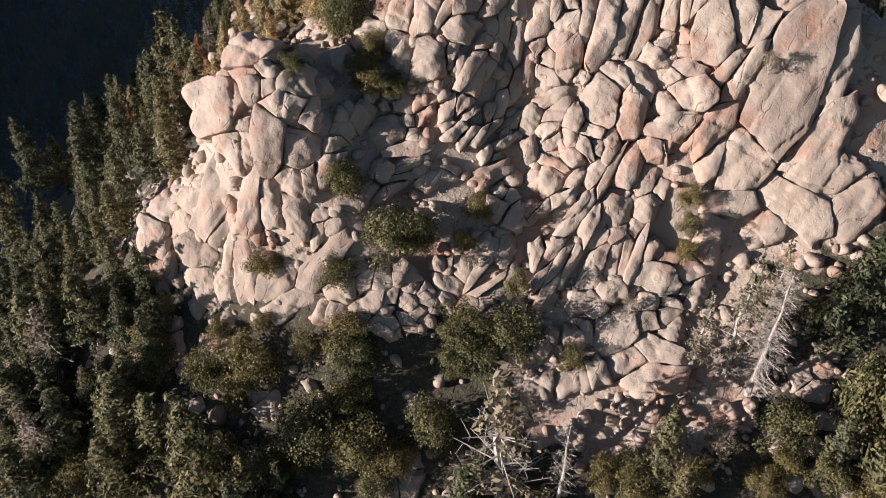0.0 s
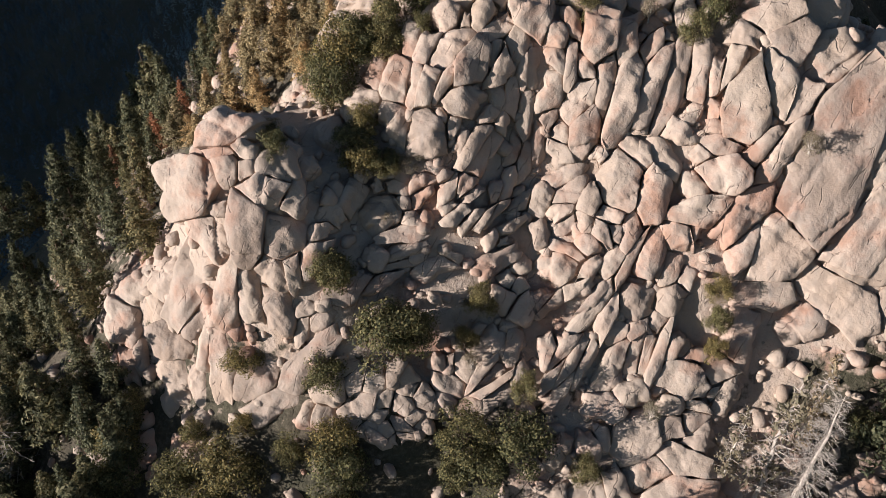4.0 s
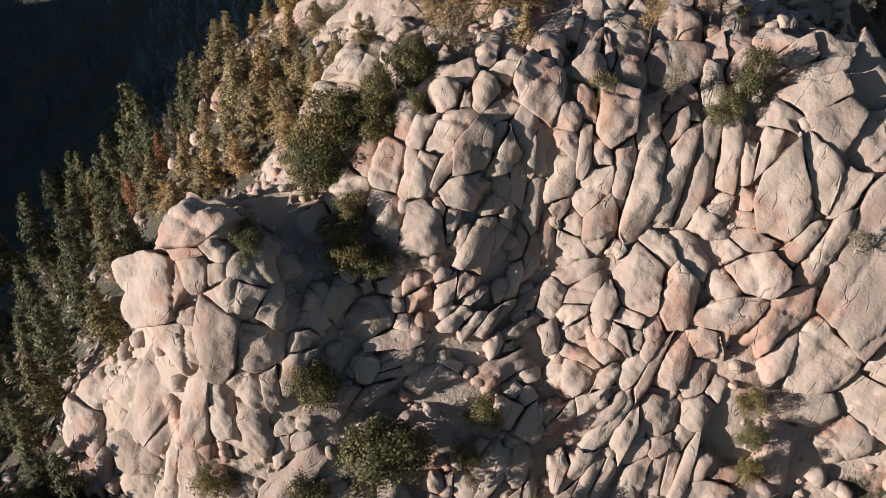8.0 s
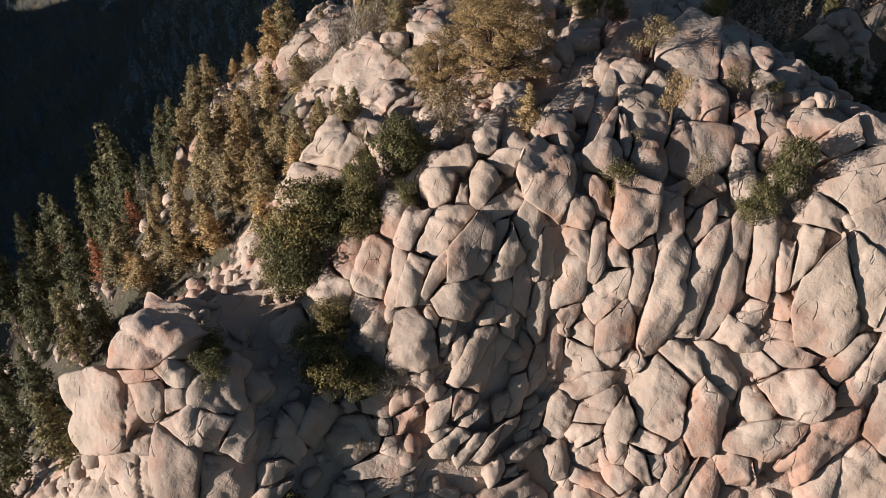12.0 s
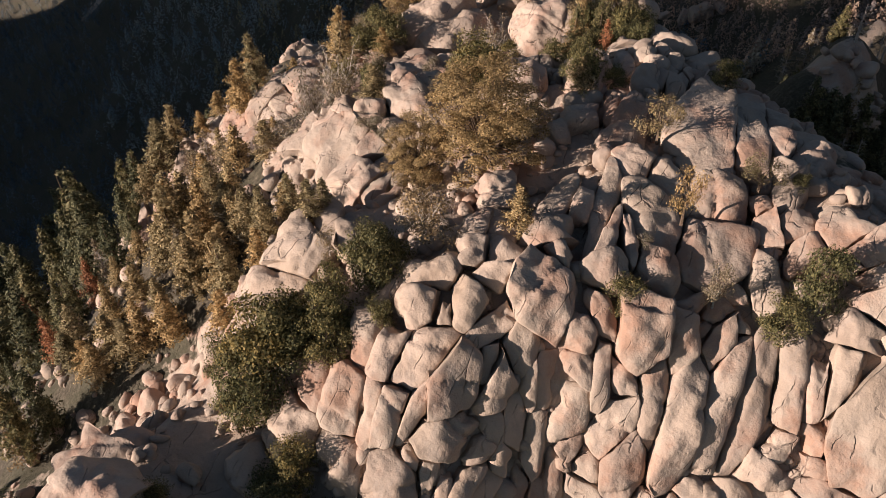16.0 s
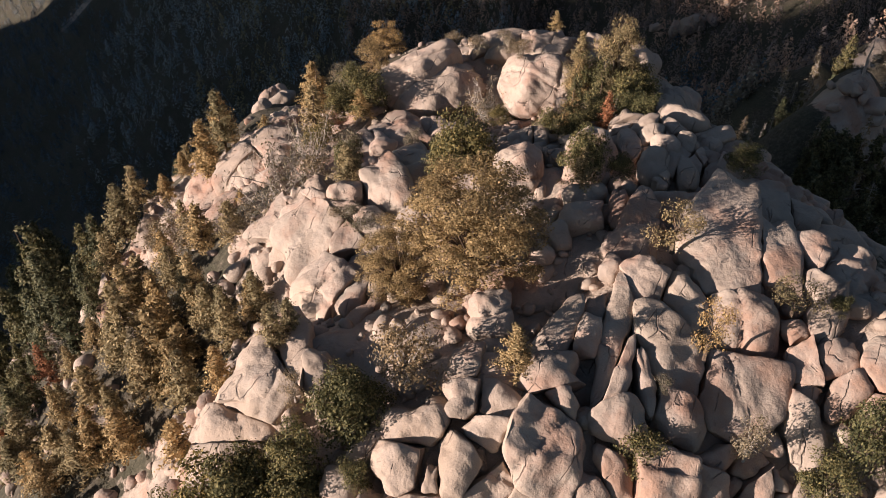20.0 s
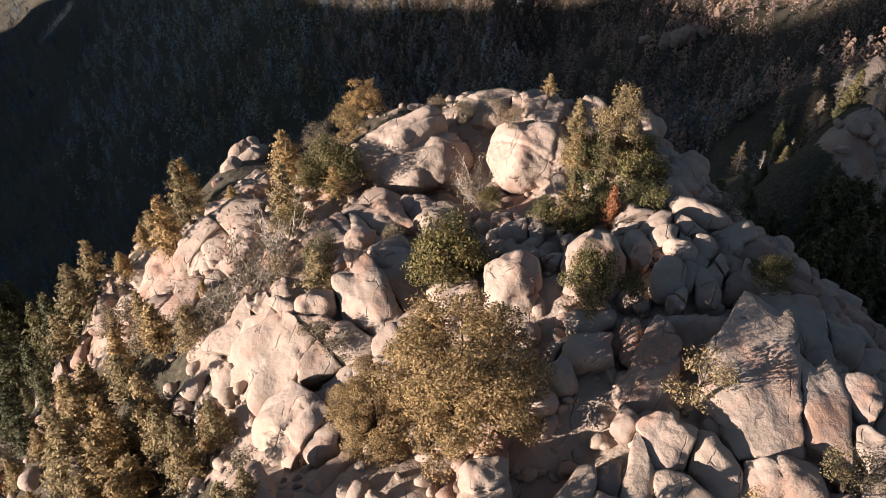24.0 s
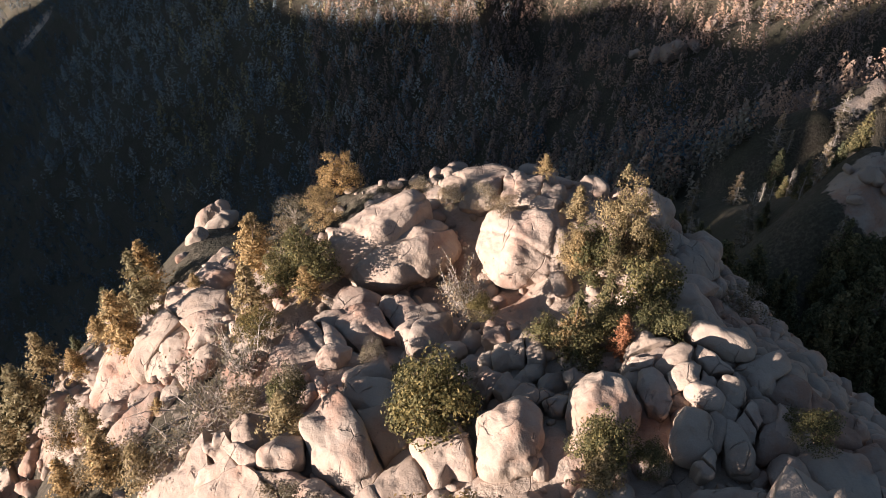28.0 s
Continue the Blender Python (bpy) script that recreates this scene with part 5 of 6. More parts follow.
boulder(-11.8, 84.2, 22.1, 1.81, 1.04, 0.83, 36, -35, -25)
boulder(-17.0, 89.2, 14.6, 1.48, 0.97, 0.78, 37, 12, -81)
boulder(-17.1, 91.9, 14.5, 0.78, 0.75, 0.60, 31, -17, -42)
boulder(-14.8, 139.0, 13.9, 1.94, 1.18, 0.94, -13, -8, 56)
rib(-14.7, 130.2, 16.3, 2.80, 1.46, 1.17, 18, -12, -34)
boulder(-19.0, 136.0, 12.8, 0.80, 0.82, 0.64, 7, -15, -11)
boulder(-13.1, 125.4, 18.2, 1.26, 1.02, 0.81, 10, -22, 1)
boulder(-18.5, 127.8, 14.0, 2.70, 1.83, 1.47, -0, 28, -144)
boulder(-13.1, 120.8, 18.8, 1.29, 0.74, 0.59, 7, -24, 4)
boulder(-15.5, 118.6, 17.4, 0.67, 0.74, 0.53, -14, -23, 51)
rib(-6.3, 112.9, 23.8, 1.99, 1.09, 0.87, 15, 16, -117)
boulder(0.9, 113.5, 25.5, 1.54, 1.08, 0.86, 0, -0, 27)
rib(2.0, 108.1, 26.9, 1.61, 0.91, 0.73, 8, 9, -63)
boulder(-0.5, 121.5, 22.4, 2.04, 1.79, 1.43, 13, -3, -18)
rib(-6.3, 90.1, 27.6, 3.86, 1.04, 0.84, 15, -14, -72)
rib(-11.2, 105.5, 20.4, 1.89, 1.07, 0.85, 35, 14, -68)
boulder(-8.4, 109.5, 23.8, 1.25, 1.08, 1.08, 36, -17, 16)
boulder(-14.1, 110.8, 19.0, 1.67, 1.29, 1.03, 18, 25, -107)
boulder(-1.7, 103.8, 25.8, 1.67, 1.09, 0.87, 24, -4, -23)
boulder(-22.4, 128.7, 11.1, 2.13, 1.63, 1.31, 15, -22, 11)
boulder(-0.6, 123.4, 22.1, 1.54, 1.28, 1.02, 9, -14, 24)
boulder(0.6, 120.6, 22.8, 1.98, 1.40, 1.12, 7, -5, 2)
boulder(4.1, 121.4, 22.4, 2.28, 1.53, 1.23, 16, -3, -14)
rib(11.0, 132.8, 25.3, 1.84, 1.02, 1.12, 33, -11, 4)
boulder(-20.3, 75.5, 18.9, 2.69, 2.35, 1.88, 3, -15, 54)
rib(-19.3, 77.2, 19.3, 1.78, 1.00, 0.80, -11, -9, -22)
boulder(-26.9, 64.2, 2.0, 2.29, 1.96, 1.57, 46, 19, -30)
boulder(-10.7, 74.7, 19.4, 1.35, 1.50, 1.08, 17, -14, 31)
boulder(-12.1, 69.9, 19.3, 0.87, 0.97, 0.70, 39, -3, 37)
boulder(-9.8, 68.9, 17.3, 0.78, 0.74, 0.59, -5, 46, -69)
boulder(0.1, 68.1, 12.6, 1.20, 0.71, 0.57, 49, -3, 16)
boulder(21.6, 65.8, 10.1, 1.31, 0.85, 0.68, 20, -46, 52)
boulder(23.1, 65.4, 9.8, 0.95, 0.75, 0.60, 28, -43, 41)
rib(16.6, 60.8, 4.1, 2.06, 0.95, 0.76, 24, -34, 49)
boulder(18.3, 62.1, 5.7, 1.26, 0.75, 0.60, 31, -29, 37)
boulder(7.9, 63.5, 7.4, 1.42, 0.83, 0.66, 27, -28, 46)
rib(4.3, 61.1, 4.5, 1.32, 0.72, 0.58, 36, -16, 22)
boulder(6.2, 60.9, 4.3, 1.03, 0.73, 0.58, 32, -25, 38)
boulder(4.8, 59.5, 2.5, 1.10, 0.82, 0.66, 34, -25, 34)
boulder(7.4, 59.4, 2.8, 1.10, 0.73, 0.59, 21, -35, 59)
boulder(35.2, 82.7, 28.7, 2.46, 2.35, 1.88, 29, 27, -30)
boulder(35.4, 77.6, 25.6, 1.90, 2.08, 1.52, 32, 28, -51)
rib(28.0, 66.5, 11.9, 2.27, 1.06, 0.85, 34, -44, 35)


fit_blocks()


def scatter_rocks(name, spots, label, category):
    """Many small stones as one heap that nobody could count."""
    shapes = [rock_shape(900 + k, 3, (1, r_, q_), 3.2, 1.6, 4) for k, (r_, q_) in enumerate(((0.8, 0.6), (0.6, 0.5), (0.9, 0.8), (0.7, 0.7), (0.5, 0.45), (0.85, 0.55)))]
    vs, fs, at = [], [], 0
    r = np.random.RandomState(77)
    for x, y, z, s in spots:
        v, q = shapes[r.randint(len(shapes))]
        turn = np.array(Euler(r.uniform(-0.5, 0.5, 2).tolist() + [r.uniform(0, 6.3)]).to_matrix())
        vs.append((v * s) @ turn.T + (x, y, z))
        fs.append(q + at)
        at += len(v)
    ob = new(name, mesh_from(name, np.concatenate(vs), np.concatenate(fs), RUBBLE))
    return tagged(ob, label, category, kind="stuff")


# lesser boulders in the gaps between the named ones
SHAPES = [mesh_from("granite_block", *rock_shape(700 + k, 8, (1.0, 0.62 + 0.06 * (k % 5), 0.55 + 0.05 * (k % 4)), 3.4, 1.3, 5), GRANITE) for k in range(10)]
r = np.random.RandomState(8)
taken = np.array([(q[0], q[1], q[2], 0.5 * (q[3] + q[4])) for q in PLACED])
for _ in range(4200):
    x, y, s = r.uniform(-36, 46), r.uniform(46, 142), 0.45 + 0.9 * r.uniform() ** 2
    if r.uniform() > rockiness(x, y) or len(taken) > len(PLACED) + 90:
        continue
    z = float(relief(x, y)) + 0.25 * s + 0.35
    if (np.hypot(np.hypot(taken[:, 0] - x, taken[:, 1] - y), taken[:, 2] - z) < 0.72 * (taken[:, 3] + s)).any():
        continue
    taken = np.vstack([taken, (x, y, z, s)])
    ob = new("granite_block", SHAPES[r.randint(10)])
    ob.matrix_basis = pose(x, y, z, r.uniform(-35, 35), r.uniform(-35, 35), r.uniform(0, 360)) @ Matrix.Diagonal((s, s, s, 1))
    tagged(ob, "small tan granite block fallen between larger boulders", "boulder", "fallen blocks")

r = np.random.RandomState(5)
px, py = r.uniform(-45, 50, 9000), r.uniform(40, 142, 9000)
keep = r.uniform(0, 1, 9000) < rockiness(px, py) * 0.62
px, py = px[keep], py[keep]
ps = 0.22 + 0.75 * r.uniform(0, 1, len(px)) ** 2.2
scatter_rocks("rubble", np.stack([px, py, relief(px, py) + ps * 0.2, ps], -1), "small broken granite stones lying between the boulders", "rubble")
px, py = r.uniform(24, 52, 2200), r.uniform(96, 138, 2200)
ps = 0.3 + 0.9 * r.uniform(0, 1, len(px)) ** 2.5
scatter_rocks("talus", np.stack([px, py, relief(px, py) + ps * 0.2, ps], -1), "shaded slope of loose grey granite blocks", "talus")
px, py = r.uniform(-70, 60, 1100), r.uniform(30, 64, 1100)
ps = 0.3 + 0.8 * r.uniform(0, 1, len(px)) ** 3
scatter_rocks("scree", np.stack([px, py, relief(px, py) + ps * 0.2, ps], -1), "pale stones scattered under the trees below the crag", "scree")
px, py = r.uniform(-80, -22, 500), r.uniform(64, 150, 500)
ps = 0.3 + 0.9 * r.uniform(0, 1, len(px)) ** 3
scatter_rocks("slope_stones", np.stack([px, py, relief(px, py) + ps * 0.2, ps], -1), "pale stones on the wooded slope", "stones")


# ---- plants ----
def leaves(r, at, size, stretch=1.0, core=None):
    """One small leaf spray, a rhombus, at every place, turned outwards from the core of its clump."""
    n = len(at)
    face = at - (core if core is not None else np.stack([0 * at[:, 0], 0 * at[:, 1], at[:, 2] - 0.6], -1))
    face = face / (np.linalg.norm(face, axis=1)[:, None] + 1e-6) + r.normal(size=(n, 3)) * 0.5
    u = np.cross(face, r.normal(size=(n, 3)))
    u /= np.linalg.norm(u, axis=1)[:, None]
    w = np.cross(u, face)
    w /= np.linalg.norm(w, axis=1)[:, None]
    s = size * r.uniform(0.6, 1.3, (n, 1))
    v = np.stack([at - u * s * stretch, at + w * s * 0.55, at + u * s * stretch, at - w * s * 0.55], 1).reshape(-1, 3)
    return v, np.arange(4 * n).reshape(-1, 4)


def sticks(lines, sides=5):
    """Tapered limbs: rows of start, end, first and last radius."""
    vs, fs, at = [], [], 0
    for a, b, ra, rb in lines:
        a, b = np.asarray(a, float), np.asarray(b, float)
        d = (b - a) / (np.linalg.norm(b - a) + 1e-9)
        u = np.cross(d, (0.3, 0.9, 0.2))
        u /= np.linalg.norm(u) + 1e-9
        w = np.cross(d, u)
        ang = np.arange(sides) * 2 * np.pi / sides
        ring = np.cos(ang)[:, None] * u + np.sin(ang)[:, None] * w
        vs += [a + ring * ra, b + ring * rb]
        k = np.arange(sides)
        fs.append(np.stack([at + k, at + (k + 1) % sides, at + sides + (k + 1) % sides, at + sides + k], -1))
        at += 2 * sides
    return np.concatenate(vs), np.concatenate(fs)


def bent_trunk(r, height, radius, lean=0.03, pieces=6):
    p = np.zeros(3)
    rows = []
    for k in range(pieces):
        q = p + (r.normal() * lean * height / pieces * 3, r.normal() * lean * height / pieces * 3, height / pieces)
        rows.append((p, q, radius * (1 - k / pieces) + 0.02, radius * (1 - (k + 1) / pieces) + 0.02))
        p = q
    return rows


def tree_root(name, label, category, group):
    return tagged(new(name), label, category, group)


def pine(seed, needles, thick=1.0, bare=0.0, name="pine_tree", label="", group="pines of the slope"):
    """A pine ten metres high and about four and a half wide."""
    r = np.random.RandomState(seed)
    root = tree_root(name, label, "pine tree", group)
    wood, tufts = bent_trunk(r, 9.8, 0.2), []
    z = 0.9
    while z < 9.7:
        reach = 2.45 * (1 - (z / 10.2) ** 1.25) * r.uniform(0.75, 1.15) + 0.15
        for _ in range(r.randint(3, 6)):
            a, far = r.uniform(0, 6.3), reach * r.uniform(0.6, 1.12)
            start = np.array((0, 0, z + r.uniform(-0.2, 0.2)))
            end = start + (np.cos(a) * far, np.sin(a) * far, far * r.uniform(-0.12, 0.3))
            wood.append((start, end, 0.045, 0.012))
            if r.uniform() < bare:
                for _ in range(3):
                    m_ = start + (end - start) * r.uniform(0.4, 0.95)
                    wood.append((m_, m_ + r.normal(size=3) * 0.3, 0.02, 0.006))
                continue
            count = int(thick * (12 + 19 * far))
            f = r.uniform(0.25, 1.05, (count, 1))
            tufts.append(start + (end - start) * f + r.normal(size=(count, 3)) * (0.13, 0.13, 0.12) * (1 + far * 0.35))
        z += r.uniform(0.28, 0.5)
    tufts.append(np.array((0, 0, 9.7)) + r.normal(size=(14, 3)) * (0.12, 0.12, 0.3))
    part("trunk", mesh_from("trunk", *sticks(wood), GREYWOOD if bare > 0.3 else BARK, False), root)
    part("crown", mesh_from("crown", *leaves(r, np.concatenate(tufts), 0.165, 1.3), needles, False), root)
    return root


def lobed(seed, material, wide, high, lobes, per, size, name, label, category, group, foot=0.0, gaps=0.3, wood=None, lobe=(0.13, 0.21)):
    """A crown of many leaf sprays gathered in uneven lobes on branching limbs."""
    r = np.random.RandomState(seed)
    root = tree_root(name, label, category, group)
    rows, tufts, cores = [], [], []
    stem = np.array((0.0, 0.0, foot + 0.25 * (high - foot)))
    rows += bent_trunk(r, float(stem[2]) + 0.2, 0.035 * wide + 0.03, 0.02, 3)
    for k in range(lobes):
        a, u = k * 2.4 + r.uniform(-0.5, 0.5), r.uniform(0.05, 1) ** 0.5
        h_ = r.uniform(0.12, 0.86)
        out = u * 0.40 * wide * np.sqrt(max(0.05, 1 - (max(0, h_ - 0.3) / 0.72) ** 2))
        c = np.array((np.cos(a) * out, np.sin(a) * out, foot + (high - foot) * h_))
        rows.append((stem * r.uniform(0.5, 1.0), c, 0.012 * wide + 0.01, 0.008))
        rad = wide * r.uniform(*lobe) * (1 if lobes > 8 else 1.25)
        d = r.normal(size=(per, 3))
        d /= np.linalg.norm(d, axis=1)[:, None]
        d = d * (rad * r.uniform(0.55, 1.12, (per, 1))) * (1, 1, 0.78)
        d = d[r.uniform(0, 1, per) > gaps * (d[:, 2] < -0.2 * rad)]
        tufts.append(c + d)
        cores.append(np.repeat(c[None] * (0.85, 0.85, 0.9), len(d), 0))
        for _ in range(3):
            rows.append((c, c + r.normal(size=3) * rad * 0.6, 0.01, 0.004))
    part("trunk", mesh_from("trunk", *sticks(rows), wood or BARK, False), root)
    part("crown", mesh_from("crown", *leaves(r, np.concatenate(tufts), size, 1.0, np.concatenate(cores)), material, False), root)
    return root


def dead_wood(seed, high, wide, name, label, limbs=70, twigs=6, group="dead trees"):
    """A bare grey tree: trunk, many limbs and twigs."""
    r = np.random.RandomState(seed)
    root = tree_root(name, label, "dead tree", group)
    trunk = bent_trunk(r, high, 0.018 * high + 0.02, 0.02, 7)
    rows = []
    for k in range(limbs):
        h_ = r.uniform(0.12, 0.97)
        a = r.uniform(0, 6.3)
        far = 0.5 * wide * (1 - h_ * 0.85) * r.uniform(0.6, 1.15)
        s = np.array((0, 0, high * h_))
        e = s + (np.cos(a) * far, np.sin(a) * far, far * r.uniform(-0.35, 0.25))
        rows.append((s, e, 0.035, 0.012))
        for _ in range(twigs):
            f = r.uniform(0.3, 1)
            p = s + (e - s) * f
            q = p + (e - s) / (np.linalg.norm(e - s) + 0.01) * r.uniform(0.1, 0.5) + r.normal(size=3) * 0.22
            rows.append((p, q, 0.016, 0.005))
    part("trunk", mesh_from("trunk", *sticks(trunk, 7), GREYWOOD, False), root)
    part("branchwork", mesh_from("branchwork", *sticks(rows, 3), GREYWOOD, False), root)
    return root


def shrub_bare(seed, name, label):
    """A bare thicket of crooked grey stems with a few dry leaves."""
    r = np.random.RandomState(seed)
    root = tree_root(name, label, "dead shrub", "bare shrubs")
    rows, tips = [], []
    for _ in range(26):
        p = np.array((*r.normal(size=2) * 0.3, 0.0))
        d = np.array((*r.normal(size=2) * 0.75, r.uniform(0.6, 1.2)))
        for k in range(4):
            q = p + d * r.uniform(0.45, 0.8)
            rows.append((p, q, 0.05 - 0.01 * k, 0.04 - 0.01 * k))
            for _ in range(3):
                e = q + r.normal(size=3) * 0.4
                rows.append((q, e, 0.014, 0.005))
                tips.append(e)
            p, d = q, d * 0.85 + r.normal(size=3) * 0.35
    tips = np.array(tips)
    part("thicket", mesh_from("thicket", *sticks(rows, 3), GREYWOOD, False), root)
    part("foliage", mesh_from("foliage", *leaves(r, np.repeat(tips, 2, 0) + r.normal(size=(2 * len(tips), 3)) * 0.15, 0.11), SCRUB, False), root)
    return root


KINDS = {
    "pine": (10.0, 4.6, 5, lambda k: pine(k, NEEDLES, label="olive-green pine with layered branches on the rocky slope")),
    "ridgepine": (10.0, 4.6, 4, lambda k: pine(k, GOLDEN, 0.9, 0.0, "ridge_pine", "pine on the rocky ridge, sunlight put into its golden-olive needles", group="pines of the ridge")),
    "shadepine": (10.0, 4.6, 3, lambda k: pine(k, NEEDLES, 1.0, 0.0, "conifer", "dark conifer on the shaded flank behind the crag", "conifers of the shaded flank")),
    "snagpine": (10.0, 4.6, 3, lambda k: pine(k, SCRUB, 0.55, 0.5, "thin_pine", "half-dead pine with sparse grey-brown needles")),
    "deadbrown": (10.0, 4.6, 2, lambda k: pine(k, BROWN, 0.8, 0.1, "brown_pine", "dead pine with rust-brown needles")),
    "oak": (4.2, 5.0, 5, lambda k: lobed(k, OAKLEAF, 5.0, 4.2, 26, 210, 0.105, "scrub_oak", "dense dark green scrub oak among the rocks", "scrub oak", "scrub oaks")),
    "bush": (2.6, 3.0, 3, lambda k: lobed(k, SCRUB, 3.0, 2.6, 15, 130, 0.065, "dry_bush", "dry grey-green bush growing in a crack", "bush", "bushes", 0, 0.6, GREYWOOD)),
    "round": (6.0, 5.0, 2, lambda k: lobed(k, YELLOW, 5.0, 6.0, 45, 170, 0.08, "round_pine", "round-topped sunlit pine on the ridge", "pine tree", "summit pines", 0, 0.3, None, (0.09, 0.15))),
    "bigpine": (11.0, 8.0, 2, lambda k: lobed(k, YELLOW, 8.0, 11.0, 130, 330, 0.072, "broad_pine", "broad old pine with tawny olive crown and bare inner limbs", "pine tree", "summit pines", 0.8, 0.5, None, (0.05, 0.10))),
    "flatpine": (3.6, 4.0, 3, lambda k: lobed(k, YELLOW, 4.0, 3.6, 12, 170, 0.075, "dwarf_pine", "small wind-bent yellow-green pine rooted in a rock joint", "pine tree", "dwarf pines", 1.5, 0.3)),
    "dead": (3.6, 4.4, 3, lambda k: shrub_bare(k, "bare_shrub", "bare thicket of crooked grey stems between boulders")),
    "bare": (12.0, 5.0, 1, lambda k: dead_wood(k, 12.0, 5.0, "bare_tree", "slender bare grey tree standing among shrubs", 60)),
    "deadpine": (17.0, 8.0, 1, lambda k: dead_wood(k, 17.0, 8.0, "bleached_pine", "tall bleached dead pine with drooping bare branches", 230, 9)),
}
GROWN, TURN = {}, random.Random(4)


def plant(kind, x, y, z, high, wide, lean=(0, 0)):
    """Sets a plant of a kind at its foot, with its height and the width of its crown."""
    # pines standing high get the needles that carry sunlight in their colour
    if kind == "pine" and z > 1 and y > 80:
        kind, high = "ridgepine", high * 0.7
    z = max(z, float(relief(np.array([x]), np.array([y]))[0]) - 0.3)
    h0, w0, count, build = KINDS[kind]
    pick = TURN.randrange(count)
    sx, sz = wide / w0, high / h0
    sx = min(max(sx, 0.55 * sz), 1.9 * sz)
    where = pose(x, y, z, lean[0], lean[1], TURN.uniform(0, 360))
    if (kind, pick) not in GROWN:
        made = build(sum(map(ord, kind)) + pick)
        made.matrix_basis = where @ Matrix.Diagonal((sx, sx, sz, 1))
        GROWN[kind, pick] = (made, sx, sz)
        return made
    first, fx, fz = GROWN[kind, pick]
    return copy_thing(first, where @ Matrix.Diagonal((sx / fx, sx / fx, sz / fz, 1)))


for spot in ((-20.3, 52.8, -7.1, 6.4, 7.0), (-9.3, 51.7, -4.7, 6.5, 6.3), (-14.3, 53.8, -4.0, 4.1, 3.4), (-4.5, 59.3, 5.7, 6.2, 7.6), (-2.2, 59.8, 5.8, 4.9, 4.7), (-10.8, 57.9, 2.6, 3.8, 4.8), (-18.9, 60.0, 2.5, 2.8, 4.7), (-9.7, 63.8, 11.1, 2.6, 3.9), (2.2, 54.4, -1.0, 3.9, 5.9), (7.5, 53.5, -2.0, 5.2, 6.5), (4.0, 52.3, -3.9, 4.0, 6.6), (3.7, 62.9, 7.6, 3.3, 3.3), (2.2, 60.2, 5.5, 2.7, 2.7), (25.9, 63.9, 8.5, 2.5, 2.9), (25.6, 61.8, 6.1, 3.4, 2.7), (25.4, 59.9, 4.2, 3.2, 2.5), (13.4, 52.2, -4.0, 3.6, 3.0), (7.8, 57.1, 2.0, 3.5, 2.8),):
    plant("oak", *spot)
for spot in ((-13.3, 47.2, -10.4, 6.7, 8.1), (-8.4, 45.5, -11.1, 6.3, 6.8), (-25.5, 53.3, -7.9, 5.4, 5.2), (-18.1, 44.9, -13.6, 5.4, 4.5), (-1.3, 46.8, -9.6, 8.0, 4.8), (41.3, 45.1, -5.9, 12.9, 8.4), (33.4, 44.5, -6.3, 6.5, 6.2), (18.6, 42.9, -9.4, 4.4, 3.6), (24.3, 41.3, -8.8, 4.2, 4.2), (30.7, 41.0, -8.3, 3.5, 3.7), (36.6, 40.9, -7.9, 4.9, 4.4), (-6.6, 43.1, -13.1, 3.5, 4.9), (15.8, 42.5, -10.6, 5.4, 3.0), (-11.3, 78.5, 20.7, 2.5, 4.5), (-8.4, 72.8, 19.5, 2.3, 4.3), (-5.4, 70.9, 17.9, 2.3, 4.2), (-33.4, 53.5, -9.4, 3.9, 5.4), (-31.1, 59.5, -3.2, 2.8, 3.3),):
    plant("oak", *spot)
for spot in ((-37.9, 61.9, -4.6, 3.9, 4.2), (-39.9, 46.3, -18.1, 6.3, 6.4), (38.4, 55.0, -0.1, 3.0, 3.2), (-7.6, 80.2, 24.5, 3.2, 4.9), (-10.3, 78.3, 21.2, 5.4, 5.0), (-12.9, 81.7, 19.7, 4.0, 3.4), (-1.8, 84.0, 29.1, 2.2, 4.0), (-15.3, 71.2, 20.4, 2.5, 2.6), (-7.3, 74.0, 20.3, 3.1, 3.5), (-6.0, 126.5, 21.8, 2.3, 4.1), (-7.9, 121.8, 21.5, 2.2, 3.9), (4.5, 110.6, 26.8, 2.8, 4.0), (-2.3, 83.9, 29.1, 3.5, 3.6), (-5.1, 81.5, 26.9, 4.1, 3.6), (-7.6, 81.4, 25.7, 2.8, 2.7), (-1.9, 80.4, 26.4, 2.9, 2.3), (25.5, 80.5, 27.9, 5.2, 3.4), (23.4, 79.4, 26.7, 3.1, 3.2),):
    plant("oak", *spot)
for spot in ((26.1, 87.8, 31.8, 1.3, 1.5), (13.5, 80.7, 28.2, 2.5, 3.2), (-3.5, 126.0, 22.9, 3.8, 5.1), (-6.6, 128.4, 21.3, 3.2, 3.4), (5.2, 108.4, 27.3, 4.6, 5.7), (13.6, 101.8, 31.9, 4.0, 3.1), (25.4, 102.7, 31.0, 2.4, 2.7), (16.7, 112.6, 29.4, 2.1, 3.0), (19.3, 112.4, 29.9, 1.8, 3.3), (9.1, 119.0, 25.4, 1.6, 2.5), (15.9, 101.2, 32.1, 1.7, 2.2), (3.5, 112.5, 26.2, 1.5, 2.3), (-4.6, 127.7, 22.4, 4.4, 4.3), (5.1, 107.2, 27.5, 6.0, 5.9), (13.1, 101.7, 31.8, 3.4, 3.1), (-4.0, 111.2, 26.0, 3.3, 3.0),):
    plant("oak", *spot)
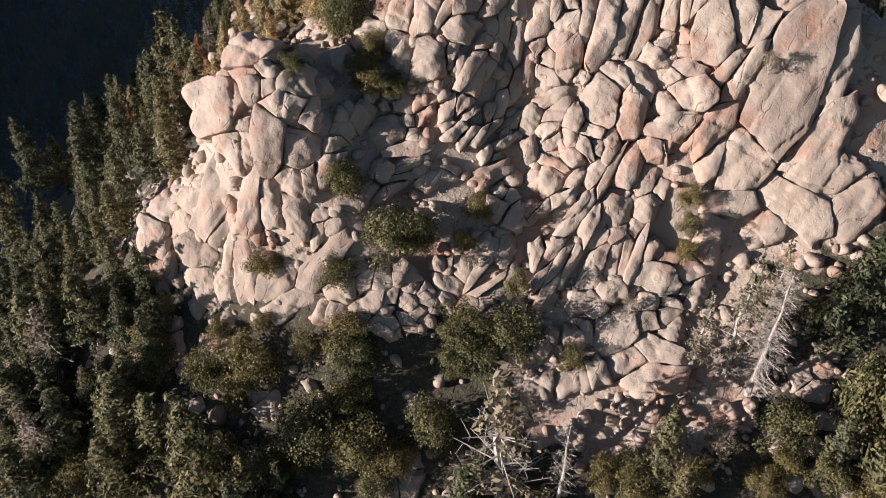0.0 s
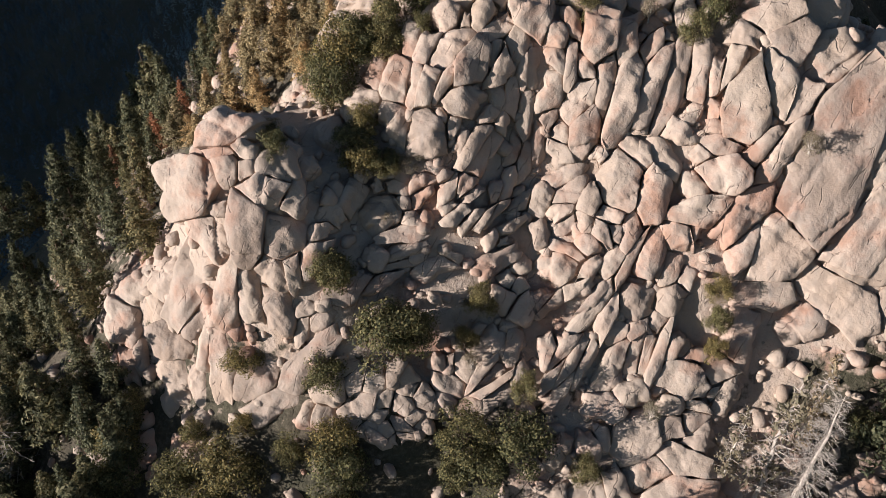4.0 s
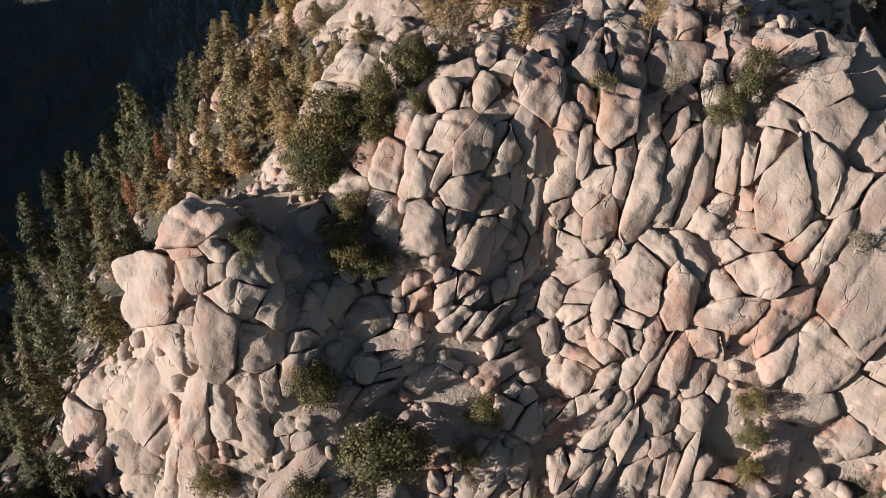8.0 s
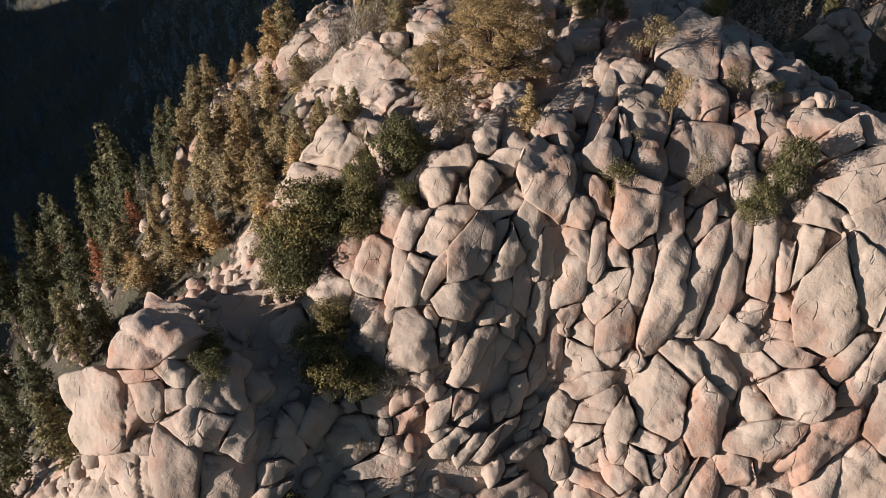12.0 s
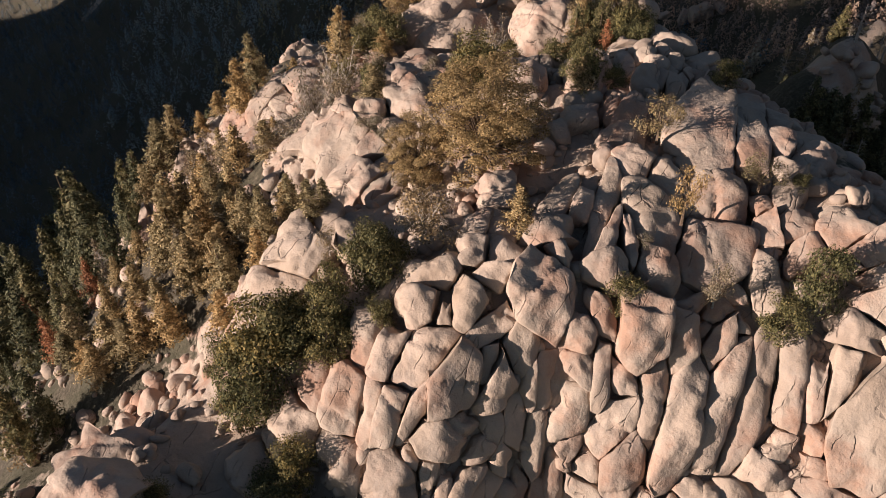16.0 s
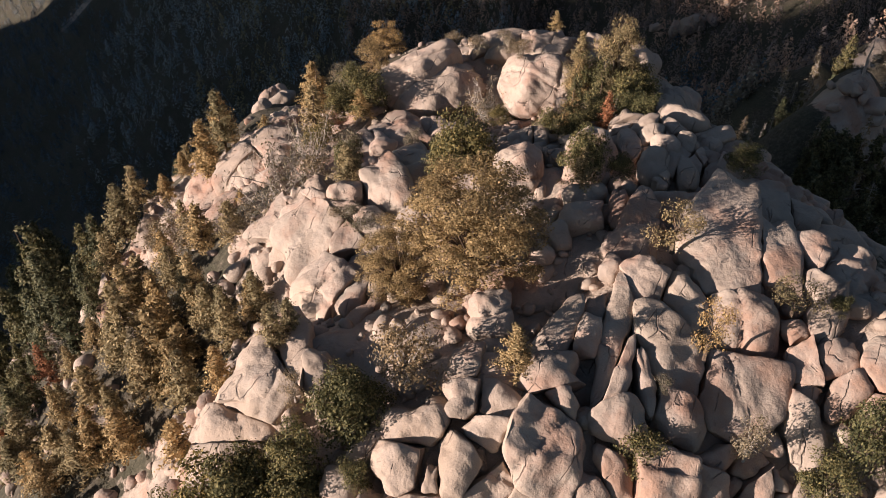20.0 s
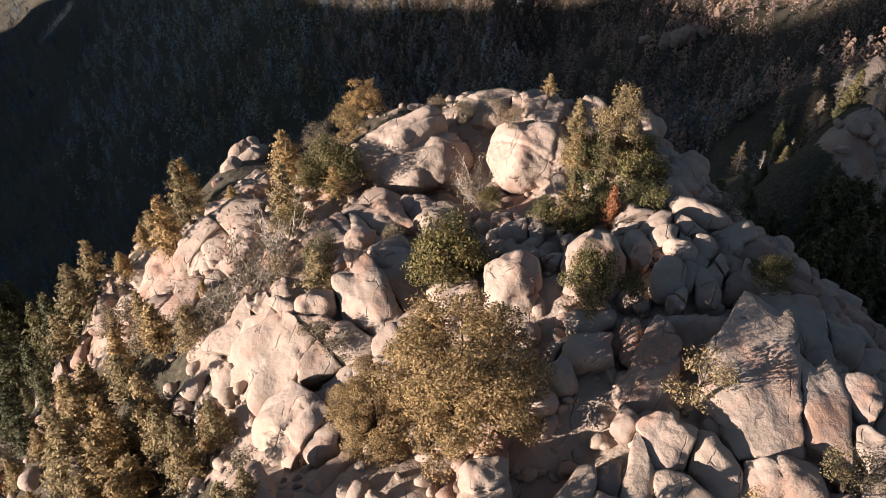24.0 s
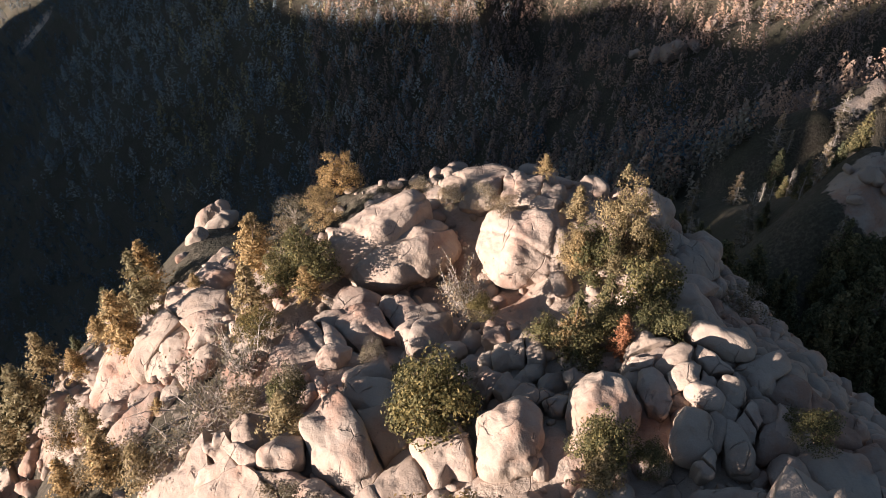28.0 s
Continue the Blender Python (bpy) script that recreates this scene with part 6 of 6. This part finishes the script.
for spot in ((19.3, 55.7, 0.7, 3.1, 2.3), (32.8, 70.0, 20.5, 2.7, 2.7), (22.0, 44.4, -7.6, 4.6, 3.6), (27.3, 44.0, -7.0, 4.5, 3.4), (-19.4, 44.2, -14.4, 7.3, 3.8), (2.8, 58.9, 4.2, 2.3, 2.4), (-15.2, 71.8, 20.3, 1.3, 2.4), (-2.8, 71.1, 18.1, 1.8, 3.3), (-5.1, 67.7, 14.6, 1.1, 1.4), (0.8, 85.6, 29.9, 2.2, 4.1), (-6.7, 135.0, 20.0, 2.1, 3.9), (-2.8, 103.6, 25.5, 2.6, 3.5), (1.0, 85.4, 29.9, 4.6, 4.9), (19.2, 80.6, 27.7, 3.9, 1.9), (15.1, 83.6, 30.1, 1.4, 1.4), (-5.3, 84.6, 29.2, 2.5, 1.8), (5.2, 132.8, 25.8, 1.9, 1.9), (-7.0, 141.1, 16.8, 2.8, 4.4),):
    plant("bush", *spot)
for spot in ((10.8, 129.6, 26.8, 2.4, 3.1), (12.1, 128.6, 27.0, 1.8, 2.5), (7.4, 130.8, 26.3, 1.7, 1.9), (6.9, 106.5, 28.3, 1.3, 1.5), (-3.8, 111.2, 26.1, 3.8, 2.9), (31.0, 122.0, 20.3, 2.4, 4.4), (-14.9, 111.1, 18.6, 2.9, 2.9), (-8.3, 95.6, 23.0, 3.1, 3.0), (5.4, 132.4, 25.9, 1.9, 2.4), (7.9, 130.9, 26.4, 1.6, 2.8), (11.6, 128.3, 26.7, 1.7, 2.5), (-20.5, 114.9, 14.4, 4.0, 5.4), (-14.4, 112.0, 19.0, 3.8, 4.4), (-27.1, 122.2, 8.2, 4.1, 4.5), (1.2, 114.9, 25.4, 2.1, 2.4), (-7.3, 112.5, 24.0, 2.9, 3.5), (-4.7, 105.4, 25.2, 2.3, 3.2),):
    plant("bush", *spot)
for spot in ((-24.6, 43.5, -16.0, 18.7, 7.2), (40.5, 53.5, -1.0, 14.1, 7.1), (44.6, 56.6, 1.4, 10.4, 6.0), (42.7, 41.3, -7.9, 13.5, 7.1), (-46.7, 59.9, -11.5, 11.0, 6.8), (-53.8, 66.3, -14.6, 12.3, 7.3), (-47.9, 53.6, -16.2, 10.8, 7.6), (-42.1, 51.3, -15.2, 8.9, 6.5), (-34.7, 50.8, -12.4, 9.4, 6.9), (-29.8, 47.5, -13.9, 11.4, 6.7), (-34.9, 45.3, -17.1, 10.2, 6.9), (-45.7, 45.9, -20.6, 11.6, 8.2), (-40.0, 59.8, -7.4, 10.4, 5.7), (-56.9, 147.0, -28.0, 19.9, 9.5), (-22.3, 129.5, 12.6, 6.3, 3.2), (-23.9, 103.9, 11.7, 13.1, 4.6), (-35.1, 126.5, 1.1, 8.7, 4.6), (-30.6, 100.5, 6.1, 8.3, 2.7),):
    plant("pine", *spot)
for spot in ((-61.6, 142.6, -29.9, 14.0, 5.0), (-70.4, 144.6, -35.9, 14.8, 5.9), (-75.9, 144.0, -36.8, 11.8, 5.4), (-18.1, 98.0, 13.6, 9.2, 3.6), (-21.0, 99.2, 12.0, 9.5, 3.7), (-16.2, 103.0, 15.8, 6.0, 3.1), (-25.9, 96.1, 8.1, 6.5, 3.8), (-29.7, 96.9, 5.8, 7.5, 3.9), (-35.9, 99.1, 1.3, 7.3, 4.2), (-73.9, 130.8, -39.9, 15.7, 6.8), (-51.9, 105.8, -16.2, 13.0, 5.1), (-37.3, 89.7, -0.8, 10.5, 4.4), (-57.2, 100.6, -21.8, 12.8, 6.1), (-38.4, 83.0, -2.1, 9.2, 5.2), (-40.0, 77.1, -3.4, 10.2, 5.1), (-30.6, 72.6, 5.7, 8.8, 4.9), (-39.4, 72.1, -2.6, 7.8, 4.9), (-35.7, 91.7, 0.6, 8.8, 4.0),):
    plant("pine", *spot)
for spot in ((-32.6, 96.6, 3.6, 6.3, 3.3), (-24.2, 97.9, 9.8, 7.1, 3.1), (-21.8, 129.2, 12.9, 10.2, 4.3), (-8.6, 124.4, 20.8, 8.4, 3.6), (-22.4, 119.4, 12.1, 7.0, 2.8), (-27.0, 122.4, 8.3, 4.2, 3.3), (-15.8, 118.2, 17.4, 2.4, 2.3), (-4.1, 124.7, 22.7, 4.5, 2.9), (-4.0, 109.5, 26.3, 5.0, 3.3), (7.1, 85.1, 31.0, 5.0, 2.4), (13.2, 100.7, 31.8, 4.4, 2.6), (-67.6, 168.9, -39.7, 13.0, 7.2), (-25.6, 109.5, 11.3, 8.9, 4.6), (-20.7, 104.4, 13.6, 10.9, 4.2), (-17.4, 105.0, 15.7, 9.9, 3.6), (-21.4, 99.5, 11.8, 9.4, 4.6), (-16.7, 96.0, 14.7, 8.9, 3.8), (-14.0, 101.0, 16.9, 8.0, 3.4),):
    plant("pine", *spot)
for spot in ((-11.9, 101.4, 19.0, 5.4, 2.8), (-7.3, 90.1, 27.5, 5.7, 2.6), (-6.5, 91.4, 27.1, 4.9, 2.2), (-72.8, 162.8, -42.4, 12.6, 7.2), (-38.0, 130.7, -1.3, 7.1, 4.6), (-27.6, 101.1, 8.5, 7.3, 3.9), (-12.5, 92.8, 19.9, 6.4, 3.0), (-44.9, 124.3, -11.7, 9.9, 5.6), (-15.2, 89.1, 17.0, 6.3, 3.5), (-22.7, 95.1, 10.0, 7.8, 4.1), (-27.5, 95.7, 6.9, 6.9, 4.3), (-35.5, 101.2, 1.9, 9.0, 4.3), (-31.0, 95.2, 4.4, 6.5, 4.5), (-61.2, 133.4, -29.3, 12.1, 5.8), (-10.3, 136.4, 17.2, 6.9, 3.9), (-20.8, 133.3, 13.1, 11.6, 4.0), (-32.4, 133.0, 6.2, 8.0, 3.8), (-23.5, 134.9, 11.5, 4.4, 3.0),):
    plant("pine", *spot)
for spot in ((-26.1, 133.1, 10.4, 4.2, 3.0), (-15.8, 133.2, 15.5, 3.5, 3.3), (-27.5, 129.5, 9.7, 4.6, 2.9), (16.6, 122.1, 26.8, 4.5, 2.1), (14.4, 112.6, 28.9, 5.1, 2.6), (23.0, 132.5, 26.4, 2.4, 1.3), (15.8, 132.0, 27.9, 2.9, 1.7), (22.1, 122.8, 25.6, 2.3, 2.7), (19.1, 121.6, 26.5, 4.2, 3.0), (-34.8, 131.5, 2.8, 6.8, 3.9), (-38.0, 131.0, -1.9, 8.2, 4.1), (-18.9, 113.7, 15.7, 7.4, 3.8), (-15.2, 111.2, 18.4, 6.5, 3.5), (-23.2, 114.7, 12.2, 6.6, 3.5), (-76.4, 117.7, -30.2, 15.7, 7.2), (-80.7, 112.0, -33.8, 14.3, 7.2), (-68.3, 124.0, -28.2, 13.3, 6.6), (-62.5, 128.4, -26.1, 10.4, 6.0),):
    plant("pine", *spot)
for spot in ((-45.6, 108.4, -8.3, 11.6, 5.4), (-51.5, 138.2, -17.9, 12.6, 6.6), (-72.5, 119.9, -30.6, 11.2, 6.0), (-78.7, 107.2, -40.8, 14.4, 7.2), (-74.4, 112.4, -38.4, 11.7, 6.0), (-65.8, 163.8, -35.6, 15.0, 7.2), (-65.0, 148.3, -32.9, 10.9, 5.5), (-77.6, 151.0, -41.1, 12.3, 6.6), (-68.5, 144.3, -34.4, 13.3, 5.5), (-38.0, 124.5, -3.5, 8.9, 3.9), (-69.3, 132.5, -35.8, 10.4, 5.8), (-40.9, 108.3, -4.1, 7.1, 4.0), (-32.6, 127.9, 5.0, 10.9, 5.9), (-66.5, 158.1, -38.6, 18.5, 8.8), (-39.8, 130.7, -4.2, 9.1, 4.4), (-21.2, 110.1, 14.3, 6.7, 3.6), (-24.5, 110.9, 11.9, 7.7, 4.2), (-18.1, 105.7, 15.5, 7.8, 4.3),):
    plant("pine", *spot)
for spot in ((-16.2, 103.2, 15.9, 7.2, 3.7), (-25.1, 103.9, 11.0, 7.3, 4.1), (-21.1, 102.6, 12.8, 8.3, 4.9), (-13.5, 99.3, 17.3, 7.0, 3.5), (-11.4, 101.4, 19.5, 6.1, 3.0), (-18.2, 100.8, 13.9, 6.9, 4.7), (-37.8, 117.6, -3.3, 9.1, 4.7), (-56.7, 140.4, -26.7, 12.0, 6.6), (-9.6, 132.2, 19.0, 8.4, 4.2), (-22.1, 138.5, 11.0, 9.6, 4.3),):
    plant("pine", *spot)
for spot in ((5.7, 42.0, -13.1, 21.5, 10.4), (28.4, 50.2, -3.3, 17.6, 4.9), (32.9, 54.2, -1.0, 12.7, 4.4), (25.9, 52.0, -2.1, 9.5, 3.7), (-44.6, 58.1, -11.4, 10.6, 7.4), (-44.8, 49.4, -17.9, 11.2, 6.7), (-37.9, 89.3, -1.3, 7.5, 3.4), (-22.5, 101.9, 11.9, 5.5, 3.2), (-25.2, 122.9, 9.8, 4.6, 2.8),):
    plant("snagpine", *spot)
for spot in ((11.6, 41.4, -12.3, 14.1, 4.8), (69.5, 164.6, 2.5, 6.8, 6.4),):
    plant("bare", *spot)
for spot in ((30.9, 49.0, -4.1, 17.2, 7.4),):
    plant("deadpine", *spot)
for spot in ((-40.0, 103.3, -2.6, 6.9, 3.0), (-61.9, 131.7, -29.8, 9.8, 3.8), (-38.7, 112.5, -2.9, 7.1, 3.0),):
    plant("deadbrown", *spot)
for spot in ((-3.2, 133.8, 22.4, 4.1, 4.1), (-2.2, 139.9, 21.2, 4.6, 5.0), (16.8, 122.5, 26.8, 3.2, 1.9),):
    plant("round", *spot)
for spot in ((-8.1, 112.7, 23.4, 3.8, 4.0), (-11.7, 112.3, 21.0, 4.0, 4.1), (8.0, 120.4, 25.0, 4.0, 2.5), (-8.6, 117.9, 22.0, 5.6, 3.7), (-10.8, 115.0, 21.3, 6.5, 4.3), (7.9, 120.1, 25.0, 3.9, 2.9),):
    plant("dead", *spot)
for spot in ((17.6, 93.1, 32.0, 3.5, 3.9), (23.4, 87.9, 31.5, 2.6, 3.4), (17.8, 85.4, 30.8, 4.4, 2.4), (20.6, 124.6, 26.6, 5.8, 4.5),):
    plant("flatpine", *spot)
for spot in ((5.3, 94.4, 28.4, 9.6, 11.0), (0.4, 95.2, 26.6, 6.8, 6.6),):
    plant("bigpine", *spot)


# trees in the gullies beside the tower and below the summit
for spot in ((14.5, 112.6, 27.9, 5.7, 2.9), (16.9, 114.6, 27.7, 5.2, 2.6)):
    plant("shadepine", *spot)
for spot in ((20.5, 123.3, 25.4, 7.6, 5.0), (16.7, 123.0, 25.0, 5.1, 3.5)):
    plant("round", *spot)
plant("deadbrown", 16.9, 110.9, 29.3, 3.8, 1.9)
plant("pine", 17.8, 127.8, 26.6, 4.5, 2.2)
for x, y, z, s in ((20.4, 116.9, 26.6, 5.1), (22.4, 123.4, 24.9, 3.9), (18.0, 122.5, 25.3, 4.5),
                   (12.9, 114.2, 26.7, 3.0), (20.1, 111.3, 29.9, 2.8), (24.9, 104.1, 29.5, 2.2),
                   (14.9, 111.2, 28.5, 2.9), (-7.5, 71.1, 17.4, 4.3), (-5.5, 80.0, 24.9, 3.8),
                   (-9.8, 80.4, 22.9, 6.0), (-8.4, 81.0, 24.2, 5.1), (-2.6, 83.5, 27.7, 4.5),
                   (-5.0, 80.3, 25.3, 3.5), (-14.8, 68.9, 20.7, 3.0), (-10.2, 63.0, 10.6, 4.5)):
    plant("oak", x, y, z, s, s)

# more pines and scrub on the wooded slopes
r = np.random.RandomState(12)
for _ in range(150):
    x, y = r.uniform(-92, -24), r.uniform(58, 172)
    if y < 85 and x > -33 or rockiness(x, y) > 0.1:
        continue
    high = r.uniform(4, 8)
    plant("deadbrown" if r.uniform() < 0.06 else ("snagpine" if r.uniform() < 0.12 else "pine"), x, y, float(relief(x, y)) - 0.3, high, high * r.uniform(0.38, 0.55))
for _ in range(120):
    x, y = r.uniform(-90, 60), r.uniform(22, 62)
    if rockiness(x, y) > 0.15:
        continue
    high = r.uniform(2.5, 5)
    plant("oak", x, y, float(relief(x, y)) - 0.3, high, high * r.uniform(0.9, 1.4))
for _ in range(46):
    x, y = r.uniform(-66, -33), r.uniform(46, 84)
    if rockiness(x, y) > 0.15:
        continue
    high = r.uniform(5.5, 9)
    plant("pine", x, y, float(relief(x, y)) - 0.3, high, high * r.uniform(0.42, 0.58))
for _ in range(75):
    x, y = r.uniform(-66, -31), r.uniform(50, 82)
    if rockiness(x, y) > 0.3:
        continue
    high = r.uniform(6, 10)
    plant("pine", x, y, float(relief(x, y)) - 0.3, high, high * r.uniform(0.42, 0.58))
for _ in range(60):
    x, y = r.uniform(-60, 60), r.uniform(20, 44)
    high = r.uniform(6, 11)
    plant("pine", x, y, float(relief(x, y)) - 0.3, high, high * r.uniform(0.4, 0.6))


def far_wood(name, count, seed, material, area, test, label, high=(5, 12), slim=0.68, sprays=60):
    """A distant wood: thousands of rough crowns in one sheet of geometry."""
    r = np.random.RandomState(seed)
    x, y = r.uniform(area[0], area[1], count), r.uniform(area[2], area[3], count)
    ok = test(x, y, r.uniform(0, 1, count))
    x, y = x[ok], y[ok]
    z = relief(x, y) - 0.5
    h = r.uniform(high[0], high[1], len(x))
    f = (np.arange(sprays) + r.uniform(0, 1, (len(x), sprays))) / sprays
    a = r.uniform(0, 6.3, f.shape)
    out = h[:, None] * slim * 0.5 * np.minimum((1.03 - f) ** 0.8, 0.45 + 1.6 * f) * r.uniform(0.72, 1.06, f.shape)
    tuft = np.stack([x[:, None] + np.cos(a) * out, y[:, None] + np.sin(a) * out, z[:, None] + h[:, None] * (0.1 + 0.9 * f)], -1)
    face = np.stack([np.cos(a), np.sin(a), 0.75 + 0 * a], -1) + r.normal(size=(*f.shape, 3)) * 0.25
    side = np.cross(face, r.normal(size=(*f.shape, 3)))
    side /= np.linalg.norm(side, axis=-1, keepdims=True)
    rise = np.cross(side, face)
    rise /= np.linalg.norm(rise, axis=-1, keepdims=True)
    big = (h[:, None] * r.uniform(0.4, 1.1, f.shape) / sprays**0.5 * 0.5)[..., None]
    n = len(x) * sprays
    v = np.stack([tuft - side * big, tuft + rise * big * 0.8, tuft + side * big - rise * big * 0.3], 2).reshape(-1, 3)
    ob = new(name, mesh_from(name, v, np.arange(3 * n).reshape(-1, 3), material, False, np.repeat(r.uniform(0, 1, len(x)), sprays * 3)))
    return tagged(ob, label, "forest", kind="stuff")


def beyond(x, y):
    """Outside the crag, its own wooded slope and the flank beside it."""
    return ((y > 165) | (x < -90) | (x > 62)) & ~((x > 20) & (x < 125) & (y < 235) & (rockiness(x, y) > -1))


# the shaded flank behind the crag: pines, thin snags and grey blocks of an outcrop
r = np.random.RandomState(15)
for _ in range(150):
    x, y = r.uniform(34, 120), r.uniform(128, 236)
    if y < 150 - 0.6 * (x - 34) or rockiness(x, y) > 0.5:
        continue
    high = r.uniform(5, 11)
    plant(("shadepine", "snagpine", "snagpine", "bare")[r.randint(4)], x, y, float(relief(x, y)) - 0.3, high, high * r.uniform(0.4, 0.55))
for _ in range(110):
    x, y = r.uniform(36, 66), r.uniform(122, 152)
    if y < 150 - 0.75 * (x - 34) or rockiness(x, y) > 0.5:
        continue
    high = r.uniform(5, 10)
    plant("shadepine", x, y, float(relief(x, y)) - 0.3, high, high * r.uniform(0.45, 0.6))
for x, y, high in ((54, 141, 12), (57, 140, 11), (60, 145, 12), (63, 143, 11), (65, 148, 12), (69, 147, 11), (72, 152, 12), (76, 150, 12), (59, 136, 10), (66, 140, 11), (73, 145, 12), (56, 146, 9), (80, 156, 12)):
    plant("shadepine", x, y, float(relief(x, y)) - 0.3, high, high * 0.55)
for _ in range(70):
    x, y, s = r.uniform(53, 84), r.uniform(146, 178), r.uniform(0.6, 2.0)
    if rockiness(x, y) < 0.4:
        continue
    ob = new("granite_block", SHAPES[r.randint(10)])
    ob.matrix_basis = pose(x, y, float(relief(x, y)) + 0.3 * s + 0.6, r.uniform(-35, 35), r.uniform(-35, 35), r.uniform(0, 360)) @ Matrix.Diagonal((s, s, s, 1))
    tagged(ob, "grey granite block on a shaded outcrop", "boulder", "blocks of the outcrop")

for x, y, s, turn in ((99, 328, 4.4, 20), (94, 331, 3.0, 70), (106, 327, 2.4, 130), (88, 336, 2.0, 10), (113, 333, 2.2, 40)):
    ob = new("granite_block", SHAPES[int(turn) % 10])
    ob.matrix_basis = pose(x, y, float(relief(x, y)) + 0.75 * s, 12, -14, turn) @ Matrix.Diagonal((s, s, s * 1.3, 1))
    tagged(ob, "pale sunlit boulder among burnt trees across the valley", "boulder", "boulders across the valley")

# the farther wood takes the paler needles, so haze there is only colour
far_wood("valley_forest", 12500, 31, FOREST, (-560, 200, 60, 800), lambda x, y, u: beyond(x, y) & (x < 40 + 0.2 * y) & ((y + 0.5 * x < 330 + 50 * u) | (x < -230 + 40 * u)) & (np.hypot((x + 262) / 16, (y - 640) / 9) > 1), "dense dark conifer forest in the shaded valley, blue haze put into its colour")
far_wood("distant_forest", 11500, 34, HAZY, (-560, 200, 280, 800), lambda x, y, u: (y + 0.5 * x > 330 + 50 * u) & (x > -230 + 40 * u) & (x < 30 + 30 * u) & (np.hypot((x + 262) / 16, (y - 640) / 9) > 1), "distant forest on the far side of the valley, coloured paler and bluer for haze")
far_wood("burnt_forest", 7000, 32, BURNT, (-40, 330, 170, 470), lambda x, y, u: beyond(x, y) & (rockiness(x, y) < 0.6), "burnt forest of brown and grey standing trees", (6, 12), 0.55, 76)
# whole crowns tinted gold, standing in for sun on the tops
far_wood("tall_pines", 170, 36, GOLDEN, (-130, 40, 395, 560), lambda x, y, u: u > 0, "scattered tall pines with the gold of the last sun put into their needles", (11, 17), 0.5, 70)
far_wood("pale_snags", 900, 33, STRAW, (30, 88, 232, 290), lambda x, y, u: rockiness(x, y) < 0.6, "pale thicket of bare saplings on the far slope", (4, 8), 0.25, 16)
